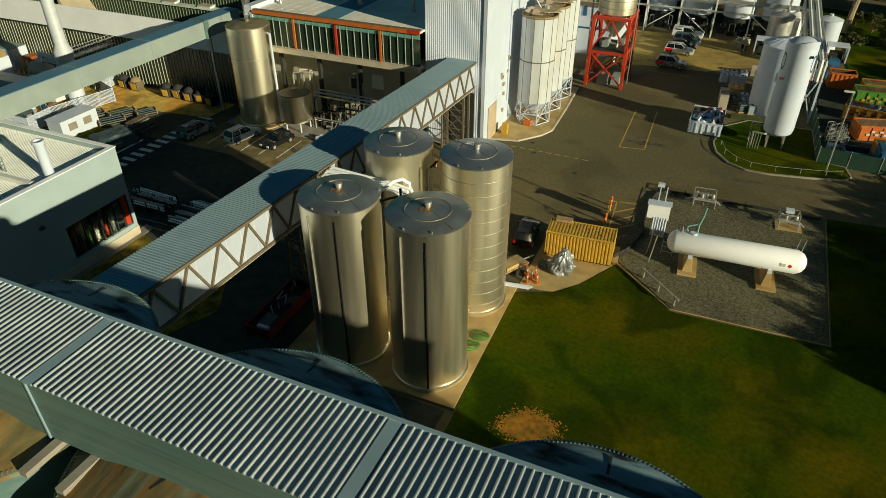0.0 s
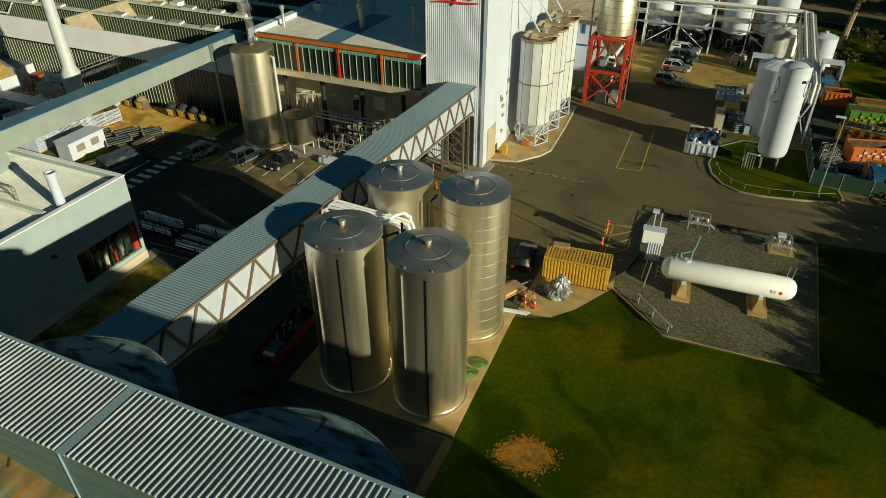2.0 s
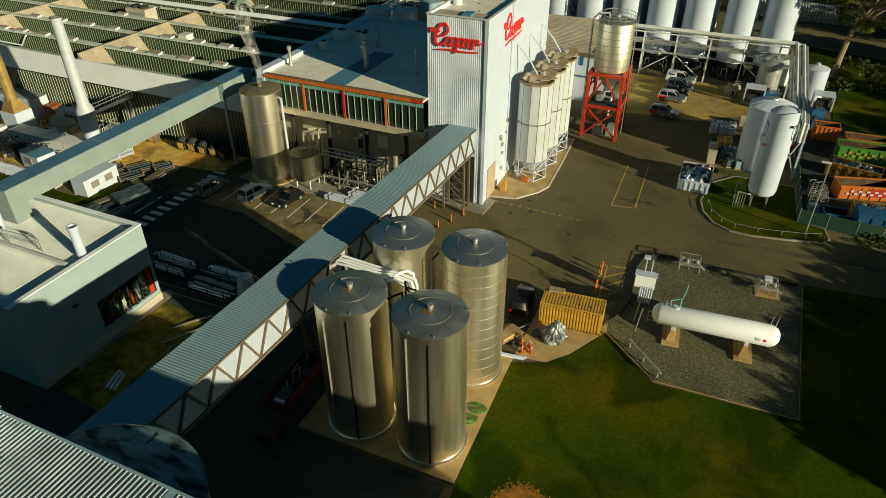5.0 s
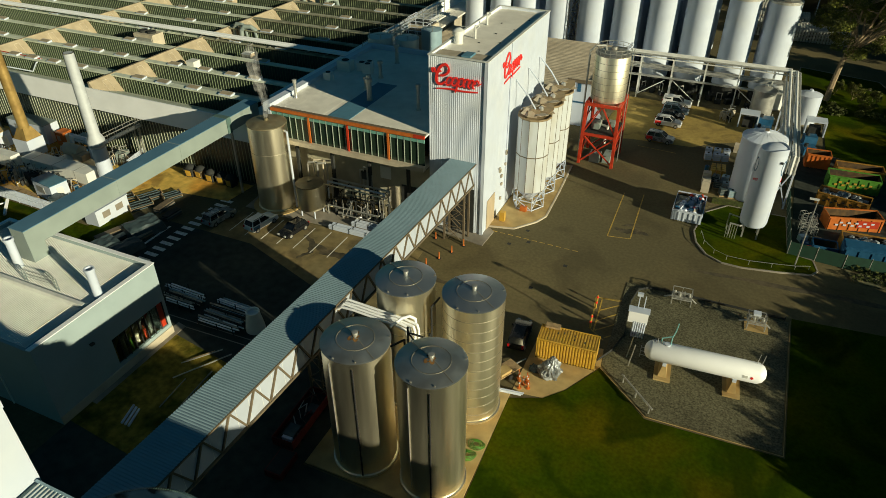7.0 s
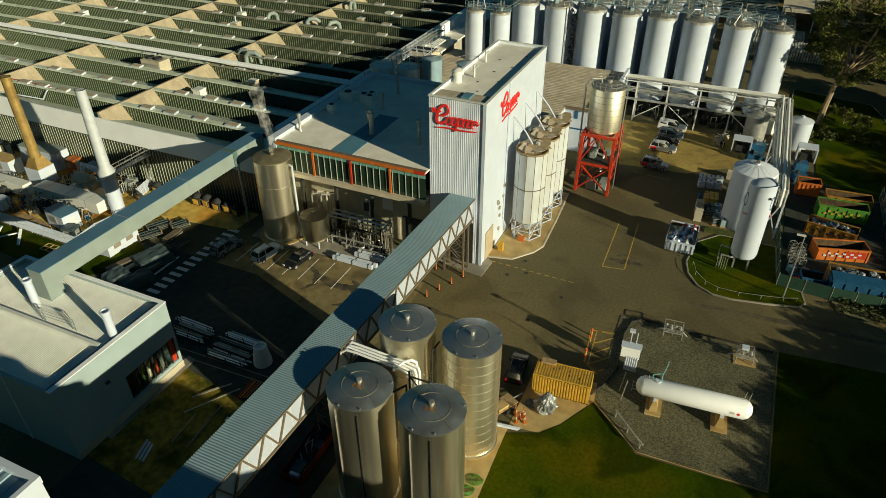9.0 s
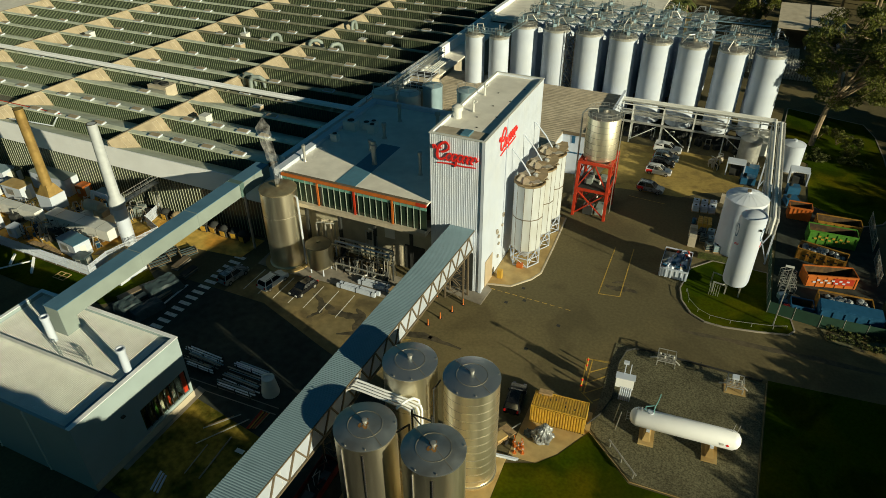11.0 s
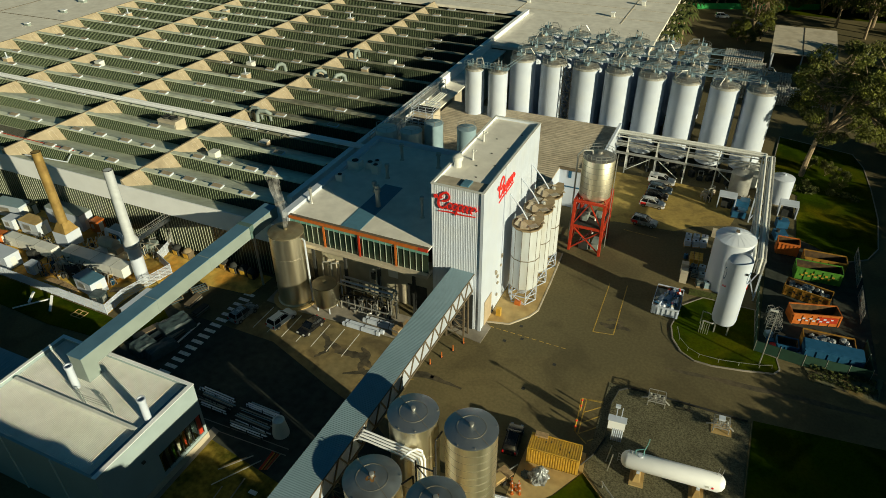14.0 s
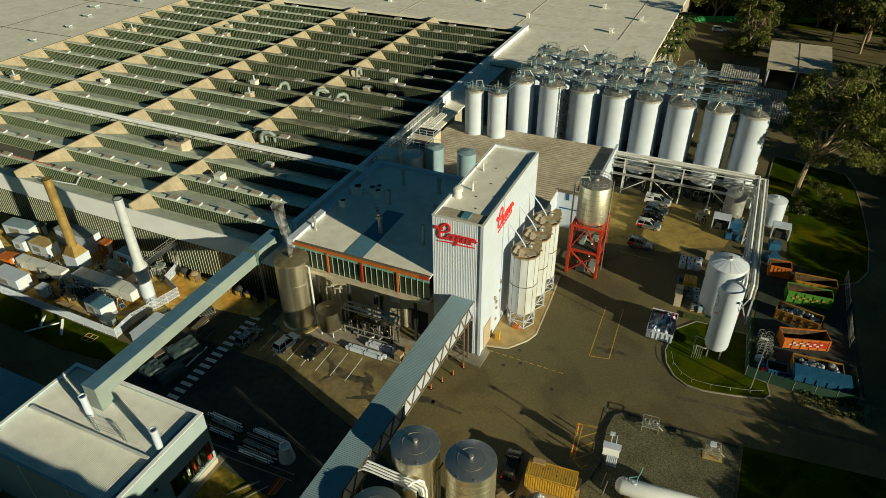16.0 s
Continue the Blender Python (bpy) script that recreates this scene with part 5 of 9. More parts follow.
# ---- octagonal silos beside the tower ----
octo = thing("white_silo", "white panelled polygonal silo on a steel frame", "silo", (3.05, 10.4, 0.14), group="white silos beside the tower")
OR = 2.2
for i in range(12):
    a0, a1 = 2 * math.pi * (i + 0.03) / 12, 2 * math.pi * (i + 0.97) / 12
    bm = B()
    wedge(bm, [((OR) * math.cos(a0), OR * math.sin(a0)), (OR * math.cos(a1), OR * math.sin(a1)), ((OR - 0.1) * math.cos(a1), (OR - 0.1) * math.sin(a1)), ((OR - 0.1) * math.cos(a0), (OR - 0.1) * math.sin(a0))], 2.9, 13.4)
    part("panel", bm, M_SILO_CREAM, octo)
    bm = B()
    a = 2 * math.pi * i / 12
    beam(bm, (OR * math.cos(a), OR * math.sin(a), 2.8), (OR * math.cos(a), OR * math.sin(a), 13.5), 0.06)
    part("corner_post", bm, M_BROWN, octo)
    if i % 2:
        continue
    part("leg", (lambda b: (beam(b, (OR * math.cos(a), OR * math.sin(a), 0), (OR * math.cos(a), OR * math.sin(a), 2.9), 0.12), beam(b, (OR * math.cos(a), OR * math.sin(a), 0.3), (OR * math.cos(a + 0.5236), OR * math.sin(a + 0.5236), 2.7), 0.08), b)[2])(B()), M_WHITE, octo)
bm = B()
lathe(bm, [(0.3, 0.7), (OR - 0.12, 2.9)], 12)
part("hopper", bm, M_WHITE, octo)
bm = B()
lathe(bm, [(OR + 0.06, 8.1), (OR + 0.06, 8.22)], 12)
part("band", bm, M_BROWN, octo)
bm = B()
lathe(bm, [(OR, 13.3), (OR + 0.1, 13.42), (OR + 0.1, 13.6), (OR - 0.12, 13.6), (OR - 0.12, 13.45), (1.2, 13.5), (0.0, 13.5)], 12)
part("lid", bm, M_LIDRUST, octo, "rusty faceted lid")
rk = random.Random(12)
for i in range(11):
    bm = B()
    a = 2 * math.pi * i / 11 + rk.uniform(-0.2, 0.2)
    r0, w_ = rk.uniform(0.7, 1.75), rk.uniform(0.5, 0.85)
    wedge(bm, rect(-0.85, 0.85, -w_, w_), 0, 0.04)
    bmesh.ops.transform(bm, matrix=pose(r0 * math.cos(a), r0 * math.sin(a), 13.78 + 0.03 * i, rk.uniform(-16, 16), rk.uniform(-16, 16), math.degrees(a) + rk.uniform(-30, 30)), verts=bm.verts)
    part("cover_sheet", bm, (M_LIDRUST, M_ROOF_BROWN, M_TAN)[i % 3], octo, "warped brown cover sheet")
bm = B()
wedge(bm, [(0.3, -1.2), (1.9, -0.6), (2.1, 1.4), (1.5, 3.1), (0.6, 3.0), (0.2, 1.2)], 13.95, 14.05)
part("platform", bm, M_LIDRUST, octo, "brown chequered walkway between the lids")
part("hatch", boxes((-0.9, -0.1, -0.5, 0.4, 13.8, 14.05)), M_BROWN, octo)
bm = B()
lathe(bm, [(0.35, 13.8), (0.35, 14.3), (0.2, 14.5), (0, 14.5)], 12, 0.6, 0.5)
part("vent", bm, M_GALVPIPE, octo, smooth=True)
bm = B()
pipe(bm, [(0, 0, 14.2), (-1.2, 0.2, 15.8), (-3.0, 0.4, 17.6)], 0.1)
part("fill_spout", bm, M_WHITE, octo, smooth=True)
bm = B()
for z in (0.1, 1.4):
    for k in range(6):
        a, b2 = 2 * math.pi * k / 6, 2 * math.pi * (k + 1) / 6
        beam(bm, (OR * math.cos(a), OR * math.sin(a), z), (OR * math.cos(b2), OR * math.sin(b2), z), 0.1)
        if z > 1:
            beam(bm, (OR * math.cos(a), OR * math.sin(a), 1.4), (OR * math.cos(b2), OR * math.sin(b2), 2.8), 0.07)
            beam(bm, (OR * math.cos(b2), OR * math.sin(b2), 0.1), (OR * math.cos(a), OR * math.sin(a), 1.4), 0.07)
part("base_frame", bm, M_WHITE, octo, "white braced base frame")
copy_thing(octo, pose(3.15, 15.4, 0.14))
copy_thing(octo, pose(3.25, 20.3, 0.14))
solid("cabinet", boxes((0.9, 1.6, 4.4, 5.0, 0.14, 1.5)), M_YELLOW, "yellow steel cabinet beside the tower", "cabinet")
solid("red_crate", boxes((2.6, 3.5, 8.0, 8.7, 0.14, 0.8)), M_ORANGE, "orange tub under the white silos", "crate")

# ---- tank on the red frame ----
RXC, RYC = 8.75, 29.3
rt_ = thing("elevated_tank", "steel tank on a tall red steel frame", "tank", (RXC, RYC, 0))
HX, HY = 2.45, 2.9
for sx in (-1, 1):
    for sy in (-1, 1):
        bm = B()
        beam(bm, (sx * (HX + 0.15), sy * (HY + 0.1), 0), (sx * HX, sy * HY, 10.0), 0.42)
        part("leg", bm, M_RED, rt_)
for z in (5.0, 9.8):
    bm = B()
    for s in (-1, 1):
        beam(bm, (-HX, s * HY, z), (HX, s * HY, z), 0.42)
        beam(bm, (s * HX, -HY, z), (s * HX, HY, z), 0.42)
    part("ring_beam", bm, M_RED, rt_)
for s in (-1, 1):
    for p, q in (((-HX, s * HY, 5.2), (0, s * HY, 9.6)), ((HX, s * HY, 5.2), (0, s * HY, 9.6)), ((s * HX, -HY, 5.2), (s * HX, 0, 9.6)), ((s * HX, HY, 5.2), (s * HX, 0, 9.6)), ((s * HX, -HY, 0.3), (s * HX, 0, 4.8)), ((s * HX, HY, 0.3), (s * HX, 0, 4.8)), ((-HX, s * HY, 0.4), (HX, s * HY, 4.8)), ((HX, s * HY, 0.4), (-HX, s * HY, 4.8))):
        bm = B()
        beam(bm, p, q, 0.18)
        part("brace", bm, M_RED, rt_)
part("platform", boxes((-HX, HX, -HY, HY, 5.22, 5.32)), M_DARK, rt_, "dark grating floor")
for z in (2.2, 3.6, 7.4):
    for s in (-1, 1):
        bm = B()
        beam(bm, (s * (HX + 0.05), -HY, z), (s * (HX + 0.05), HY, z), 0.16)
        part("girt", bm, M_RED, rt_)
for b_ in ((-1.6, -0.4, -1.4, 0.2, 5.323, 6.3), (0.6, 1.6, 0.4, 1.5, 5.323, 6.1), (-1.2, 0.4, -2.0, -0.6, 0.0, 1.5), (0.8, 2.0, -1.6, 1.0, 0.0, 1.2)):
    part("pump_unit", boxes(b_), M_GALV_GREEN, rt_, "grey-green pump unit")
bm = B()
for s in (-0.4, 0.4):
    beam(bm, (-2.2, -1.6 + s, 0.1), (2.0, -1.6 + s, 5.2), 0.14)
for k in range(14):
    u_ = (k + 0.5) / 14
    beam(bm, (-2.2 + 4.2 * u_, -2.0, 0.1 + 5.1 * u_), (-2.2 + 4.2 * u_, -1.2, 0.1 + 5.1 * u_), 0.12)
part("stair", bm, M_RED_DARK, rt_, "dark red stair inside the frame")
bm = B()
lathe(bm, [(0.3, 6.6), (2.3, 9.9), (2.62, 10.1), (2.62, 16.9), (2.55, 17.0)], 48)
part("vessel", bm, M_STEEL, rt_, "brushed steel vessel", smooth=True)
bm = B()
lathe(bm, [(2.66, 16.9), (2.66, 17.0), (0.4, 17.55), (0.4, 17.9), (0, 17.95)], 40)
part("lid", bm, M_STEEL_TOP, rt_, smooth=True)
for k in range(6):
    bm = B()
    z = 10.9 + k * 1.0
    lathe(bm, [(2.63, z), (2.65, z + 0.03), (2.63, z + 0.06)], 40)
    bmesh.ops.delete(bm, geom=[f for f in bm.faces if len(f.verts) > 8], context="FACES")
    part("seam", bm, M_SEAM, rt_)
bm = B()
for k in range(20):
    a, b2 = 2 * math.pi * k / 20, 2 * math.pi * (k + 1) / 20
    for z in (17.5, 18.0):
        beam(bm, (2.6 * math.cos(a), 2.6 * math.sin(a), z), (2.6 * math.cos(b2), 2.6 * math.sin(b2), z), 0.05)
    beam(bm, (2.6 * math.cos(a), 2.6 * math.sin(a), 17.0), (2.6 * math.cos(a), 2.6 * math.sin(a), 18.0), 0.05)
part("guard_rail", bm, M_GALVPIPE, rt_)
bm = B()
pipe(bm, [(-3.2, -1.2, 0.2), (-3.2, -1.2, 17.2), (-2.5, -1.0, 18.0), (-1.2, -0.4, 18.0), (-1.0, -0.3, 17.2)], 0.14)
part("fill_pipe", bm, M_GALVPIPE, rt_)
bm = B()
for s in (-0.25, 0.25):
    beam(bm, (2.9, s, 0), (2.9, s, 17.9), 0.06)
for k in range(44):
    beam(bm, (2.9, -0.25, 0.4 + k * 0.4), (2.9, 0.25, 0.4 + k * 0.4), 0.04)
part("ladder", bm, M_GALVPIPE, rt_)
bm = B()
pipe(bm, [(-0.5, 0.2, 6.8), (-0.5, 0.2, 5.6), (0.8, -0.4, 5.6), (0.8, -1.8, 3.4)], 0.2)
part("outlet_pipe", bm, M_GALVPIPE, rt_)

# ---- tanks by the brewhouse ----
s = thing("hot_water_tank", "tall stained steel tank beside the brewhouse", "tank", (-29.4, -3.9, 0.05))
bm = B()
lathe(bm, [(2.8, 0), (2.8, 0.3), (2.62, 0.35), (2.62, 12.4)], 56)
part("shell", bm, M_STEEL, s, smooth=True)
bm = B()
lathe(bm, [(3.5, 0), (3.5, 0.12), (2.81, 0.16)], 48)
part("plinth", bm, M_CONC_TAN, s, "stained concrete plinth")
bm = B()
lathe(bm, [(2.66, 12.3), (2.66, 12.42), (2.5, 12.46), (0.3, 12.7), (0.3, 13.0), (0, 13.0)], 48)
part("lid", bm, M_LID_BROWN, s, smooth=True)
for z in (8.6,):
    bm = B()
    lathe(bm, [(2.625, z), (2.64, z + 0.03), (2.625, z + 0.06)], 48)
    bmesh.ops.delete(bm, geom=[f for f in bm.faces if len(f.verts) > 8], context="FACES")
    part("seam", bm, M_SEAM, s)
bm = B()
pipe(bm, [(2.3, 0.4, 11.5), (3.1, 0.0, 11.5), (3.1, 0.0, 0.2)], 0.15)
part("downpipe", bm, M_WHITE, s)
bm = B()
rows_ = []
for k in range(26):
    u = k / 25
    cx, cy = 0.35 * math.sin(6 * u) - 0.9 * u * u, -0.2 * math.sin(3.4 * u) + 0.3 * u
    ring_ = []
    for q in range(14):
        a = 2 * math.pi * q / 14
        d = 1 + 0.5 * noise.noise(Vector((2 * math.cos(a), 2 * math.sin(a), 6 * u)))
        rr = (0.2 + 0.72 * u ** 0.7) * d * (1 if k < 22 else (25.4 - k) / 3.4)
        ring_.append(bm.verts.new((cx + rr * math.cos(a), cy + rr * math.sin(a), 13.0 + 9.6 * u)))
    rows_.append(ring_)
for p, q in zip(rows_, rows_[1:]):
    for k in range(14):
        bm.faces.new((p[k], p[(k + 1) % 14], q[(k + 1) % 14], q[k]))
steam = solid("steam_wisp", bm, M_STEAM, "thin white steam rising from the tank's vent", "steam", (-29.4, -3.9, 0.05), smooth=True)
s = thing("caustic_tank", "squat steel tank on short legs", "tank", (-23.4, -4.3, 0.05))
bm = B()
lathe(bm, [(0.2, 0.8), (1.85, 1.3), (1.85, 4.8)], 44)
part("shell", bm, M_STEEL, s, smooth=True)
bm = B()
lathe(bm, [(1.89, 4.75), (1.89, 4.85), (0.3, 5.15), (0.3, 5.3), (0, 5.3)], 44)
part("lid", bm, M_LID_BROWN, s, smooth=True)
for a in (45, 135, 225, 315):
    c, q = 1.5 * math.cos(radians(a)), 1.5 * math.sin(radians(a))
    bm = B()
    tube(bm, (c, q, 0), (c, q, 1.5), 0.1)
    part("leg", bm, M_WHITE, s)

# ---- fermenter tank farm ----
def fermenter(r, h, label):
    f = thing("fermenter", label, "tank", group="white fermenting tanks")
    bm = B()
    lathe(bm, [(r, 2.4), (r, h - 0.3), (r - 0.25, h)], 40)
    part("shell", bm, M_WHITE, f, smooth=True)
    bm = B()
    lathe(bm, [(r - 0.25, 0), (r - 0.25, 2.398)], 28)
    part("skirt", bm, M_DARK, f, "dark steel skirt")
    bm = B()
    lathe(bm, [(r - 0.22, h - 0.06), (r - 0.22, h + 0.12), (r * 0.5, h + 0.5), (0.5, h + 0.75), (0.5, h + 1.1), (0, h + 1.1)], 32)
    part("dome", bm, M_STEEL_TOP, f, "grey steel dome", smooth=True)
    bm = B()
    lathe(bm, [(r - 0.3, h - 0.3), (r + 0.03, h - 0.3), (r + 0.03, h + 0.02), (r - 0.3, h + 0.05)], 40)
    part("rim_band", bm, M_KEG, f, "pale steel rim")
    bm = B()
    n = 12
    for k in range(n):
        a, b2 = 2 * math.pi * k / n, 2 * math.pi * (k + 1) / n
        for z in (h + 0.6, h + 1.1):
            beam(bm, ((r - 0.3) * math.cos(a), (r - 0.3) * math.sin(a), z), ((r - 0.3) * math.cos(b2), (r - 0.3) * math.sin(b2), z), 0.035)
        beam(bm, ((r - 0.3) * math.cos(a), (r - 0.3) * math.sin(a), h), ((r - 0.3) * math.cos(a), (r - 0.3) * math.sin(a), h + 1.1), 0.04)
    part("guard_rail", bm, M_GALVPIPE, f)
    bm = B()
    pipe(bm, [(0.3, 0.2, h + 0.6), (0.3, 0.2, h + 1.9), (1.3, 0.8, h + 1.9), (r - 0.4, 1.0, h + 0.4)], 0.12, 6)
    part("gas_pipe", bm, M_GALVPIPE, f)
    for x, y, z, q in ((-0.7, 0.3, 1.7, 0.1), (-0.2, -0.8, 2.2, 0.08)):
        bm = B()
        tube(bm, (x, y, h + 0.5), (x, y, h + z), q, 6)
        part("relief_valve", bm, M_GALV_BLUE, f)
    part("top_box", boxes((-1.3, -0.5, -0.9, -0.2, h + 0.5, h + 1.1)), M_GALV_BLUE, f)
    return f


FT = [-16.7, -9.8, -3.0, 3.8, 10.5, 17.2, 24.4, 31.0]
first = fermenter(2.75, 18.4, "tall white fermenting tank with a railed steel top")
first.matrix_basis = pose(FT[0], 66.3, 0)
for row in range(4):
    for i, x in enumerate(FT):
        if (row, i) == (0, 0) or (row > 1 and i > 5):
            continue
        copy_thing(first, pose(x - 0.1 * row, 66.3 + 7.1 * row, 0, 0, 0, 37 * (i + 3 * row)))
small = fermenter(2.0, 18.0, "slender white tank with a railed steel top")
small.matrix_basis = pose(-24.4, 57.6, 0)
copy_thing(small, pose(-19.3, 57.9, 0, 0, 0, 80))
bm = B()
for y in (69.8, 76.9, 84.0):
    beam(bm, (-19, y, 18.6), (30, y, 18.6), 0.9, 0.1)
    for z in (19.1, 19.6):
        beam(bm, (-19, y - 0.45, z), (30, y - 0.45, z), 0.06)
        beam(bm, (-19, y + 0.45, z), (30, y + 0.45, z), 0.06)
    for k in range(25):
        x = -19 + 49 * k / 24
        beam(bm, (x, y - 0.45, 18.6), (x, y - 0.45, 19.6), 0.06)
box(bm, -26.4, -17.0, 56.9, 58.4, 18.4, 18.5)
for k in range(16):
    x = -26.4 + 9.4 * k / 15
    beam(bm, (x, 56.9, 18.5), (x, 56.9, 19.6), 0.06)
for z in (19.0, 19.6):
    beam(bm, (-26.4, 56.9, z), (-17.0, 56.9, z), 0.06)
    beam(bm, (-17.0, 56.9, z), (-15.2, 63.0, z + 1), 0.06)
solid("tank_walkway", bm, M_GALV_BLUE, "railed steel walkway across the tank tops", "walkway")
bm = B()
for x in (-7.2, -5.4):
    for y in (64.2, 66.0):
        beam(bm, (x, y, 0), (x, y, 18.6), 0.16)
for k in range(7):
    z = k * 2.6
    for y in (64.2, 66.0):
        beam(bm, (-7.2, y, z), (-5.4, y, z + 2.6), 0.1)
        beam(bm, (-7.2, y, z), (-5.4, y, z), 0.1)
        beam(bm, (-5.4, y, z), (-7.2, y, z + 2.6), 0.1)
solid("stair_tower", bm, M_DARK, "dark braced stair tower between the tanks", "stair")

# ---- pipe rack ----
rack = thing("pipe_rack", "long white pipe rack on braced steel trestles", "pipe rack")
for dy, dz, r in ((-0.9, 0.35, 0.16), (-0.4, 0.4, 0.26), (0.1, 0.34, 0.12), (0.6, 0.4, 0.24), (-0.9, -1.9, 0.14), (-0.4, -1.9, 0.2), (0.6, -1.85, 0.16)):
    bm = B()
    pipe(bm, [(6.6, 59.4 + dy, 8.0 + dz), (35.0 - dy, 59.4 + dy, 8.0 + dz), (35.0 - dy, 23.0, 8.0 + dz), (35.0 - dy, 22.6, 6.0)], r, 8)
    part("pipe", bm, M_GALV if dz > 0.36 else M_GALVPIPE, rack, smooth=True)
for s in (-1.1, 1.1):
    for z in (5.9, 7.9):
        bm = B()
        beam(bm, (6.6, 59.4 + s, z), (36.0, 59.4 + s, z), 0.16 if z > 7 else 0.1)
        part("chord", bm, M_GALV if z > 7 else M_GALVPIPE, rack)
        bm = B()
        beam(bm, (35.0 + s, 60.4, z), (35.0 + s, 23.0, z), 0.16)
        part("chord", bm, M_GALV, rack)
    for k in range(20):
        bm = B()
        y = 60 - k * 1.85
        beam(bm, (35.0 + s, y, 5.9), (35.0 + s, y - 0.92, 7.9), 0.07)
        beam(bm, (35.0 + s, y - 0.92, 7.9), (35.0 + s, y - 1.85, 5.9), 0.07)
        part("lacing", bm, M_GALVPIPE, rack)
for x in [6.8 + 0.95 * k for k in range(30)]:
    bm = B()
    beam(bm, (x, 58.3, 8.0), (x, 60.5, 8.0), 0.07)
    part("crossbar", bm, M_GALVPIPE, rack)
for i, x in enumerate((9.0, 14.8, 20.6, 26.4, 32.0)):
    bm = B()
    for s in (-1.1, 1.1):
        beam(bm, (x, 59.4 + s, 0), (x, 59.4 + s, 7.8), 0.22)
    beam(bm, (x, 58.3, 0.4), (x, 60.5, 5.5), 0.1)
    if i in (0, 1, 3):
        beam(bm, (x, 58.3, 0.6 if i == 0 else 4.4), (x + 4.8, 58.3, 4.0 if i == 0 else 0.8), 0.14)
    part("trestle", bm, M_GALV, rack)
for i in range(15):
    m = thing("plant_valve_set", "dark set of valves and pipes under the pipe rack", "valves", (8.0 + 1.75 * i, 61.2 + 0.5 * (i % 3), 0), 40 * i, group="valve sets")
    part("base", boxes((-0.6, 0.6, -0.4, 0.4, 0, 0.7 + 0.25 * (i % 3))), M_DARK, m)
    bm = B()
    pipe(bm, [(-0.4, 0, 0.7), (-0.4, 0, 1.8 + 0.2 * (i % 4)), (0.5, 0.2, 1.8 + 0.2 * (i % 4)), (0.5, 0.2, 0.6)], 0.08, 6)
    part("pipe", bm, M_GALVPIPE if i % 2 else M_DARK, m)
for y in (48.0, 36.0, 24.0):
    bm = B()
    for s in (-1.1, 1.1):
        beam(bm, (35 + s, y, 0), (35 + s, y, 7.8), 0.24)
    beam(bm, (33.9, y, 0.4), (36.1, y, 6.3), 0.14)
    beam(bm, (36.1, y, 0.4), (33.9, y, 6.3), 0.14)
    part("trestle", bm, M_WHITE, rack)
part("walkway", boxes((6.8, 34.0, 57.3, 58.2, 4.6, 4.72)), M_GALVPIPE, rack)

# ---- gas vessels ----
v = thing("gas_vessel", "wide white insulated gas vessel with a ribbed lid", "tank", (31.5, 26.6, 0))
bm = B()
lathe(bm, [(2.95, 0), (2.95, 8.9), (2.85, 9.05)], 56)
part("shell", bm, M_WHITE, v, smooth=True)
bm = B()
lathe(bm, [(2.99, 8.9), (2.99, 9.05), (1.5, 9.6), (0.35, 9.75), (0.35, 10.0), (0, 10.0)], 48)
part("lid", bm, M_WHITE_SHEET, v, smooth=True)
for k in range(18):
    a = 2 * math.pi * k / 18
    bm = B()
    for (r0, z0), (r1, z1) in (((2.9, 9.1), (1.5, 9.615)), ((1.5, 9.615), (0.4, 9.765))):
        beam(bm, (r0 * math.cos(a), r0 * math.sin(a), z0), (r1 * math.cos(a), r1 * math.sin(a), z1), 0.02)
    part("lid_rib", bm, M_WHITE_SHEET, v)
part("hatch", boxes((-0.25, 0.25, -0.25, 0.25, 10.0, 10.25)), M_BROWN, v)
v = thing("gas_vessel", "slim white upright gas vessel on short legs", "tank", (32.2, 14.7, 0.14))
bm = B()
lathe(bm, [(0.2, 1.4), (1.0, 1.5), (1.55, 1.9), (1.68, 2.4), (1.68, 12.0), (1.55, 12.5), (1.0, 12.9), (0, 13.0)], 48)
part("shell", bm, M_WHITE, v, smooth=True)
for a in (45, 135, 225, 315):
    c, q = 1.25 * math.cos(radians(a)), 1.25 * math.sin(radians(a))
    part("leg", (lambda b: (beam(b, (c, q, 0), (c, q, 2.2), 0.2), b)[1])(B()), M_GALVPIPE, v)
bm = B()
rows_ = []
for k in range(37):
    a = radians(-150 + 250 * k / 36)
    zt = 12.45 + 0.4 * math.sin(math.pi * k / 36) ** 0.5 - 0.12 * math.sin(4 * math.pi * k / 36)
    rows_.append([bm.verts.new((r_ * math.cos(a), r_ * math.sin(a), z_)) for r_, z_ in ((1.66, 12.0), (1.66, zt), (1.6, zt), (1.6, 12.0))])
for p, q in zip(rows_, rows_[1:]):
    for k in range(3):
        bm.faces.new((p[k], q[k], q[k + 1], p[k + 1]))
part("collar", bm, M_WHITE, v, "open white collar round the vessel's top", smooth=True)
part("nameplate", boxes((1.0, 1.3, -1.5, -1.32, 11.2, 11.45)), M_DARK, v)
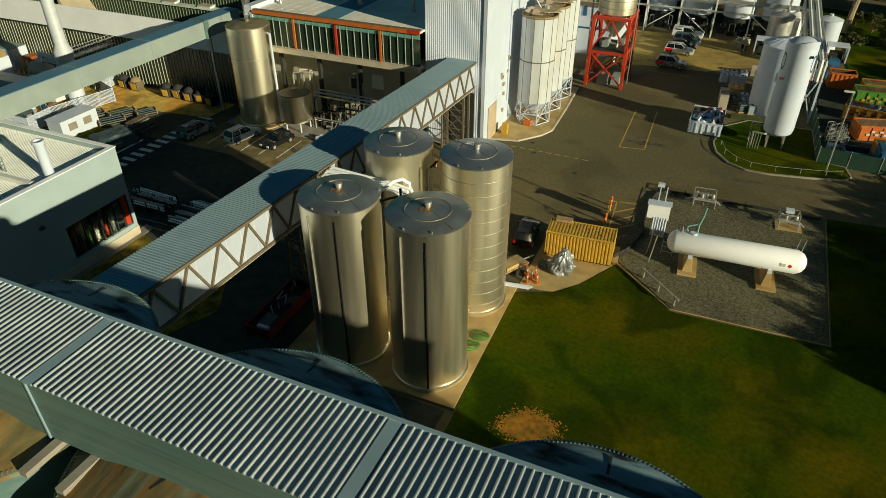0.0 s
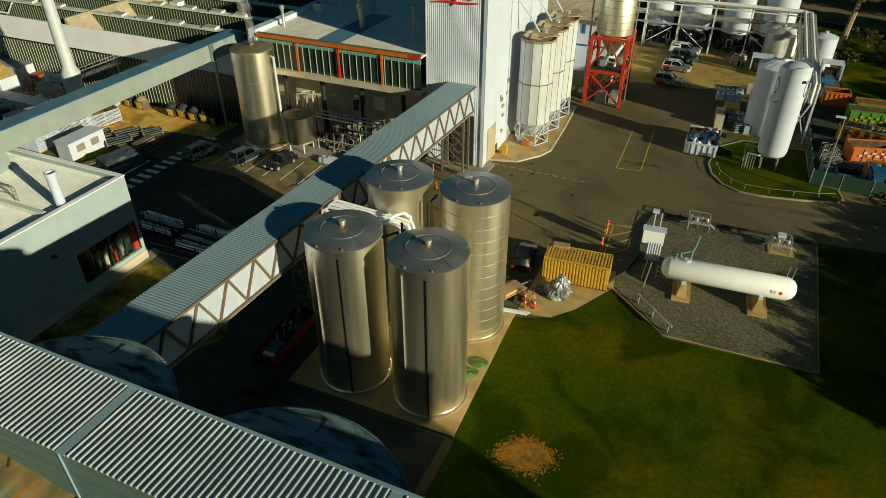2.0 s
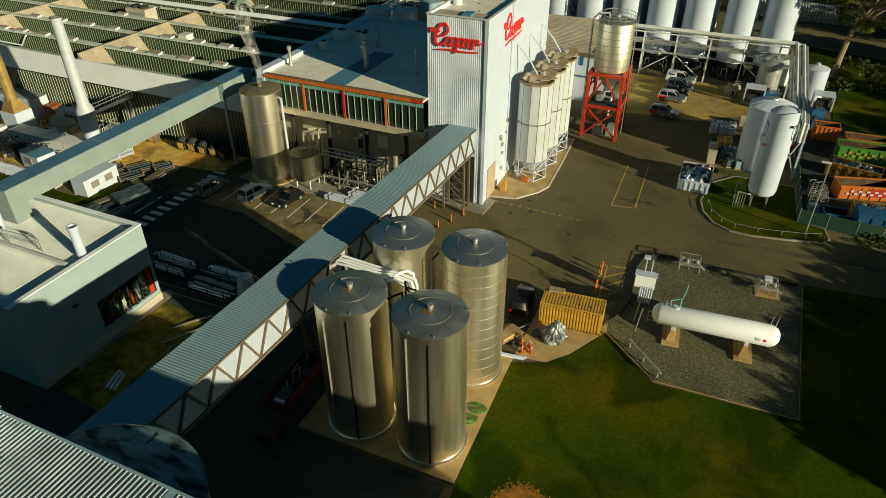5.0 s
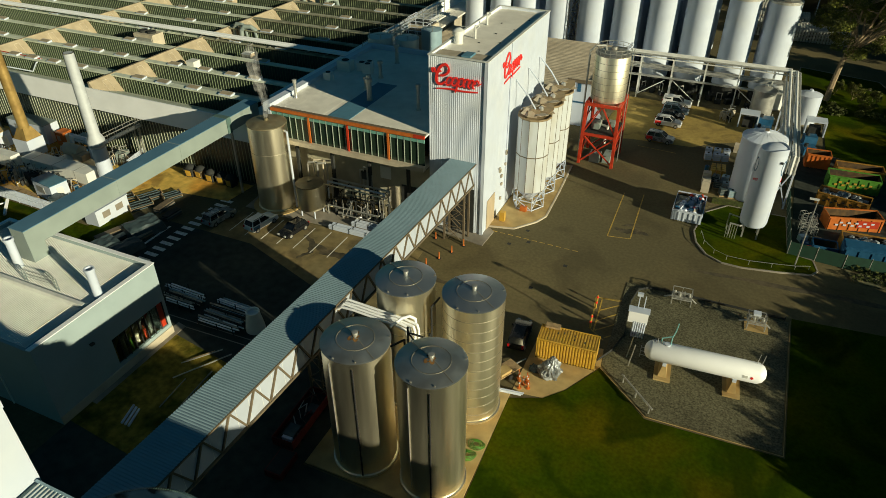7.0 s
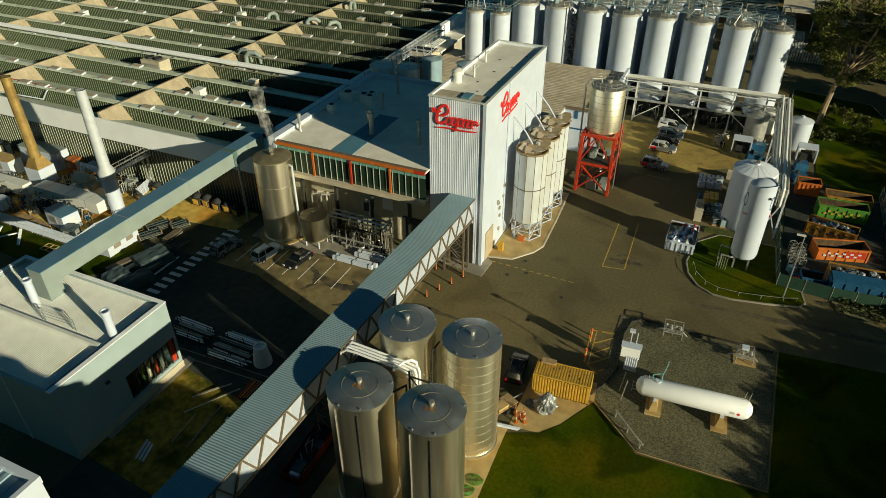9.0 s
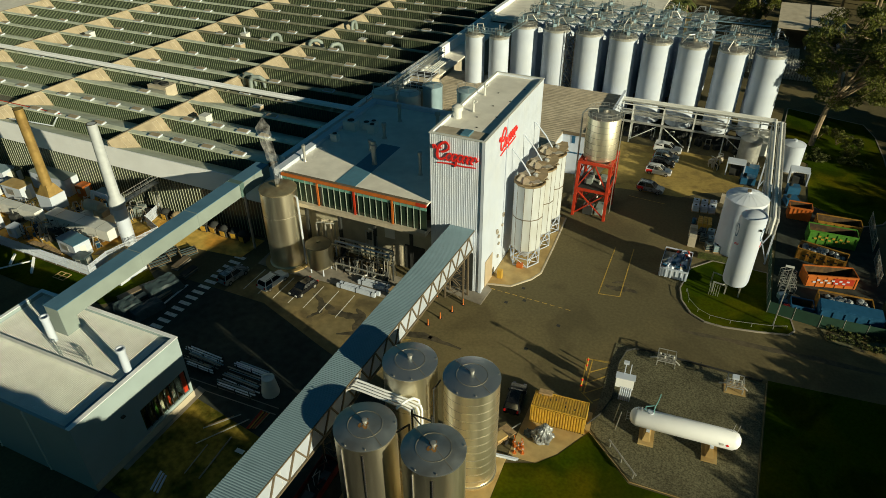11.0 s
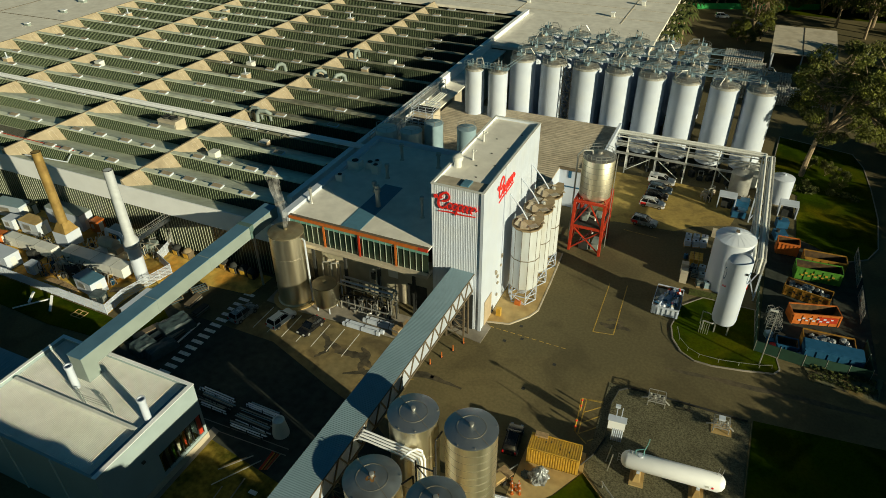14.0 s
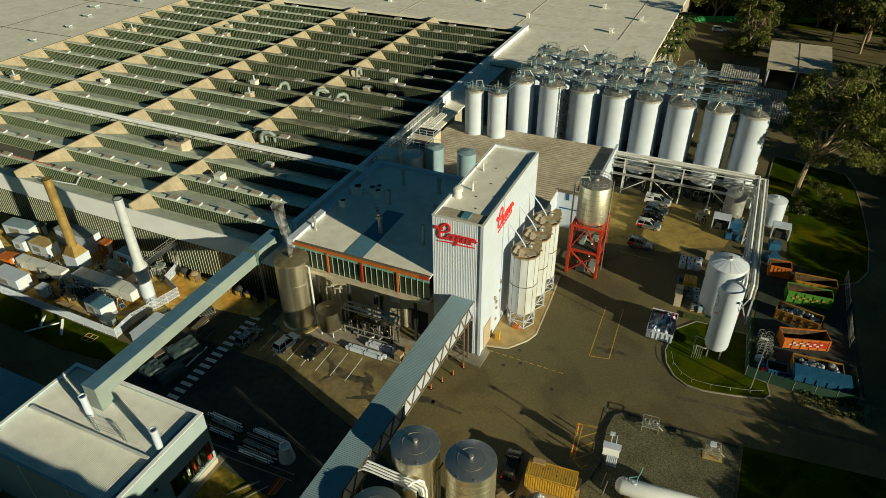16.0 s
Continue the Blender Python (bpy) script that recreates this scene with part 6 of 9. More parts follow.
for mid_ in (204, 335):
    bm = B()
    rows_ = []
    for t_ in (2 * math.pi * k / 28 for k in range(28)):
        rows_.append([bm.verts.new((rr * math.cos(radians(mid_ + 13 * w_ * math.cos(t_))), rr * math.sin(radians(mid_ + 13 * w_ * math.cos(t_))), 10.4 + 1.0 * w_ * math.sin(t_))) for rr, w_ in ((1.685, 1.0), (1.705, 1.0), (1.705, 0.8), (1.685, 0.8))])
    for p, q in zip(rows_, rows_[1:] + rows_[:1]):
        for k in range(4):
            bm.faces.new((p[k], q[k], q[(k + 1) % 4], p[(k + 1) % 4]))
    part("emblem", bm, M_BLUE, v, "blue ring emblem")
    for k in range(5):
        a = radians(mid_ + 8 + 5 * k)
        part("lettering_bar", (lambda b: (beam(b, (1.69 * math.cos(a), 1.69 * math.sin(a), 8.3 + 0.05 * k), (1.69 * math.cos(a), 1.69 * math.sin(a), 8.6 + 0.05 * k), 0.07, 0.03), b)[1])(B()), M_LOGO, v, "small red bar of lettering")
bm = B()
pipe(bm, [(-2.6, -1.2, 0.1), (-2.6, -1.2, 1.8), (-1.4, -1.4, 1.8), (-0.6, -0.6, 1.8)], 0.12)
part("valve_pipe", bm, M_GALVPIPE, v)
bm = B()
pipe(bm, [(-2.9, 0.2, 0.1), (-2.9, 0.2, 2.4), (-1.4, 0.4, 2.0)], 0.09)
part("valve_pipe", bm, M_GALVPIPE, v)
for k in range(5):
    bm = B()
    beam(bm, (-2.9 + k * 0.3, -1.9, 0.0), (-2.9 + k * 0.3, -1.9, 1.9), 0.07)
    part("filler_post", bm, M_GALVPIPE, v)

# ---- gas tank on saddles ----
lp = thing("gas_tank", "long white horizontal gas tank on concrete saddles", "tank", (29.4, -15.45, 0.05), 4.6)
bm = B()
R0, HL = 1.04, 5.65
prof = [(0, -HL), (0.45, -HL + 0.06), (0.8, -HL + 0.3), (R0, -HL + 0.75), (R0, HL - 0.75), (0.8, HL - 0.3), (0.45, HL - 0.06), (0, HL)]
lathe(bm, prof, 40)
bmesh.ops.rotate(bm, verts=bm.verts, cent=(0, 0, 0), matrix=Matrix.Rotation(radians(90), 3, "Y"))
bmesh.ops.translate(bm, verts=bm.verts, vec=(0, 0, 2.45))
part("vessel", bm, M_FASCIA, lp, smooth=True)
for x in (-3.5, 3.0):
    bm = B()
    wedge(bm, rect(x - 0.45, x + 0.45, -1.15, 1.15), 0.0, 1.35, rect(x - 0.2, x + 0.2, -0.95, 0.95))
    part("saddle", bm, M_CONC_TAN, lp, "stained concrete saddle")
    part("footing", boxes((x - 0.8, x + 0.8, -1.6, 1.6, 0.0, 0.18)), M_CONC_TAN, lp)
    part("bracket", boxes((x - 0.18, x + 0.18, -0.85, 0.85, 1.353, 1.7)), M_WHITE, lp)
bm = B()
lathe(bm, [(0.3, 3.3), (0.3, 3.62), (0, 3.62)], 16, -3.6, 0)
part("manhole", bm, M_WHITE, lp)
bm = B()
pipe(bm, [(-3.3, 0.0, 3.4), (-3.3, 0.3, 4.2), (-3.1, 0.5, 4.9), (-3.0, 0.55, 5.9)], 0.06)
pipe(bm, [(-4.2, 0.2, 3.4), (-4.2, 0.2, 4.0), (-3.3, 0.4, 4.3)], 0.06)
part("vent_pipe", bm, M_TEAL, lp, "pale teal vent pipes")
bm = B()
for k in range(5):
    tube(bm, (-5.0 + 0.22 * k, 0.1 * (k % 2), 3.3), (-5.0 + 0.22 * k, 0.1 * (k % 2), 3.7 + 0.15 * (k % 3)), 0.05, 6)
part("valves", bm, M_GALVPIPE, lp)
bm = B()
for s in (0, 0.45):
    beam(bm, (4.6 + s, 0.2, 3.3), (4.7 + s, 0.2, 4.6), 0.05)
part("ladder_rail", bm, M_GALVPIPE, lp)
bm = B()
wedge(bm, [(4.0, -1.06), (4.24, -1.06), (4.24, -1.03), (4.0, -1.03)], 0, 0.24)
bmesh.ops.rotate(bm, verts=bm.verts, cent=(4.12, -1.045, 0.12), matrix=Matrix.Rotation(radians(45), 3, "Y"))
bmesh.ops.translate(bm, verts=bm.verts, vec=(0.2, -0.0, 2.42))
part("warning_diamond", bm, M_LOGO, lp, "small red diamond sign")
part("label_plate", boxes((3.55, 3.95, -1.06, -1.03, 2.4, 2.7)), M_GALV, lp)

# ---- vehicles ----
def car(name, paint, label, at, turn, style="suv", plate=None, group=""):
    c = thing(name, label, "car", at, turn, group)
    L, W, H = {"suv": (4.7, 1.85, 1.75), "ute": (5.3, 1.86, 1.85), "hatch": (4.4, 1.8, 1.5)}[style]
    h = W / 2
    low = 0.62 * H
    bm = B()
    side_ = [(-L / 2, 0.45), (-L / 2 + 0.08, low - 0.05), (-L / 2 + 0.3, low), (L / 2 - 1.35, low), (L / 2 - 0.35, low - 0.12), (L / 2 - 0.05, low - 0.35), (L / 2, 0.4), (L / 2 - 0.2, 0.28), (-L / 2 + 0.2, 0.28)]
    a = [bm.verts.new((x, -h, z)) for x, z in side_]
    b = [bm.verts.new((x, h, z)) for x, z in side_]
    n = len(side_)
    bm.faces.new(a)
    bm.faces.new(b[::-1])
    for i in range(n):
        bm.faces.new((a[i], b[i], b[(i + 1) % n], a[(i + 1) % n]))
    bmesh.ops.recalc_face_normals(bm, faces=bm.faces)
    bmesh.ops.bevel(bm, geom=[e for e in bm.edges], offset=0.06, segments=2, affect="EDGES")
    part("body", bm, paint, c, smooth=True)
    back = -L / 2 + (0.15 if style != "hatch" else 0.35)
    nose = L / 2 - (1.25 if style != "ute" else 1.45)
    bm = B()
    wedge(bm, rect(back, nose, -h + 0.06, h - 0.06), low - 0.02, H - 0.06, rect(back + 0.28, nose - 0.85, -h + 0.24, h - 0.24))
    bmesh.ops.bevel(bm, geom=[e for e in bm.edges], offset=0.05, segments=2, affect="EDGES")
    part("glasshouse", bm, M_CARGLASS, c, "dark glass", smooth=True)
    bm = B()
    box(bm, back + 0.3, nose - 0.85, -h + 0.25, h - 0.25, H - 0.07, H)
    bmesh.ops.bevel(bm, geom=[e for e in bm.edges], offset=0.03, segments=2, affect="EDGES")
    part("roof", bm, paint, c, smooth=True)
    for s in (-1, 1):
        for x0, x1 in ((back + 0.02, back + 0.29), (back + (nose - back) * 0.42, back + (nose - back) * 0.42), (nose - 0.02, nose - 0.84)):
            bm = B()
            beam(bm, (x0, s * (h - 0.07), low), (x1, s * (h - 0.24), H - 0.03), 0.1, 0.06)
            part("pillar", bm, paint, c)
    if style == "ute":
        bm = B()
        wedge(bm, rect(-L / 2 + 0.06, -L / 2 + 1.9, -h + 0.03, h - 0.03), low, H + 0.02, rect(-L / 2 + 0.2, -L / 2 + 1.85, -h + 0.16, h - 0.16))
        part("canopy", bm, paint, c)
        for s in (-1, 1):
            part("canopy_window", boxes((-L / 2 + 0.5, -L / 2 + 1.6, s * (h - 0.1) - 0.03, s * (h - 0.1) + 0.03, low + 0.15, H - 0.25)), M_CARGLASS, c)
    else:
        for s in (-1, 1):
            bm = B()
            beam(bm, (back + 0.5, s * (h - 0.33), H + 0.05), (nose - 1.1, s * (h - 0.33), H + 0.05), 0.05)
            part("roof_rail", bm, M_DARK, c)
    for x in (-L / 2 + 0.85, L / 2 - 0.9):
        for s in (-1, 1):
            bm = B()
            tube(bm, (x, s * (h - 0.2), 0.35), (x, s * (h + 0.02), 0.35), 0.35, 20)
            w = part("wheel", bm, M_BLACK, c, smooth=True)
            bm = B()
            tube(bm, (x, s * (h + 0.021), 0.35), (x, s * (h + 0.04), 0.35), 0.21, 14)
            part("rim", bm, M_STEEL_TOP, w)
    for s in (-1, 1):
        part("headlight", boxes((L / 2 - 0.2, L / 2 - 0.02, s * (h - 0.3) - 0.16, s * (h - 0.3) + 0.16, low - 0.4, low - 0.24)), M_LAMP_CLEAR, c)
        part("taillight", boxes((-L / 2 - 0.02, -L / 2 + 0.1, s * (h - 0.18) - 0.1, s * (h - 0.18) + 0.1, low - 0.35, low - 0.05)), M_LAMP_RED, c)
        part("mirror", boxes((nose - 0.5, nose - 0.35, s * (h + 0.06) - 0.09, s * (h + 0.06) + 0.09, low, low + 0.16)), paint, c)
    if plate:
        for s in (-1, 1):
            part("door_decal", boxes((-L / 2 + 0.25, -L / 2 + 1.3, s * h - 0.02, s * h + 0.02, 0.45, low - 0.06)), plate, c, "coloured door decal")
    return c


car("utility_truck", M_CAR_WHITE, "white utility truck with a canopy, parked in the yard", (16.9, 56.8, 0), 0, "ute", group="parked cars")
car("estate_car", M_CAR_BLUE, "dark grey estate car parked in the yard", (17.2, 53.0, 0), 0, "suv", group="parked cars")
car("estate_car", M_CAR_BLACK, "black estate car parked in the yard", (17.0, 50.2, 0), 0, "hatch", group="parked cars")
car("estate_car", M_CAR_WHITE, "white car with a red door decal, parked in the yard", (16.8, 46.8, 0), 0, "suv", M_LOGO, "parked cars")
car("estate_car", M_CAR_SILVER, "silver car with a red door decal, parked in the yard", (16.6, 39.6, 0), -4, "suv", M_LOGO, "parked cars")
car("estate_car", M_CAR_SILVER, "grey off-road car parked in the shade by the crossing", (-34.1, -11.0, 0), 82, "suv", group="parked cars")
car("estate_car", M_CAR_WHITE, "white off-road car with blue side decals, parked by the brewhouse", (-28.0, -9.8, 0), 80, "suv", M_BLUE, "parked cars")
car("estate_car", M_CAR_BLACK, "black car parked in the brewhouse bays", (-23.1, -9.4, 0), 260, "hatch", group="parked cars")
car("estate_car", M_CAR_BLACK, "black off-road car beside the yellow container", (11.2, -17.0, 0), 96, "suv", group="parked cars")

# ---- yellow container corner ----
k = thing("shipping_container", "yellow corrugated shipping container with rust spots", "container", (16.5, -17.6, 0.03), 4.7)
CL, CW, CH = 3.03, 1.22, 2.59
bm = B()
ribs(bm, (-CL + 0.1, -CW + 0.02, 0.15), (1, 0, 0), (0, 0, 1), (0, -1, 0), 2 * CL - 0.2, CH - 0.3, 0.3, 0.06, 0.45)
part("side_wall", bm, M_YELLOW, k)
bm = B()
ribs(bm, (-CL + 0.1, CW - 0.02, 0.15), (1, 0, 0), (0, 0, 1), (0, 1, 0), 2 * CL - 0.2, CH - 0.3, 0.3, 0.06, 0.45)
part("side_wall", bm, M_YELLOW, k)
bm = B()
ribs(bm, (-CL + 0.1, -CW + 0.05, CH - 0.08), (1, 0, 0), (0, 1, 0), (0, 0, 1), 2 * CL - 0.2, 2 * CW - 0.1, 0.3, 0.06, 0.45)
part("roof", bm, M_YELLOW, k)
part("floor", boxes((-CL, CL, -CW, CW, 0.02, 0.14)), M_DARK, k)
for x in (-CL, CL - 0.14):
    for y in (-CW, CW - 0.14):
        part("corner_post", boxes((x, x + 0.14, y, y + 0.14, 0, CH)), M_YELLOW, k)
for y in (-CW, CW - 0.1):
    part("rail", boxes((-CL + 0.14, CL - 0.14, y, y + 0.1, CH - 0.12, CH)), M_YELLOW, k)
    part("rail", boxes((-CL + 0.14, CL - 0.14, y, y + 0.1, 0, 0.14)), M_YELLOW, k)
for x in (-CL + 0.02, CL - 0.08):
    part("end_wall", boxes((x, x + 0.06, -CW + 0.14, CW - 0.14, 0.1, CH)), M_YELLOW, k)
for x, y in ((-0.6, 0.3), (-1.2, 0.1), (0.5, 0.2), (0.55, -0.4), (1.6, -0.5), (-2.2, 0.5)):
    part("rust_patch", boxes((x, x + 0.14, y, y + 0.3, CH - 0.02, CH - 0.012)), M_RUST, k, "dark rust patch")
solid("plywood_sheet", boxes((-0.75, 0.75, -0.35, 0.35, 2.63, 2.85)), M_WOOD, "pale timber box on the container roof", "box", (14.6, -16.75, 0.03), 4.7)
bm = B()
bmesh.ops.create_icosphere(bm, subdivisions=4, radius=1.0)
for v in bm.verts:
    p = v.co.copy()
    t_ = max(0.0, p.z)
    v.co = Vector((p.x * (1.35 - 0.8 * t_) + 0.25 * t_, p.y * (1.15 - 0.65 * t_), max(0, (p.z + 0.45) * 1.75)))
    d = noise.turbulence(v.co * 1.5, 3, False) * 0.35 + abs(noise.noise(v.co * 4.0)) * 0.22
    v.co += Vector((p.x, p.y, 0.2)) * (d - 0.25)
    v.co.z = max(0.0, v.co.z)
solid("wrapped_equipment", bm, M_FOIL, "machine wrapped in crumpled silver sheeting", "wrapped machine", (15.7, -20.9, 0.03), 20)
bm = B()
bmesh.ops.create_icosphere(bm, subdivisions=3, radius=1.0)
for v in bm.verts:
    p = v.co.copy()
    v.co = Vector((p.x * 0.7, p.y * 0.5, max(0.0, (p.z + 0.3) * 0.5 + 0.2 * noise.noise(p * 3.0)))) + Vector((p.x, p.y, 0)) * 0.25 * noise.noise(p * 2.3)
solid("dark_sheeting", bm, M_TARP, "heap of dark plastic sheeting beside the wrapped machine", "sheeting", (14.3, -20.9, 0.03), 10)
for i, (x, y) in enumerate(((13.0, -22.6), (13.9, -22.7), (13.2, -23.0), (13.7, -23.3), (14.1, -23.0), (13.5, -23.9), (14.3, -23.6))):
    b = thing("traffic_barrier", "orange plastic traffic post leaning in a group", "barrier", (x, y, 0.03), 40 * i, group="orange traffic posts")
    bm = B()
    lathe(bm, [(0.22, 0), (0.22, 0.08), (0.07, 0.1), (0.06, 1.05), (0.09, 1.1), (0, 1.15)], 10)
    part("post", bm, M_ORANGE, b, smooth=True)
    bm = B()
    lathe(bm, [(0.075, 0.6), (0.072, 0.8)], 10)
    part("reflector", bm, M_WHITE, b)
tr = thing("box_trailer", "small flat trailer with a timber deck", "trailer", (11.6, -22.6, 0.03), 62)
part("deck", boxes((-1.4, 1.4, -0.8, 0.8, 0.55, 0.65)), M_WOOD, tr)
part("load", boxes((-1.2, 0.2, -0.7, 0.3, 0.653, 1.0)), M_CONC_TAN, tr)
for s in (-1, 1):
    bm = B()
    tube(bm, (-0.2, s * 0.85, 0.3), (-0.2, s * 1.02, 0.3), 0.3, 14)
    part("wheel", bm, M_BLACK, tr)
bm = B()
beam(bm, (1.4, 0, 0.55), (2.8, 0, 0.4), 0.1)
part("drawbar", bm, M_GALVPIPE, tr)
pb = thing("pipe_stack", "short stack of white plastic pipes at the pad's edge", "pipes", (12.8, -24.9, 0.16), 8)
for j in range(5):
    bm = B()
    tube(bm, (-1.5 + 0.08 * j, -0.22 + 0.16 * (j % 3), 0.09 + 0.16 * (j // 3)), (1.2 + 0.06 * j, -0.22 + 0.16 * (j % 3), 0.09 + 0.16 * (j // 3)), 0.08, 8)
    part("pipe", bm, M_WHITE, pb)
for i, (x, y) in enumerate(((12.3, -32.2), (12.0, -33.6), (12.2, -36.6))):
    bm = B()
    for j in range(4):
        r, n = 0.75 - 0.14 * j, 18
        pts = [(r * (1 + 0.12 * math.sin(3 * a + j + i)) * math.cos(a), 0.8 * r * math.sin(a), 0.05 + 0.035 * j) for a in (2 * math.pi * q / n for q in range(n + 1))]
        pipe(bm, pts, 0.035, 5)
    solid("hose_coil", bm, M_GREEN if i < 2 else M_DARK, "coiled green hose lying on the pad" if i < 2 else "coiled dark hose lying on the pad", "hose", (x, y, 0.16), 30 * i)

# hatched loading bay posts
for x, y in ((17.3, -7.6), (17.4, -8.6), (17.5, -11.2), (17.6, -12.2)):
    b = thing("bollard", "yellow steel bollard with a red band", "bollard", (x, y, 0), group="yellow bollards")
    bm = B()
    lathe(bm, [(0.09, 0), (0.09, 1.1), (0, 1.15)], 10)
    part("post", bm, M_YELLOW, b)
    bm = B()
    lathe(bm, [(0.13, 0.75), (0.13, 1.0)], 10)
    part("band", bm, M_LOGO, b)
# ---- gas compound fittings ----
w = thing("control_cabinet", "white control cabinet on a post frame beside the gas tank", "cabinet", (22.3, -11.4, 0.05), 4.6)
part("cabinet", boxes((-1.0, 1.0, -0.35, 0.35, 1.9, 3.4)), M_FASCIA, w)
part("roof", boxes((-1.1, 1.1, -0.5, 0.5, 3.4, 3.46)), M_WHITE, w)
for i in range(6):
    bm = B()
    tube(bm, (-0.35 + 0.23 * i, -0.3, 0), (-0.35 + 0.23 * i, -0.3, 2.1), 0.1)
    part("conduit", bm, M_WHITE, w)
for x in (-0.2, 0.4):
    bm = B()
    beam(bm, (x, 0.4, 0), (x, 0.4, 5.0), 0.1)
    part("post", bm, M_WHITE, w)
part("lamp", boxes((-0.5, 0.1, 0.2, 0.6, 5.0, 5.3)), M_WHITE, w)
for i, (x, y, wd) in enumerate(((26.0, -3.2, 2.1), (34.0, -4.3, 1.8))):
    s = thing("gas_meter_skid", "steel pipe skid with silver regulators on the gravel", "meter", (x, y, 0.05), 4.6, group="gas meter skids")
    bm = B()
    for xx in (-wd / 2, 0, wd / 2):
        for yy in (-0.6, 0.6):
            beam(bm, (xx, yy, 0), (xx, yy, 1.4), 0.06)
    for z in (0.7, 1.4):
        for yy in (-0.6, 0.6):
            beam(bm, (-wd / 2, yy, z), (wd / 2, yy, z), 0.07)
        for xx in (-wd / 2, wd / 2):
            beam(bm, (xx, -0.6, z), (xx, 0.6, z), 0.07)
    part("frame", bm, M_GALVPIPE, s)
    for j in range(4):
        bm = B()
        xx = -wd / 2 + wd * (j + 0.5) / 4
        lathe(bm, [(0.08, 0.3), (0.18, 0.5), (0.18, 1.0), (0.08, 1.2), (0, 1.25)], 12, xx, 0.1 * (-1) ** j)
        part("regulator", bm, M_GALVPIPE, s, smooth=True)
    bm = B()
    pipe(bm, [(-wd / 2 - 0.8, -0.2, 0.3), (-wd / 2, -0.2, 0.6), (wd / 2, -0.2, 0.6), (wd / 2 + 0.6, -0.4, 0.2)], 0.09)
    pipe(bm, [(-wd / 2, -1.0, 0.0), (-wd / 2, -1.0, 0.8), (wd / 2, -1.0, 0.8), (wd / 2, -1.0, 0.0)], 0.07)
    part("pipe", bm, M_GALVPIPE, s, smooth=True)
    if i:
        part("cover", boxes((-0.45, 0.3, -0.35, 0.35, 1.44, 1.7)), M_WHITE, s)
        part("slab", boxes((-1.1, 1.3, -1.3, 0.9, 0, 0.06)), M_CONC_TAN, s)
f = thing("compound_fence", "low dark fence along the gravel bed", "fence")
rp = [(37.0, -2.1), (30.0, -2.2), (24.0, -2.3), (22.2, -2.5), (21.2, -3.4), (20.8, -6.0), (21.0, -9.0), (21.3, -12.0), (20.6, -15.0), (19.6, -17.0)]
for p, q in zip(rp, rp[1:]):
    bm = B()
    beam(bm, (*p, 0.20), (*q, 0.20), 0.05, 0.3)
    part("panel", bm, M_DARK, f)
    bm = B()
    beam(bm, (*p, 0.0), (*p, 0.6), 0.09)
    part("post", bm, M_DARK, f)
b = thing("tube_barrier", "galvanised tube barrier along the lawn's edge", "barrier")
for i in range(3):
    bm = B()
    x, y = 22.6 + 1.5 * i, -19.0 - 1.5 * i
    lathe(bm, [(0.09, 0.05), (0.09, 1.0), (0, 1.02)], 8, x, y)
    part("post", bm, M_GALVPIPE, b)
bm = B()
tube(bm, (22.4, -18.8, 0.85), (25.9, -22.2, 0.85), 0.1)
part("bar", bm, M_GALVPIPE, b)
bm = B()
for x, y in ((22.2, -15.2), (22.6, -16.4)):
    tube(bm, (x, y, 0.05), (x + 0.3, y + 0.2, 2.8), 0.06)
for z in (0.4, 0.9, 1.4):
    beam(bm, (23.4, -14.6, z), (24.4, -14.6, z), 0.05)
for x in (23.4, 24.4):
    beam(bm, (x, -14.6, 0.05), (x, -14.6, 1.6), 0.06)
solid("access_steps", bm, M_GALVPIPE, "steel access steps at the gas tank's end", "steps")

# ---- cones before the tower ----
for x, y in ((-3.8, -8.9), (-2.9, -7.0), (-2.0, -5.1), (-1.2, -3.1), (-5.2, -3.0), (27.0, 56.0)):
    c = thing("traffic_cone", "orange bollard cone with a dark base", "cone", (x, y, 0), group="orange cones")
    bm = B()
    lathe(bm, [(0.24, 0), (0.24, 0.07), (0, 0.07)], 10)
    part("base", bm, M_BLACK, c)
    bm = B()
    lathe(bm, [(0.15, 0.072), (0.09, 0.2), (0.08, 1.0), (0.0, 1.05)], 10)
    part("cone", bm, M_ORANGE, c, smooth=True)

# ---- brewhouse yard ----
p_ = thing("brewhouse_pipework", "bundle of steel process pipes below the brewhouse", "pipework")
for i in range(8):
    bm = B()
    y, z = -0.5 - 0.31 * i, 4.0 + 0.16 * (i % 3)
    x1 = -13.4 + 0.25 * (i % 4)
    ends = [(x1, y, z), (x1, y, 0.6)] if i % 3 else [(x1, y, z), (x1, -3.0, z), (x1, -3.0, 1.2)]
    pipe(bm, [(-22.4 + 0.2 * (i % 3), y, 0.1 + 1.6 * (i % 2)), (-22.4 + 0.2 * (i % 3), y, z)] + ends, 0.075 + 0.025 * (i % 3), 8)
    part("pipe", bm, (M_GALVPIPE, M_WHITE, M_GALVPIPE, M_STEEL)[i % 4], p_, smooth=True)
for i, (x, y, z) in enumerate(((-25.8, -1.0, 6.0), (-25.1, -0.6, 6.3), (-24.3, -0.9, 6.1), (-23.6, -0.5, 6.4))):
    bm = B()
    pipe(bm, [(x, y, 0.6 + 0.4 * i), (x, y, z - 0.25), (x + 0.15, y, z), (x + 1.05, y + 0.5, z), (x + 1.2, y + 0.6, z - 0.3), (x + 1.2, y + 0.6, 3.0 - 0.3 * i)], 0.12, 8)
    part("riser", bm, (M_GALVPIPE, M_CREAM)[i % 2], p_, smooth=True)
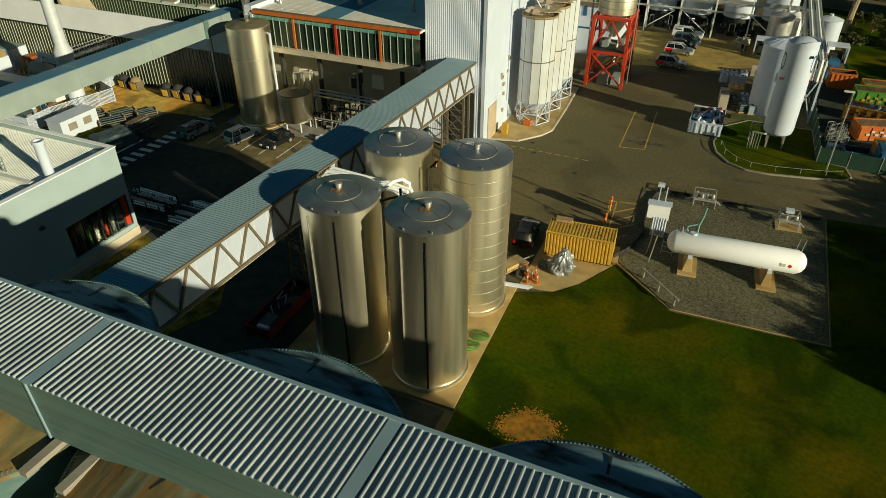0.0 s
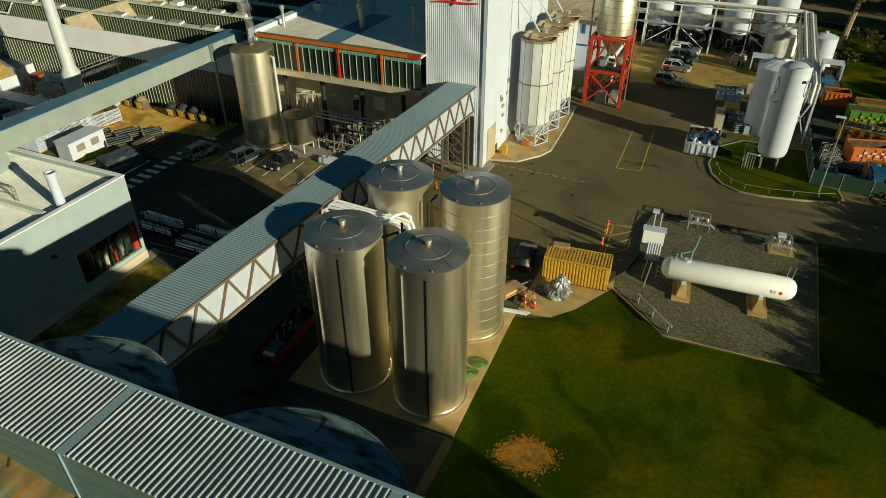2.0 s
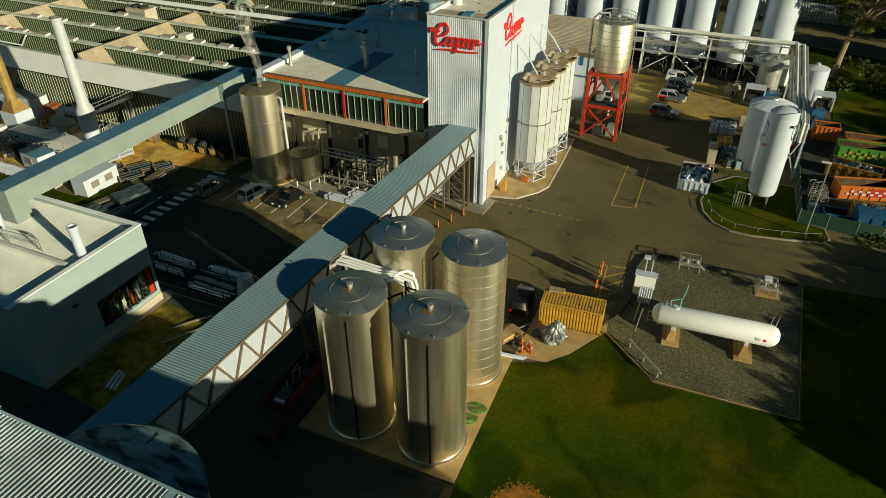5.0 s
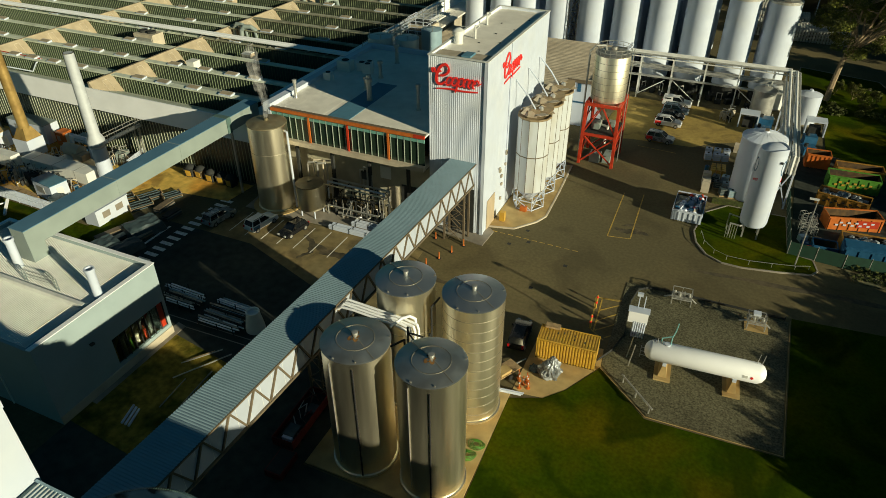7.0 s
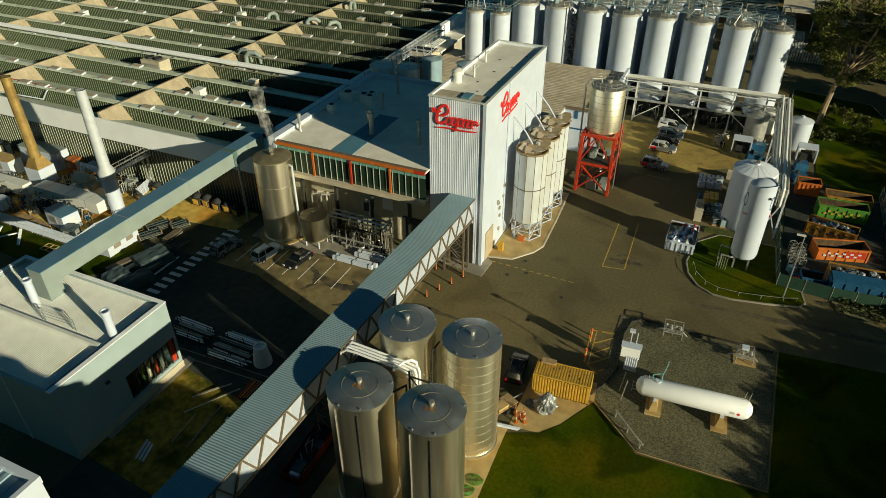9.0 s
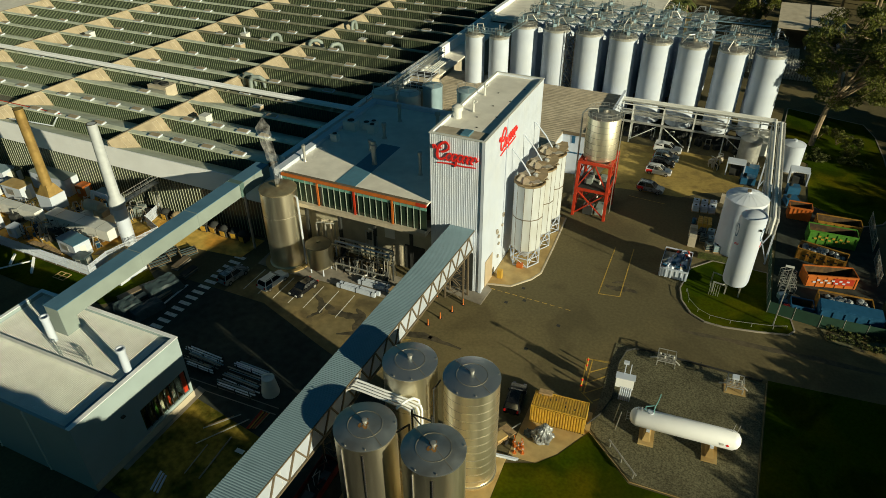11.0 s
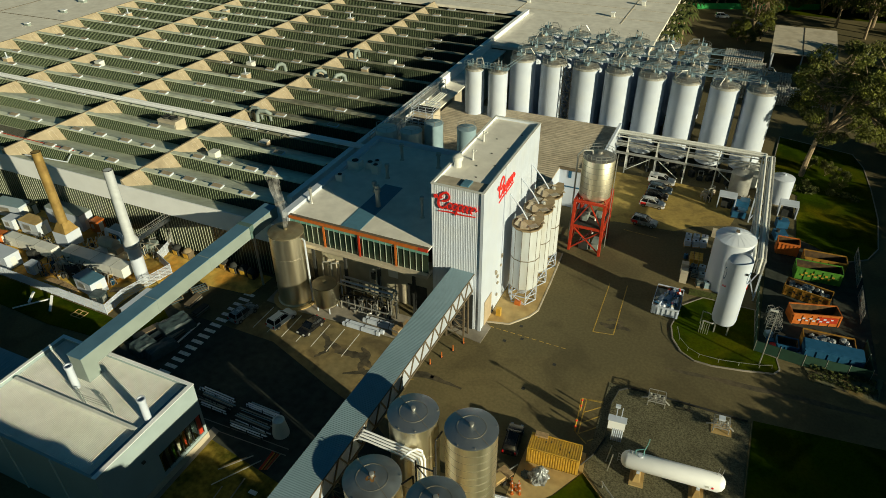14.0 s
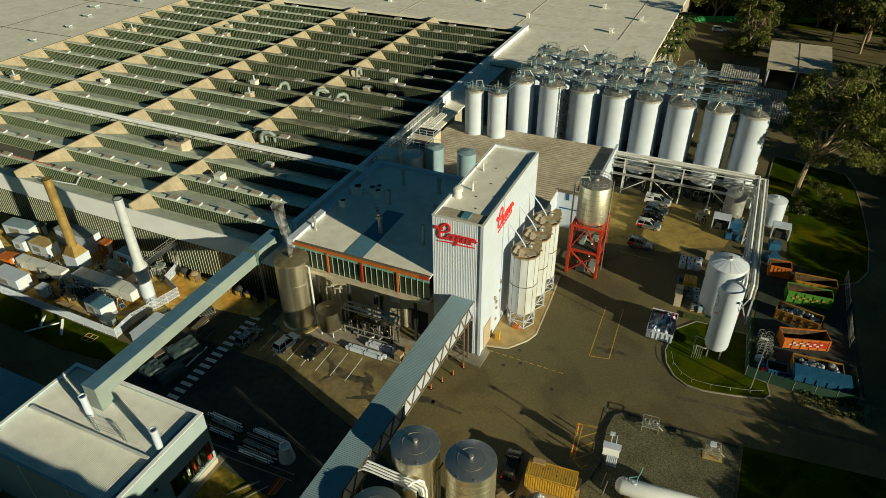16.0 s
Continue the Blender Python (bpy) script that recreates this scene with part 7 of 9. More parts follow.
for i, x in enumerate((-21.6, -19.4, -17.2, -15.2, -13.6)):
    bm = B()
    for y in (-0.3, -2.9):
        beam(bm, (x, y, 0), (x, y, 3.8), 0.1)
    beam(bm, (x, -0.3, 3.8), (x, -2.9, 3.8), 0.1)
    part("frame", bm, M_DARK, p_)
for x, y, z0, z1 in ((-17.6, -0.6, 4.3, 6.4), (-16.9, -0.8, 4.3, 7.0), (-16.4, -0.5, 4.3, 5.8)):
    bm = B()
    pipe(bm, [(x, y, z0), (x, y, z1), (x + 0.6, y, z1), (x + 0.6, y - 0.2, z0)], 0.09, 8)
    part("loop", bm, M_GALVPIPE, p_, smooth=True)
for i, (x0, x1, y, z) in enumerate(((-22.0, -14.0, -3.1, 1.1), (-21.4, -13.4, -3.4, 1.5), (-21.0, -15.0, -2.2, 2.2), (-20.2, -12.8, -1.6, 2.7), (-19.0, -12.6, -3.6, 0.6), (-18.0, -12.4, -2.8, 3.1))):
    bm = B()
    pipe(bm, [(x0, y, 0.1), (x0, y, z), (x1, y, z + 0.05), (x1, y + 0.4, z + 0.05), (x1, y + 0.4, 0.2)], 0.07 + 0.02 * (i % 3), 8)
    part("header_pipe", bm, (M_STEEL, M_GALVPIPE, M_DARK)[i % 3], p_, smooth=True)
part("control_box", boxes((-17.2, -16.4, -0.9, -0.5, 5.2, 6.4)), M_DARK, p_, "dark control box")
rk = random.Random(8)
for i in range(20):
    x, y = rk.uniform(-22.2, -12.6), rk.uniform(-3.4, -0.6)
    z = rk.uniform(0.8, 3.4)
    bm = B()
    pipe(bm, [(x, y, 0.06), (x, y, z), (x + rk.uniform(-0.7, 0.7), y + rk.uniform(-0.4, 0.4), z), (x + rk.uniform(-0.7, 0.7), y - 0.3, rk.uniform(0.3, 1.0))], rk.uniform(0.04, 0.09), 6)
    part("branch_pipe", bm, (M_DARK, M_GALVPIPE, M_DARK, M_BROWN)[i % 4], p_, smooth=True)
for i in range(12):
    x, y = -22.0 + 0.8 * i, -1.4 - 0.8 * (i % 3)
    bm = B()
    lathe(bm, [(0.2, 0.05), (0.2, 1.0 + 0.4 * (i % 3)), (0.08, 1.2 + 0.4 * (i % 3)), (0, 1.2 + 0.4 * (i % 3))], 10, x, y)
    part("filter_housing", bm, (M_DARK, M_STEEL_TOP, M_DARK)[i % 3], p_, smooth=True)
for i, (x, y) in enumerate(((-19.5, -3.2), (-18.2, -2.8), (-16.6, -3.3), (-15.2, -3.0), (-14.2, -2.6), (-20.6, -2.6))):
    pm = thing("process_pump", "small steel process pump on a base", "pump", (x, y, 0.05), 25 * i, group="process pumps")
    part("base", boxes((-0.5, 0.5, -0.3, 0.3, 0, 0.12)), M_CONC, pm)
    bm = B()
    tube(bm, (-0.4, 0, 0.42), (0.3, 0, 0.42), 0.2, 12)
    part("motor", bm, M_GALVPIPE, pm, smooth=True)
    bm = B()
    pipe(bm, [(0.4, 0, 0.4), (0.4, 0, 1.5 + 0.2 * (i % 3)), (0.1, 0.5, 1.7 + 0.2 * (i % 3))], 0.07)
    part("outlet", bm, M_TAN if i % 2 else M_GALVPIPE, pm, smooth=True)
for i, (x0, x1, y, z) in enumerate(((-19.2, -13.0, -6.7, 0.0), (-19.0, -12.6, -6.1, 0.0), (-16.8, -11.8, -4.8, 0.0), (-16.6, -12.0, -4.2, 0.0))):
    s = thing("pipe_stack", "stack of long white pipe lengths on the apron", "pipes", (0, y, 0.05), group="stacked pipes")
    for j in range(6):
        bm = B()
        tube(bm, (x0, 0.22 * (j % 2) - 0.1, z + 0.13 + 0.22 * (j // 2)), (x1, 0.22 * (j % 2) - 0.1, z + 0.13 + 0.22 * (j // 2)), 0.11, 8)
        part("pipe", bm, M_WHITE, s)
    for xx in (x0 + 0.6, (x0 + x1) / 2, x1 - 0.6):
        part("strap", boxes((xx, xx + 0.08, -0.22, 0.26, 0, z + 0.7)), M_DARK, s)
for i, (x, y, h) in enumerate(((-10.6, -5.6, 1.5), (-9.4, -4.4, 1.9), (-10.7, -4.2, 1.0), (-9.2, -5.7, 1.0))):
    s = thing("crate_stack", "stack of pale wooden crates on the apron", "crate", (x, y, 0.05), 8 * i - 10, group="crate stacks")
    n = round(h / 0.5)
    for j in range(n):
        part("crate", boxes((-0.55, 0.55, -0.5, 0.5, j * 0.5, j * 0.5 + 0.4)), M_CONC_TAN if (i + j) % 2 else M_CONC, s)
        part("pallet", boxes((-0.6, 0.6, -0.55, 0.55, j * 0.5 + 0.403, j * 0.5 + 0.497)), M_WOOD, s)

# ---- shaded yard: pipe racks, tarpaulins ----
rk = random.Random(31)
for x0, x1, y, n_, pale in ((-29.6, -23.4, -25.8, 5, 4), (-22.2, -16.4, -25.6, 6, 4), (-29.0, -23.0, -26.8, 6, 0), (-28.3, -23.2, -27.7, 5, 3), (-22.6, -16.6, -26.9, 4, 0), (-22.5, -16.2, -28.0, 6, 1), (-22.4, -16.3, -28.9, 5, 2)):
    s = thing("pipe_rack_pallet", "rack of long pipes and rails stored in the shaded yard", "rack", ((x0 + x1) / 2, y, 0), rk.uniform(-2, 1), group="pipe racks in the yard")
    hl = (x1 - x0) / 2
    for j in range(n_):
        bm = B()
        a, b = -hl + rk.uniform(0, 0.9), hl - rk.uniform(0, 0.9)
        yy, zz = -0.34 + 0.68 * j / max(1, n_ - 1), 0.62 + 0.16 * (j % 2)
        if j % 2:
            box(bm, a, b, yy - 0.07, yy + 0.07, zz - 0.06, zz + 0.06)
        else:
            tube(bm, (a, yy, zz), (b, yy + rk.uniform(-0.08, 0.08), zz), 0.08, 7)
        part("pipe", bm, M_FASCIA if j < pale else (M_STEEL_TOP, M_DARK, M_GALV_BLUE)[j % 3], s)
    for xx in (-hl + 0.7, rk.uniform(-0.4, 0.4), hl - 0.7):
        bm = B()
        beam(bm, (xx, -0.48, 0.46), (xx, 0.48, 0.46), 0.1)
        for yy in (-0.46, 0.46):
            beam(bm, (xx, yy, 0), (xx, yy, 1.0 + rk.uniform(0, 0.35)), 0.08)
        part("frame", bm, M_DARK, s)
bm = B()
lathe(bm, [(1.05, 0), (1.05, 0.4), (0.75, 2.2), (0.75, 2.5), (0.6, 2.5), (0.6, 2.2), (0, 2.2)], 24)
solid("cone_tank", bm, M_GALV, "grey tapered tank standing at the rack's end", "tank", (-15.55, -27.35, 0), smooth=True)


def draped(name, label, x, y, w, d, h, turn, mat):
    bm = B()
    n = 14
    grid = {}
    for i in range(n + 1):
        for j in range(n + 1):
            u, v = (i / n - 0.5) * 2, (j / n - 0.5) * 2
            edge = max(abs(u), abs(v))
            z = h if edge < 0.8 else h * max(0.0, 1 - ((edge - 0.8) / 0.2) ** 1.5)
            z += 0.22 * noise.noise(Vector((u * 2.5 + x, v * 2.5 + y, 0))) * (edge < 0.95)
            grid[i, j] = bm.verts.new((u * w / 2 * (1 + 0.05 * noise.noise(Vector((u * 4, v * 4, x)))), v * d / 2, max(0.0, z)))
    for i in range(n):
        for j in range(n):
            bm.faces.new((grid[i, j], grid[i + 1, j], grid[i + 1, j + 1], grid[i, j + 1]))
    return solid(name, bm, mat, label, "covered stack", (x, y, 0.0), turn, group="covered stacks", smooth=True)


draped("covered_pallet", "stack of goods under a blue-grey tarpaulin", -41.5, -17.4, 5.0, 3.6, 1.5, 70, M_TARP)
draped("covered_pallet", "long stack under a blue-grey tarpaulin", -42.6, -22.6, 3.2, 3.2, 1.3, 75, M_TARP)
draped("covered_pallet", "long stack under a blue-grey tarpaulin", -39.9, -22.0, 4.6, 2.2, 1.2, 75, M_TARP)
for i, (x, y, L_) in enumerate(((-44.6, -20.0, 4.0), (-42.6, -19.9, 3.6), (-40.4, -18.6, 3.2), (-40.8, -12.9, 2.6), (-43.4, -11.6, 3.0))):
    s = thing("timber_pallets", "low stack of timber and panels on the ground", "stack", (x, y, 0), 72 + 5 * i, group="yard stacks")
    for j in range(4):
        part("panel", boxes((-L_ / 2, L_ / 2, -0.6 + 0.04 * j, 0.6 - 0.03 * j, 0.18 * j, 0.18 * j + 0.14)), (M_TARP, M_CONC, M_DARK, M_BROWN)[(i + j) % 4], s)
for x, y, wd, d in ((-47.2, -10.4, 3.4, 1.6), (-50.6, -12.6, 3.6, 2.0), (-44.5, -8.9, 2.6, 1.4), (-46.6, -12.8, 3.2, 1.6)):
    s = thing("timber_pile", "orange-brown timber frame stack on the concrete", "frame", (x, y, 0.05), 62, group="timber frames")
    for j in range(3):
        for o in (-d / 2, 0, d / 2 - 0.12):
            part("board", boxes((-wd / 2, wd / 2, o, o + 0.12, 0.26 * j, 0.26 * j + 0.12)), M_TARP if j != 1 else M_BROWN, s)
        for o in (-wd / 2, wd / 2 - 0.12):
            part("crosspiece", boxes((o, o + 0.12, -d / 2, d / 2, 0.26 * j + 0.125, 0.26 * j + 0.25)), M_WOOD, s)
tk = thing("skip_truck_body", "dark red open truck body standing in the shade", "truck", (-3.1, -36.4, 0), 92)
part("floor", boxes((-3.4, 3.2, -1.0, 1.0, 0.8, 0.95)), M_DARK, tk)
for y in (-1.05, 0.97):
    part("side_panel", boxes((-3.4, 3.2, y, y + 0.08, 0.6, 1.6)), M_RED_DARK, tk)
for x in (-3.4, 3.12):
    part("end_panel", boxes((x, x + 0.08, -0.97, 0.97, 0.6, 1.6)), M_RED_DARK, tk)
for x in (-2.4, -1.4, 2.2):
    for s in (-1, 1):
        bm = B()
        tube(bm, (x, s * 0.75, 0.42), (x, s * 1.0, 0.42), 0.42, 14)
        part("wheel", bm, M_BLACK, tk)
for i in range(6):
    bm = B()
    beam(bm, (-2 + 0.7 * i, -0.7 + 0.2 * i, 1.0), (-0.6 + 0.6 * i, 0.6 - 0.1 * i, 1.5), 0.1)
    part("steel_offcut", bm, M_GALVPIPE if i % 3 == 0 else M_DARK, tk)
for b_ in ((-2.6, -1.2, -0.6, 0.5, 0.953, 1.35), (0.6, 1.6, -0.75, 0.1, 0.953, 1.25)):
    part("wrapped_load", boxes(b_), M_TARP, tk, "grey bundle lying in the body")
rk = random.Random(4)
for i in range(16):
    bm = B()
    x, y = rk.uniform(-1.2, 2.8), rk.uniform(-0.7, 0.7)
    a = rk.uniform(0, 3.1)
    beam(bm, (x, y, 1.0 + 0.05 * i), (x + 1.1 * math.cos(a), max(-0.9, min(0.9, y + 0.8 * math.sin(a))), 1.05 + 0.05 * i), 0.06)
    part("steel_offcut", bm, (M_DARK, M_BROWN, M_RED_DARK, M_GALVPIPE)[i % 4], tk)
part("white_crate", boxes((-3.0, -2.7, -0.7, 0.3, 0.953, 1.45)), M_WHITE, tk, "white crate in the body")
tk2 = thing("tool_trailer", "small dark red trailer behind the truck body", "trailer", (-2.0, -41.4, 0), 92)
part("box", boxes((-1.3, 1.3, -0.8, 0.8, 0.4, 1.1)), M_RED_DARK, tk2)
part("tray", boxes((-1.2, 1.2, -0.7, 0.7, 1.103, 1.15)), M_DARK, tk2)
for i in range(3):
    bm = B()
    tube(bm, (-19.2 + 0.42 * i, -41.2 - 0.1 * i, 0.12), (-18.4 + 0.42 * i, -43.4, 0.3), 0.12, 8)
    solid("pipe_length", bm, M_WHITE, "white pipe length lying in the shaded yard", "pipe", group="loose pipes")
for p, q, w_, m_ in (((-19.1, -34.9), (-16.4, -31.7), 0.09, M_GALVPIPE), ((-18.9, -34.4), (-17.0, -32.2), 0.07, M_WOOD), ((-18.4, -36.9), (-15.1, -31.9), 0.1, M_GALVPIPE), ((-16.8, -40.4), (-17.0, -36.6), 0.09, M_CONC), ((-15.0, -40.3), (-15.3, -34.7), 0.12, M_CONC)):
    bm = B()
    beam(bm, (*p, 0.12), (*q, 0.3), w_)
    solid("steel_section", bm, m_, "long thin section lying on the rough ground", "steel", group="loose steel")
for i in range(7):
    bm = B()
    x = -14.7 + 0.15 * i
    beam(bm, (x, -33.0 + 0.07 * i, 0.09), (x - 0.1 + 0.03 * i, -30.1 - 0.05 * (i % 3), 0.09), 0.09)
    solid("painted_tube", bm, (M_RED, M_RED, M_YELLOW, M_RED_DARK, M_OCHRE, M_RED, M_WOOD)[i], "painted steel tube in a low stack", "tube", group="painted tubes")
solid("cover_plate", boxes((-13.9, -12.9, -36.0, -35.5, 0.05, 0.12)), M_GALV, "grey steel plate lying on the ground", "plate")
for y, x0, x1 in ((-29.4, -26.0, -13.2), (-30.3, -23.0, -13.0)):
    strip("edging", (x0, y), (x1, y + 0.35), 0.12, M_CONC, "thin pale concrete edging in the yard", 0.035)
setting("plinth_path", flat([(-23.25, -42.5), (-22.6, -42.5), (-22.8, -30.2), (-24.0, -30.0), (-24.0, -31.35), (-23.25, -31.35)], 0.0, 0.06), M_CONC, "narrow concrete path along the plant block", "path")
setting("yard_grass", flat([(-23.2, -45), (-23.2, -31.6), (-11, -33.6), (-8.5, -38), (-12, -46)], 0.0, 0.05), M_EARTH, "rough earth and grass strip beside the plant block", "ground")

# ---- boiler yard ----
def stack(x, y, mat, label, prof):
    s = thing("flue_stack", label, "chimney", (x, y, 0.06))
    bm = B()
    lathe(bm, prof, 28)
    part("shaft", bm, mat, s, smooth=True)
    bm = B()
    r, z = prof[-1]
    lathe(bm, [(r + 0.02, z - 0.05), (r + 0.05, z), (r - 0.1, z), (r - 0.1, z - 1.0), (0, z - 1.0)], 28)
    part("rim", bm, M_RUST, s)
    return s


s1 = stack(-55.2, -10.2, M_FLUE, "tall silver flue stack on a white base", [(1.0, 0.0), (1.0, 6.6), (1.22, 6.9), (1.22, 7.6), (0.82, 8.5), (0.7, 20.1)])
bm = B()
lathe(bm, [(1.04, 0.0), (1.04, 6.4)], 28)
part("base_sleeve", bm, M_WHITE, s1, smooth=True)
s2 = stack(-73.4, -8.3, M_BUFF, "tall buff-painted flue stack over a white plenum", [(0.8, 5.2), (0.72, 18.6)])
part("plenum", boxes((-1.7, 1.5, -1.4, 1.5, 1.0, 3.8)), M_WHITE, s2)
bm = B()
wedge(bm, rect(-1.5, 1.4, -1.3, 1.4), 3.8, 5.5, rect(-0.7, 0.7, -0.7, 0.7))
part("hood", bm, M_BUFF, s2)
bm = B()
for x in (-1.5, 1.3):
    for y in (-1.2, 1.3):
        beam(bm, (x, y, 0), (x, y, 1.0), 0.25)
part("stand", bm, M_GALVPIPE, s2)
s = thing("flue_duct", "long grey flue duct running between the stacks", "duct", (0, 0, 0.06))
part("casing", boxes((-70.6, -57.0, -12.2, -9.8, 0.8, 2.6)), M_GALV, s)
for x in (-68.5, -64, -59.5):
    part("flange", boxes((x, x + 0.08, -12.23, -9.77, 0.76, 2.63)), M_GALVPIPE, s)
    part("foot", boxes((x + 0.2, x + 0.5, -11.9, -10.1, 0, 0.8)), M_GALVPIPE, s)
s = thing("flue_duct", "long grey flue duct beyond the buff stack", "duct", (0, 0, 0.06))
part("casing", boxes((-83.8, -72.4, -12.7, -11.1, 0.6, 2.5)), M_GALV, s)
part("hood", boxes((-83.7, -82.6, -13.0, -12.703, 0.8, 1.6)), M_GALVPIPE, s)
for x in (-81, -76.5):
    part("flange", boxes((x, x + 0.08, -12.73, -11.07, 0.56, 2.53)), M_GALVPIPE, s)
    part("foot", boxes((x + 0.2, x + 0.5, -12.4, -11.4, 0, 0.6)), M_GALVPIPE, s)


def cabin(x, y, w, d, h, turn, mat, label, roof=None):
    c = thing("plant_cabin", label, "cabin", (x, y, 0.06), turn, group="plant cabins")
    part("body", boxes((-w / 2, w / 2, -d / 2, d / 2, 0.1, h)), mat, c)
    part("roof", boxes((-w / 2 - 0.06, w / 2 + 0.06, -d / 2 - 0.06, d / 2 + 0.06, h + 0.003, h + 0.1)), roof or mat, c)
    part("skid", boxes((-w / 2 + 0.1, w / 2 - 0.1, -d / 2 + 0.1, d / 2 - 0.1, 0, 0.098)), M_DARK, c)
    part("door", boxes((w / 2 + 0.003, w / 2 + 0.05, -0.45, 0.45, 0.15, min(h - 0.2, 2.1))), M_GALV, c)
    part("louvre", boxes((-w * 0.3, w * 0.1, -d / 2 - 0.05, -d / 2 - 0.003, h * 0.4, h * 0.8)), M_GALVPIPE, c)
    return c


cabin(-80.1, -2.5, 8.8, 2.7, 3.3, 0, M_WHITE, "large white plant cabin with an olive roof against the factory wall", M_GALV_GREEN)
cabin(-83.6, -7.2, 4.6, 2.4, 2.7, 0, M_WHITE, "white plant cabin with a tan roof and an orange panel", M_CONC_TAN)
cabin(-88.6, -7.8, 2.4, 2.0, 2.2, 4, M_WHITE, "small white plant cabin beside the duct")
cabin(-93.0, -4.4, 6.4, 2.6, 2.6, 6, M_WHITE, "white plant cabin with a blue-grey roof by the factory wall", M_GALV_BLUE)
cabin(-80.5, -16.2, 6.4, 2.6, 2.6, -2, M_WHITE, "long white cabin inside the fence")
cabin(-73.2, -16.0, 1.8, 1.6, 1.8, 0, M_WHITE, "small white cabinet inside the fence")
cabin(-60.4, -15.6, 4.4, 2.6, 2.6, -8, M_WHITE, "white cabin with a blue-grey roof inside the fence", M_SLATE)
cabin(-86.6, -12.4, 2.8, 2.2, 2.0, 10, M_ORANGE, "orange steel machine cabinet in the yard")
cabin(-83.6, -11.6, 1.6, 1.4, 2.2, 0, M_WHITE, "small white cabinet by the orange machine")
cabin(-57.2, -17.2, 2.0, 1.6, 1.4, 12, M_TARP, "dark covered crate by the fence corner")
cabin(-73.6, -2.2, 1.8, 1.8, 2.2, 0, M_ORANGE, "orange cabinet by the factory wall")
cabin(-93.5, -11.4, 4.6, 3.0, 2.6, 0, M_WHITE, "white plant cabin at the yard's edge")
cabin(-90.6, -2.8, 3.0, 1.6, 2.2, 0, M_RUST, "rust-red shed by the factory wall")
cn = thing("pump_canopy", "open canopy with a blue sheet roof over pumps", "canopy", (-65.6, -4.2, 0.06), -4)
bm = B()
wedge(bm, rect(-2.2, 2.2, -1.2, 1.2), 3.2, 3.3)
for v in bm.verts:
    v.co.z += 0.12 * v.co.y
part("roof", bm, M_SLATE, cn, "blue sheet roof")
for x in (-2.0, 2.0):
    for y in (-1.0, 1.0):
        part("post", boxes((x - 0.06, x + 0.06, y - 0.06, y + 0.06, 0, 3.05)), M_GALVPIPE, cn)
for x in (-1.2, 0.2, 1.4):
    bm = B()
    lathe(bm, [(0.35, 0), (0.35, 1.2), (0.2, 1.5), (0, 1.5)], 12, x, 0.2)
    part("pump", bm, M_BLUE, cn, smooth=True)
for i, (x, y) in enumerate(((-70.4, -6.6), (-70.0, -4.6), (-69.0, -6.0), (-68.6, -3.6), (-71.6, -13.6), (-70.2, -14.2), (-68.8, -13.4), (-72.6, -12.9), (-66.6, -13.1), (-61.4, -13.4), (-58.6, -13.2), (-59.4, -6.4), (-57.8, -4.4), (-60.4, -4.8))):
    m = thing("valve_cluster", "cluster of steel valves and thin pipes in the boiler yard", "valves", (x, y, 0.06), 47 * i, group="yard valves")
    for k in range(4):
        bm = B()
        a = 1.6 * k
        hz = 1.0 + 0.35 * ((i + k) % 4)
        pipe(bm, [(0.5 * math.cos(a), 0.5 * math.sin(a), 0), (0.5 * math.cos(a), 0.5 * math.sin(a), hz), (0.5 * math.cos(a + 1.3), 0.5 * math.sin(a + 1.3), hz), (0.9 * math.cos(a + 1.3), 0.9 * math.sin(a + 1.3), 0.3)], 0.06, 6)
        part("pipe", bm, (M_GALVPIPE, M_DARK, M_CREAM, M_GALVPIPE)[(i + k) % 4], m)
    part("actuator", boxes((-0.25, 0.25, -0.2, 0.2, 0, 0.7 + 0.3 * (i % 3))), (M_DARK, M_BLUE, M_CREAM)[i % 3], m)
rk = random.Random(77)
for i, (x, y) in enumerate(((-71.8, -10.4), (-70.2, -9.2), (-69.4, -11.6), (-67.8, -9.0), (-67.2, -12.9), (-65.4, -13.0), (-63.2, -13.2), (-70.6, -15.4), (-67.4, -15.2), (-63.6, -14.8), (-76.8, -10.2), (-78.6, -9.4))):
    m = thing("pipe_manifold", "dark manifold of bent pipes and small valves in the boiler yard", "pipes", (x, y, 0.06), 31 * i, group="yard manifolds")
    for k in range(7):
        bm = B()
        p = Vector((rk.uniform(-0.9, 0.9), rk.uniform(-0.7, 0.7), 0))
        pts = [tuple(p)]
        for q in range(4):
            p = p + (Vector((0, 0, rk.uniform(0.5, 1.1))) if q % 2 == 0 else Vector((rk.uniform(-1.0, 1.0), rk.uniform(-0.8, 0.8), 0.02)))
            pts.append((p.x, p.y, max(0.1, p.z)))
        pipe(bm, pts, rk.choice((0.05, 0.07, 0.1)), 6)
        part("pipe", bm, rk.choice((M_DARK, M_DARK, M_BROWN, M_GALVPIPE, M_CREAM)), m)
    for k in range(2):
        a, b = rk.uniform(-0.7, 0.7), rk.uniform(-0.5, 0.5)
        part("valve_box", boxes((a, a + 0.35, b, b + 0.3, 0, rk.uniform(0.6, 1.3))), rk.choice((M_DARK, M_BLUE, M_CREAM)), m)
m = thing("boiler_fan", "cream boiler fan unit on a steel frame with a white pipe", "machine", (-64.0, -7.6, 0.06))
part("plinth", boxes((-2.6, 2.2, -1.4, 1.4, 0, 2.0)), M_GALV, m)
bm = B()
tube(bm, (-2.0, 0, 3.0), (1.2, 0, 3.0), 0.95, 20)
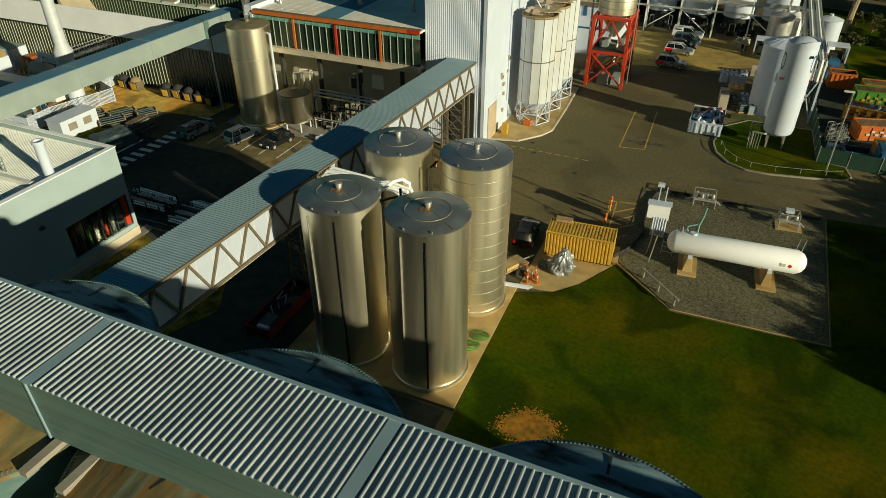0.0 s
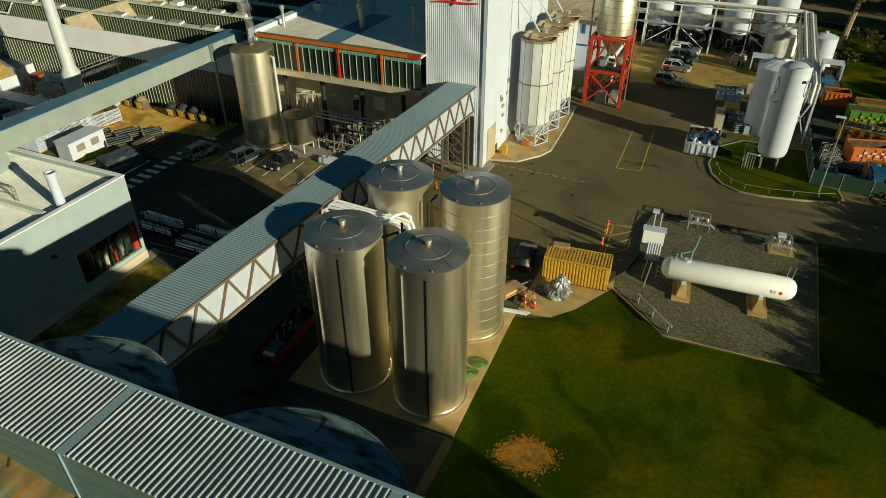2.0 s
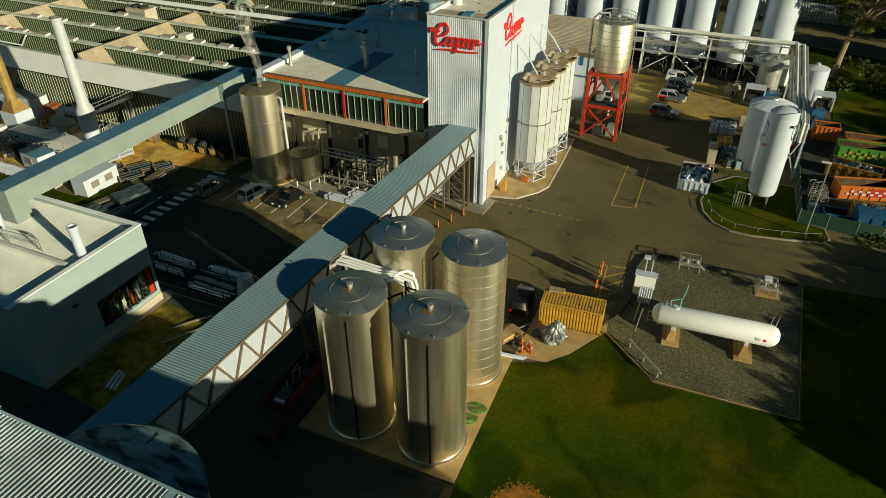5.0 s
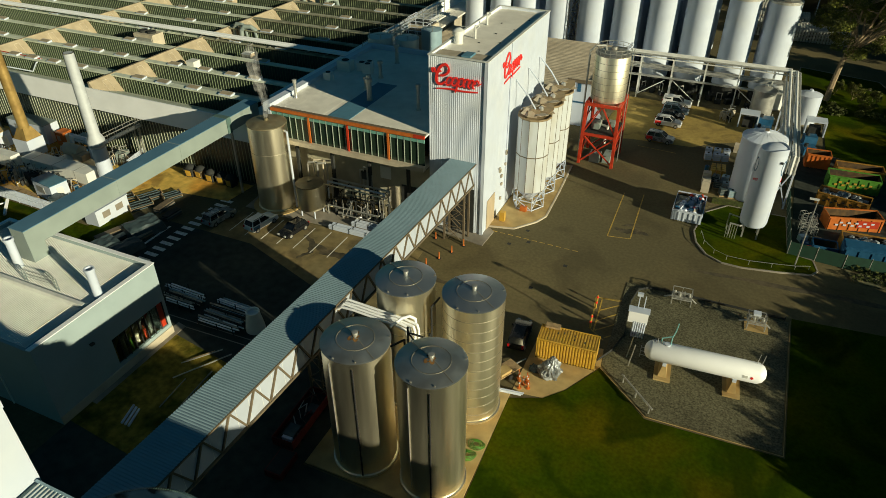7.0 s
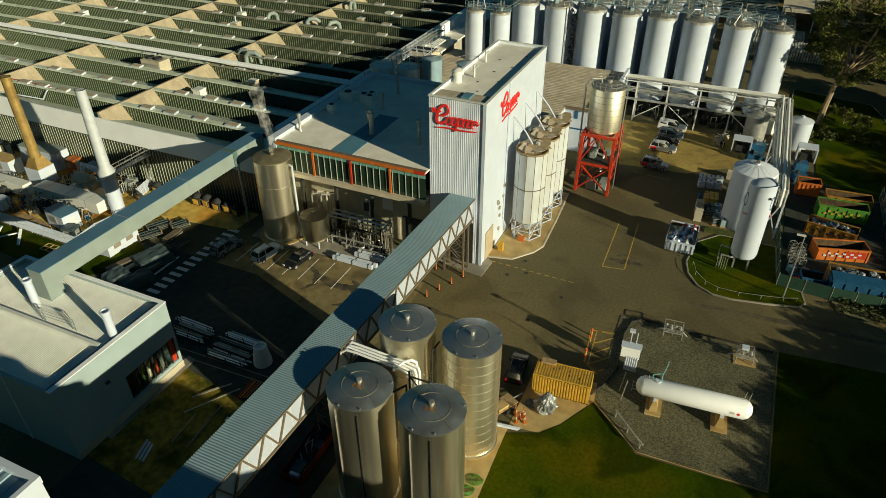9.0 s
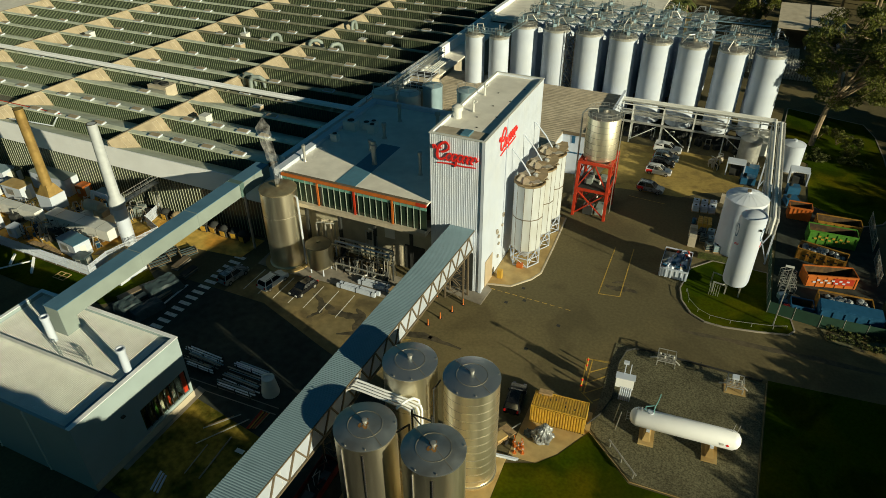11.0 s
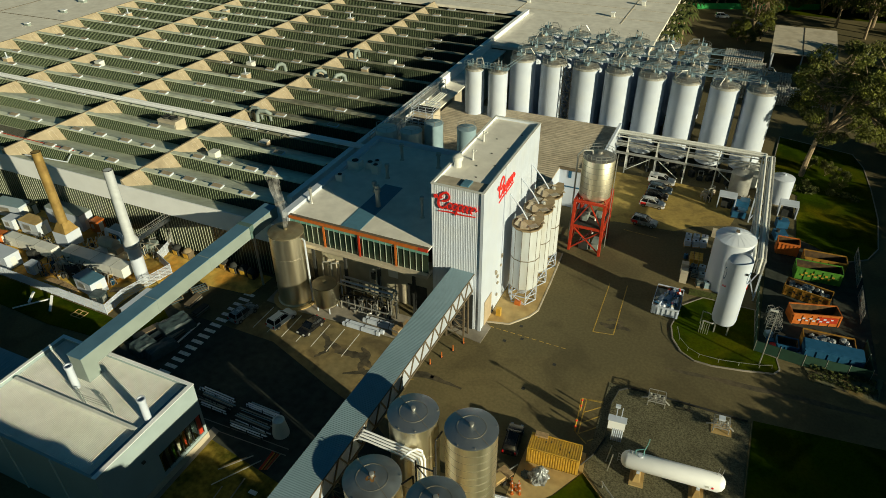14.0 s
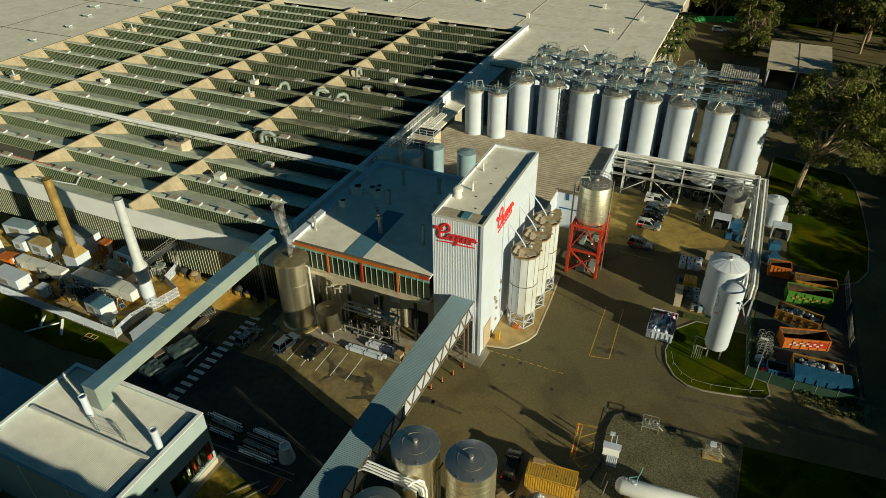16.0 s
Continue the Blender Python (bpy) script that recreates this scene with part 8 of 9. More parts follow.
part("drum", bm, M_CREAM, m, smooth=True)
part("box", boxes((0.4, 2.4, -1.2, 0.6, 2.003, 3.0)), M_TAN, m)
bm = B()
pipe(bm, [(-1.6, 0.9, 3.6), (-1.6, 1.2, 4.8), (1.6, 1.0, 4.8), (2.4, 0.8, 4.2), (2.8, 0.4, 2.2), (3.6, 0.4, 2.0)], 0.3, 10)
part("pipe", bm, M_WHITE, m, smooth=True)
bm = B()
for i in range(6):
    beam(bm, (-3.2 + 0.5 * i, -1.8, 0), (-3.2 + 0.5 * i, -1.8, 2.0 + 0.3 * (i % 2)), 0.08)
    beam(bm, (-3.2, -1.8, 0.5 * i + 0.2), (-0.6, -1.8, 0.5 * i + 0.2), 0.06)
part("frame", bm, M_GALVPIPE, m)
for i, (x, y, w_, d, h) in enumerate(((-66.2, -14.0, 3.2, 1.6, 1.5), (-69.6, -13.2, 2.2, 1.4, 1.1), (-62.2, -12.6, 2.4, 1.3, 1.2), (-76.6, -13.0, 2.0, 1.6, 1.6), (-59.0, -3.2, 2.4, 1.8, 1.9), (-61.2, -3.0, 1.6, 1.6, 1.4))):
    m = thing("generator_skid", "dark generator skid with pipes in the boiler yard", "machine", (x, y, 0.06), 9 * i - 14, group="generator skids")
    part("base", boxes((-w_ / 2 - 0.15, w_ / 2 + 0.15, -d / 2, d / 2, 0, 0.16)), M_BROWN, m)
    part("casing", boxes((-w_ / 2, w_ * 0.15, -d / 2 + 0.1, d / 2 - 0.1, 0.163, h)), (M_DARK, M_GALV_GREEN, M_TARP)[i % 3], m)
    bm = B()
    tube(bm, (w_ * 0.16, 0, h * 0.5), (w_ / 2, 0, h * 0.5), h * 0.28, 12)
    part("motor", bm, M_DARK, m, smooth=True)
    bm = B()
    pipe(bm, [(-w_ * 0.3, 0, h), (-w_ * 0.3, 0, h + 0.7), (w_ * 0.2, 0.2, h + 0.9)], 0.09, 6)
    part("exhaust", bm, M_GALVPIPE, m, smooth=True)
for i, (x, y, L_) in enumerate(((-64.5, -16.8, 4.5), (-68.0, -16.6, 3.6), (-71.4, -11.8, 3.0), (-56.6, -14.0, 2.8))):
    m = thing("timber_stack", "loose stack of planks on the tan slab", "stack", (x, y, 0.06), 12 * i - 8, group="yard stacks")
    for j in range(5):
        part("plank", boxes((-L_ / 2 + 0.1 * j, L_ / 2, -0.5 + 0.22 * j, -0.32 + 0.22 * j, 0.0, 0.12)), M_WOOD, m)
g = thing("access_gantry", "galvanised access gantry running to the factory wall", "gantry")
part("deck", boxes((-57.0, -55.9, -9.0, -1.1, 6.0, 6.12)), M_GALVPIPE, g)
bm = B()
for x in (-57.0, -55.9):
    for z in (6.6, 7.1):
        beam(bm, (x, -9.0, z), (x, -1.1, z), 0.06)
    for i in range(7):
        beam(bm, (x, -9 + 1.3 * i, 6.1), (x, -9 + 1.3 * i, 7.1), 0.06)
part("rail", bm, M_GALVPIPE, g)
for p, q, w_ in [((x, y, 0.06), (x, y, 6.0), 0.16) for x in (-57.0, -55.9) for y in (-8.6, -2.0)]:
    bm = B()
    beam(bm, p, q, w_)
    part("leg", bm, M_GALVPIPE, g)
for p, q in (((-57, -8.6, 0.4), (-55.9, -8.6, 5.6)), ((-57, -2.0, 0.4), (-55.9, -2.0, 5.6)), ((-56.9, -8.6, 5.9), (-56.9, -4.0, 2.6))):
    bm = B()
    beam(bm, p, q, 0.11)
    part("brace", bm, M_GALVPIPE, g)
for i, (x, y) in enumerate(((-54.9, -2.3), (-52.5, -2.4), (-46.6, -2.5), (-44.8, -2.3), (-42.6, -2.5), (-40.6, -2.4), (-38.8, -2.6))):
    d = thing("waste_bin", "dark tall waste bin with a yellow panel, by the wall", "bin", (x, y, 0.05), 5 * (i % 3) - 4, group="yellow waste bins")
    bm = B()
    wedge(bm, rect(-0.6, 0.6, -0.6, 0.6), 0.12, 1.35, rect(-0.75, 0.75, -0.72, 0.72))
    part("body", bm, M_BROWN if i % 2 else M_DARK, d)
    part("panel", (lambda b: (wedge(b, rect(-0.42, 0.42, -0.67, -0.6), 0.25, 1.2, rect(-0.46, 0.46, -0.76, -0.7)), b)[1])(B()), M_YELLOW, d, "yellow front panel")
    bm = B()
    lathe(bm, [(0.74, 1.353), (0.78, 1.45), (0.6, 1.75), (0.25, 1.95), (0, 2.0)], 12)
    part("lid", bm, M_LIDRUST if i == 1 else M_DARK, d, "dark domed lid", smooth=True)
    for xx in (-0.45, 0.45):
        for yy in (-0.4, 0.4):
            part("foot", boxes((xx - 0.08, xx + 0.08, yy - 0.08, yy + 0.08, 0, 0.119)), M_BLACK, d)
f = thing("plant_fence", "white mesh fence round the boiler yard", "fence")
fp = [(-100, -18.5), (-53.4, -19.3), (-53.9, -15.6), (-51.9, -7.1), (-56.2, -5.4), (-57.2, -1.2)]
for (x0, y0), (x1, y1) in zip(fp, fp[1:]):
    L_ = math.hypot(x1 - x0, y1 - y0)
    n = max(1, round(L_ / 2.4))
    for i in range(n):
        a0, a1 = i / n, (i + 1) / n
        p0 = (x0 + (x1 - x0) * a0, y0 + (y1 - y0) * a0)
        p1 = (x0 + (x1 - x0) * a1, y0 + (y1 - y0) * a1)
        bm = B()
        beam(bm, (*p0, 0.06), (*p0, 2.1), 0.09)
        part("post", bm, M_WHITE, f)
        bm = B()
        for z in (0.25, 1.1, 2.0):
            beam(bm, (*p0, z), (*p1, z), 0.06)
        for j in range(14):
            q = ((p0[0] * (14 - j) + p1[0] * j) / 14, (p0[1] * (14 - j) + p1[1] * j) / 14)
            beam(bm, (*q, 0.2), (*q, 2.0), 0.06)
        part("mesh_panel", bm, M_WHITE, f)
fr = thing("fallen_frame", "white steel frame lying on the lawn", "frame")
for p, q, w_ in (((-68.0, -24.2, 0.2), (-63.9, -20.5, 0.7), 0.16), ((-63.8, -20.2, 1.1), (-62.0, -22.4, 0.2), 0.3), ((-67.6, -20.5, 0.9), (-66.9, -22.2, 0.2), 0.28)):
    bm = B()
    beam(bm, p, q, w_)
    part("member", bm, M_FASCIA, fr)
bm = B()
for k in range(3):
    beam(bm, (-58.5 + 1.05 * k, -21.7, 0.12), (-58.5 + 1.05 * k, -20.2, 0.12), 0.1)
    beam(bm, (-58.5, -21.7 + 0.75 * k, 0.13), (-56.4, -21.7 + 0.75 * k, 0.13), 0.1)
solid("pit_frame", bm, M_CONC_TAN, "pale grid frame of a pit cover in the lawn", "frame")

# ---- factory roof plant ----
rp_ = thing("roof_pipe", "long white pipe run across the factory roof", "pipe")
for i, (dy, r, dz) in enumerate(((0, 0.32, 0.2), (0.75, 0.24, 0.15), (-0.6, 0.16, 0.2))):
    bm = B()
    tube(bm, (-175, 26.1 + dy, 11.5 + dz), (-33, 26.3 + dy, 11.6 + dz), r, 8)
    part("pipe", bm, M_FASCIA, rp_, smooth=True)
bm = B()
for i in range(36):
    x = -172 + i * 3.9
    beam(bm, (x, 25.5, 11.2), (x, 27.2, 11.2), 0.14)
    beam(bm, (x, 26.1, 10.9), (x, 26.1, 11.2), 0.12)
tagged(part("support", bm, M_GALVPIPE, rp_), kind="stuff")
part("cable_tray", boxes((-175, -33, 26.75, 27.6, 11.3, 11.45)), M_FASCIA, rp_)
hv = thing("rooftop_unit", "beige rooftop air handler in the roof valley", "air handler", (-76.0, 22.6, 9.4))
part("casing", boxes((-2.6, 2.0, -1.4, 1.4, 0, 2.2)), M_CREAM, hv)
for x in (-1.4, 0.6):
    bm = B()
    lathe(bm, [(0.8, 2.2), (0.8, 2.6), (0.6, 2.6), (0, 2.45)], 16, x, 0)
    part("fan", bm, M_DARK, hv)
part("louvre", boxes((-2.3, 1.7, -1.46, -1.403, 0.4, 1.6)), M_GALVPIPE, hv)
bm = B()
pipe(bm, [(-3.8, 0.2, 0.6), (-2.6, 0.2, 1.4)], 0.3, 8)
pipe(bm, [(-5.0, -0.8, 0.2), (-3.8, 0.2, 0.6)], 0.25, 8)
part("duct", bm, M_GALVPIPE, hv)
for i, (x, y) in enumerate(((-63.5, 33.5), (-61.2, 33.0), (-63.8, 58.0), (-58.0, 57.5), (-75.0, 58.0), (-63.5, 74.5))):
    s = thing("duct_elbow", "curved galvanised duct on the factory roof", "duct", (x, y, 9.4), 20 * i, group="roof ducts")
    bm = B()
    pipe(bm, [(-1.6, 0, 0.0), (-1.5, 0, 1.6), (-0.9, 0, 2.3), (0.4, 0, 2.3), (1.2, 0, 1.7), (1.4, 0, 0.2)], 0.42, 12)
    part("elbow", bm, M_GALV_GREEN, s, smooth=True)
for i in range(13):
    kx = i % 4
    x = -60.0 - 28 * kx + 7 * math.sin(i * 1.7)
    y = FY0 + (1 + (i * 5) % 13) * FSTEP + 4.4
    s = thing("evaporative_cooler", "small tan roof cooler on the factory roof", "cooler", (x, y, 9.25), 0, group="roof coolers")
    part("box", boxes((-0.8, 0.8, -0.8, 0.8, 0, 1.2)), M_TAN if i % 3 else M_GALV, s)
    part("cap", boxes((-0.85, 0.85, -0.85, 0.85, 1.2, 1.3)), M_GALV, s)
    if i % 2:
        bm = B()
        tube(bm, (0, 0, 1.3), (0, 0, 2.6), 0.16, 8)
        part("flue", bm, M_WHITE, s)

# roof tanks behind the brewhouse
for i, (x, y, r, h, m_) in enumerate(((-31.0, 30.5, 2.1, 3.2, M_GALV), (-26.4, 31.5, 2.0, 3.2, M_GALV), (-22.6, 33.2, 1.75, 4.6, M_GALV_BLUE), (-16.4, 34.0, 1.75, 4.4, M_GALV_BLUE))):
    s = thing("roof_tank", "blue-grey steel tank behind the brewhouse roof", "tank", (x, y, 9.3 if x < -29 else 8.3), group="roof tanks")
    z1 = 13.2 - s.location.z + h - 2.2
    bm = B()
    lathe(bm, [(r, 0), (r, z1)], 28)
    part("shell", bm, m_, s, smooth=True)
    bm = B()
    lathe(bm, [(r + 0.06, z1), (r + 0.06, z1 + 0.12), (0.3, z1 + 0.5), (0, z1 + 0.5)], 28)
    part("lid", bm, m_, s, smooth=True)
    bm = B()
    for a in range(0, 360, 60):
        c, q = r * math.cos(radians(a)), r * math.sin(radians(a))
        beam(bm, (c, q, z1), (c, q, z1 + 0.9), 0.06)
        c2, q2 = r * math.cos(radians(a + 60)), r * math.sin(radians(a + 60))
        beam(bm, (c, q, z1 + 0.9), (c2, q2, z1 + 0.9), 0.05)
    part("guard_rail", bm, M_GALVPIPE, s)
for i, (x, y, w_) in enumerate(((-27.2, 36.5, 4.0), (-28.4, 42.0, 4.6))):
    s = thing("cooling_tower", "boxy cooling tower with a railed dark deck", "cooling tower", (x, y, 8.3), group="cooling towers")
    part("casing", boxes((-w_ / 2, w_ / 2, -1.7, 1.7, 0, 5.6)), M_CREAM, s)
    part("fan_deck", boxes((-w_ / 2 + 0.3, w_ / 2 - 0.3, -1.4, 1.4, 5.603, 5.75)), M_DARK, s)
    bm = B()
    for z in (6.2, 6.8):
        for p, q in (((-1, -1), (1, -1)), ((1, -1), (1, 1)), ((1, 1), (-1, 1)), ((-1, 1), (-1, -1))):
            beam(bm, (p[0] * w_ / 2, p[1] * 1.7, z), (q[0] * w_ / 2, q[1] * 1.7, z), 0.07)
    for xx in (-1, -0.33, 0.33, 1):
        for yy in (-1.7, 1.7):
            beam(bm, (xx * w_ / 2, yy, 5.6), (xx * w_ / 2, yy, 6.8), 0.07)
    part("guard_rail", bm, M_WHITE, s)
s = thing("roof_walkway", "galvanised railed walkway along the factory parapet", "walkway")
part("deck", boxes((-34.4, -33.2, 30.0, 62.0, 11.6, 11.7)), M_GALVPIPE, s)
bm = B()
for x in (-34.4, -33.2):
    for z in (12.2, 12.8):
        beam(bm, (x, 30, z), (x, 62, z), 0.08)
    for i in range(17):
        beam(bm, (x, 30 + 2 * i, 9.3), (x, 30 + 2 * i, 12.8), 0.08)
part("rail", bm, M_GALVPIPE, s)
bm = B()
for i in range(4):
    tube(bm, (-32.6 + 0.5 * i, 34, 11.0), (-32.6 + 0.5 * i, 60, 11.0), 0.18, 8)
part("pipe", bm, M_GALV, s, smooth=True)

# ---- yard beyond: tanks and machines under the pipe rack ----
for i, (x, y, r, h, m_) in enumerate(((31.2, 57.0, 1.9, 5.6, M_GALVPIPE), (38.4, 58.4, 2.0, 5.4, M_WHITE), (33.6, 63.0, 1.3, 4.5, M_GALV))):
    s = thing("process_tank", "small upright process tank beside the pipe rack", "tank", (x, y, 0), group="process tanks")
    bm = B()
    lathe(bm, [(r, 0.2), (r, h - 0.3)], 30)
    part("shell", bm, m_, s, smooth=True)
    bm = B()
    lathe(bm, [(r + 0.03, h - 0.32), (r + 0.03, h - 0.24), (r * 0.5, h + 0.12), (0.3, h + 0.3), (0.3, h + 0.6), (0, h + 0.6)], 30)
    part("top", bm, m_, s)
    bm = B()
    lathe(bm, [(r + 0.15, 0), (r + 0.15, 0.198)], 30)
    part("plinth", bm, M_CONC, s)
for i, (x, y, m_) in enumerate(((29.6, 52.4, M_WHITE), (40.2, 53.6, M_WHITE))):
    s = thing("equipment_hood", "white open equipment hood beside the pipe rack", "hood", (x, y, 0), group="equipment hoods")
    part("roof", boxes((-1.6, 1.6, -1.2, 1.2, 2.4, 2.6)), m_, s)
    part("side_panel", boxes((1.4, 1.6, -1.2, 1.2, 0, 2.398)), m_, s)
    part("side_panel", boxes((-1.6, -1.4, -1.2, 1.2, 0, 2.398)), m_, s)
    part("machine", boxes((-0.9, 0.9, -0.8, 0.8, 0, 1.4)), M_DARK, s)
for i, (x, y, w_, d, h) in enumerate(((32.2, 53.0, 2.6, 1.8, 1.8), (32.0, 49.4, 2.4, 1.8, 1.4), (39.4, 48.6, 2.0, 1.6, 1.6), (39.2, 44.6, 2.0, 2.2, 1.3))):
    s = thing("blue_machine", "blue painted machine under the pipe rack", "machine", (x, y, 0), 6 * i, group="blue machines")
    part("body", boxes((-w_ / 2, w_ / 2, -d / 2, d / 2, 0.2, h)), M_BLUE, s)
    part("base", boxes((-w_ / 2 - 0.1, w_ / 2 + 0.1, -d / 2 - 0.1, d / 2 + 0.1, 0, 0.198)), M_DARK, s)
    bm = B()
    tube(bm, (-w_ / 4, 0, h), (-w_ / 4, 0, h + 0.5), 0.3, 10)
    part("motor", bm, M_DARK, s)
def bulk(x, y, hh, mat, label, turn):
    """A caged bulk container on its pallet."""
    c = thing("bulk_container", label, "container", (x, y, 0), turn, group="bulk containers")
    part("body", boxes((-0.5, 0.5, -0.5, 0.5, 0.15, hh)), mat, c)
    part("pallet", boxes((-0.58, 0.58, -0.58, 0.58, 0, 0.148)), M_WOOD, c)
    for z in (0.45, 0.75, hh - 0.12):
        part("cage_bar", boxes((-0.53, 0.53, -0.53, -0.503, z, z + 0.04), (0.503, 0.53, -0.503, 0.503, z, z + 0.04)), M_GALVPIPE, c)
    bm = B()
    lathe(bm, [(0.16, hh), (0.16, hh + 0.08), (0, hh + 0.08)], 12)
    part("cap", bm, M_DARK, c)


for i, (x, y) in enumerate(((24.6, 37.4), (25.9, 37.6), (27.3, 37.9), (24.7, 35.8), (26.0, 36.0), (27.2, 36.2))):
    bulk(x, y, 1.3 if i < 3 else 1.15, M_WHITE, "pale plastic bulk container on a pallet", 4 * i)
for i, (x, y) in enumerate(((26.6, 28.4), (27.9, 28.7), (29.1, 28.2), (27.0, 26.7), (28.2, 26.6), (29.2, 24.6), (28.0, 24.7))):
    bulk(x, y, 1.15, M_GALV_BLUE if i % 3 else M_TARP, "grey bulk container on a pallet", 5 * i - 10)
for i, (x, y, h_) in enumerate(((25.3, 27.4, 1.9), (25.4, 26.0, 1.6), (25.5, 24.7, 1.8), (28.8, 40.6, 1.4), (29.3, 35.6, 2.4))):
    c = thing("crate_stack", "stack of cream crates in the yard", "crate", (x, y, 0), 6 - 3 * i, group="crate stacks")
    for j in range(3):
        part("crate", boxes((-0.55, 0.55, -0.5, 0.5, j * h_ / 3 + 0.02, (j + 1) * h_ / 3)), M_CREAM, c)
yb = thing("bottle_pallet", "pallet of yellow bottle crates", "pallet", (26.7, 31.2, 0), 4)
part("pallet", boxes((-1.1, 1.1, -1.3, 1.3, 0, 0.148)), M_WOOD, yb)
for i in range(3):
    for j in range(4):
        part("crate", boxes((-1.05 + 0.72 * i, -0.45 + 0.72 * i, -1.25 + 0.64 * j, -0.7 + 0.64 * j, 0.15, 1.2)), M_YELLOW, yb)
bin_ = thing("blue_drum", "blue plastic drum beside the crates", "drum", (25.0, 31.6, 0))
bm = B()
lathe(bm, [(0.3, 0), (0.33, 0.05), (0.33, 0.9), (0.26, 0.95), (0, 0.95)], 16)
part("body", bm, M_BLUE, bin_, smooth=True)
bm = B()
lathe(bm, [(0.08, 0.951), (0.08, 1.0), (0, 1.0)], 8)
part("bung", bm, M_DARK, bin_)
c = thing("crate_stack", "stack of green crates in the yard", "crate", (30.4, 40.8, 0), 3, group="crate stacks")
for j in range(3):
    part("crate", boxes((-0.6, 0.6, -0.5, 0.5, j * 0.45, j * 0.45 + 0.42)), M_GREEN, c)
for i in range(14):
    x, y = 24.5 + 9 * random.random(), 52 + 4.5 * random.random()
    s = thing("valve_manifold", "cluster of steel valves and pipes below the tanks", "valves", (x, y, 0), 40 * i, group="valve manifolds")
    bm = B()
    pipe(bm, [(-0.7, 0, 0.1), (-0.7, 0, 1.2), (0.6, 0.1, 1.2), (0.6, 0.1, 0.2)], 0.1, 6)
    pipe(bm, [(-0.2, 0.4, 0.1), (-0.2, 0.4, 1.7), (0.3, -0.3, 1.7)], 0.08, 6)
    part("pipe", bm, M_GALVPIPE if i % 3 else M_CREAM, s)
    part("box", boxes((-0.3, 0.3, -0.6, -0.3, 0, 0.8 + 0.3 * (i % 2))), M_CREAM if i % 2 else M_DARK, s)
setting("shrub_hedge", (lambda b: b)(boxes((26.8, 34.5, 21.6, 23.0, 0, 0.3))), M_SHRUB, "low clipped hedge behind the vessels", "hedge")

# ---- skips ----
def skip(x, y, L_, W_, H_, turn, mat, label, load=None, bars=None):
    s = thing("waste_skip", label, "skip", (x, y, 0.04), turn, group="waste skips")
    part("floor", boxes((-L_ / 2, L_ / 2, -W_ / 2, W_ / 2, 0.15, 0.25)), M_DARK, s)
    for y_ in (-1, 1):
        bm = B()
        ys = y_ * W_ / 2
        box(bm, -L_ / 2, L_ / 2, ys - 0.05, ys + 0.05, 0.1, H_)
        part("side_wall", bm, mat, s)
        part("top_rail", boxes((-L_ / 2, L_ / 2, ys - 0.1, ys + 0.1, H_, H_ + 0.12)), mat, s)
        for i in range(6):
            xx = -L_ / 2 + 0.2 + (L_ - 0.4) * i / 5
            ya, yb = sorted((ys + y_ * 0.05, ys + y_ * 0.13))
            part("rib", boxes((xx - 0.06, xx + 0.06, ya, yb, 0.1, H_ - 0.1)), mat, s)
        # Thin sheets turn the skip's inner walls dark brown.
        ya, yb = sorted((ys - y_ * 0.05, ys - y_ * 0.07))
        part("lining", boxes((-L_ / 2 + 0.06, L_ / 2 - 0.06, ya, yb, 0.26, H_ - 0.02)), M_SKIP_INSIDE, s, "dark brown inner sheet")
    for x_ in (-1, 1):
        xa, xb = sorted((x_ * (L_ / 2 - 0.05), x_ * (L_ / 2 - 0.07)))
        part("lining", boxes((xa, xb, -W_ / 2 + 0.08, W_ / 2 - 0.08, 0.26, H_ - 0.02)), M_SKIP_INSIDE, s, "dark brown inner sheet")
        part("end_wall", boxes((x_ * L_ / 2 - 0.05, x_ * L_ / 2 + 0.05, -W_ / 2 + 0.05, W_ / 2 - 0.05, 0.1, H_ + 0.1)), mat, s)
    if load:
        bm = B()
        for i in range(30):
            r = random.uniform(0.25, 0.55)
            bmesh.ops.create_icosphere(bm, subdivisions=1, radius=r, matrix=pose(random.uniform(-L_ / 2 + 0.6, L_ / 2 - 0.6), random.uniform(-W_ / 2 + 0.5, W_ / 2 - 0.5), H_ - 0.45 + 0.3 * random.random(), 40 * i, 30 * i, 0))
        tagged(part("rubbish", bm, load, s), "heaped bagged rubbish", kind="stuff")
        part("rubbish_bed", boxes((-L_ / 2 + 0.1, L_ / 2 - 0.1, -W_ / 2 + 0.1, W_ / 2 - 0.1, 0.26, H_ - 0.5)), M_DARK if load is not M_WHITE else M_CREAM, s)
    if bars:
        if bars is M_WHITE:
            part("sign_panel", boxes((0.2, L_ / 2 - 0.5, -W_ / 2 - 0.14, -W_ / 2 - 0.132, H_ * 0.34, H_ * 0.9)), M_RED, s, "red sign panel")
        for i in range(10):
            xx = -L_ / 2 + 0.9 + i * (L_ - 1.9) / 10
            z = H_ * (0.62 if i % 2 else 0.42)
            part("lettering_bar", boxes((xx, xx + 0.8 * (L_ - 1.9) / 10, -W_ / 2 - 0.15, -W_ / 2 - 0.142, z, z + H_ * 0.13)), bars, s, "plain bar of lettering")
    return s


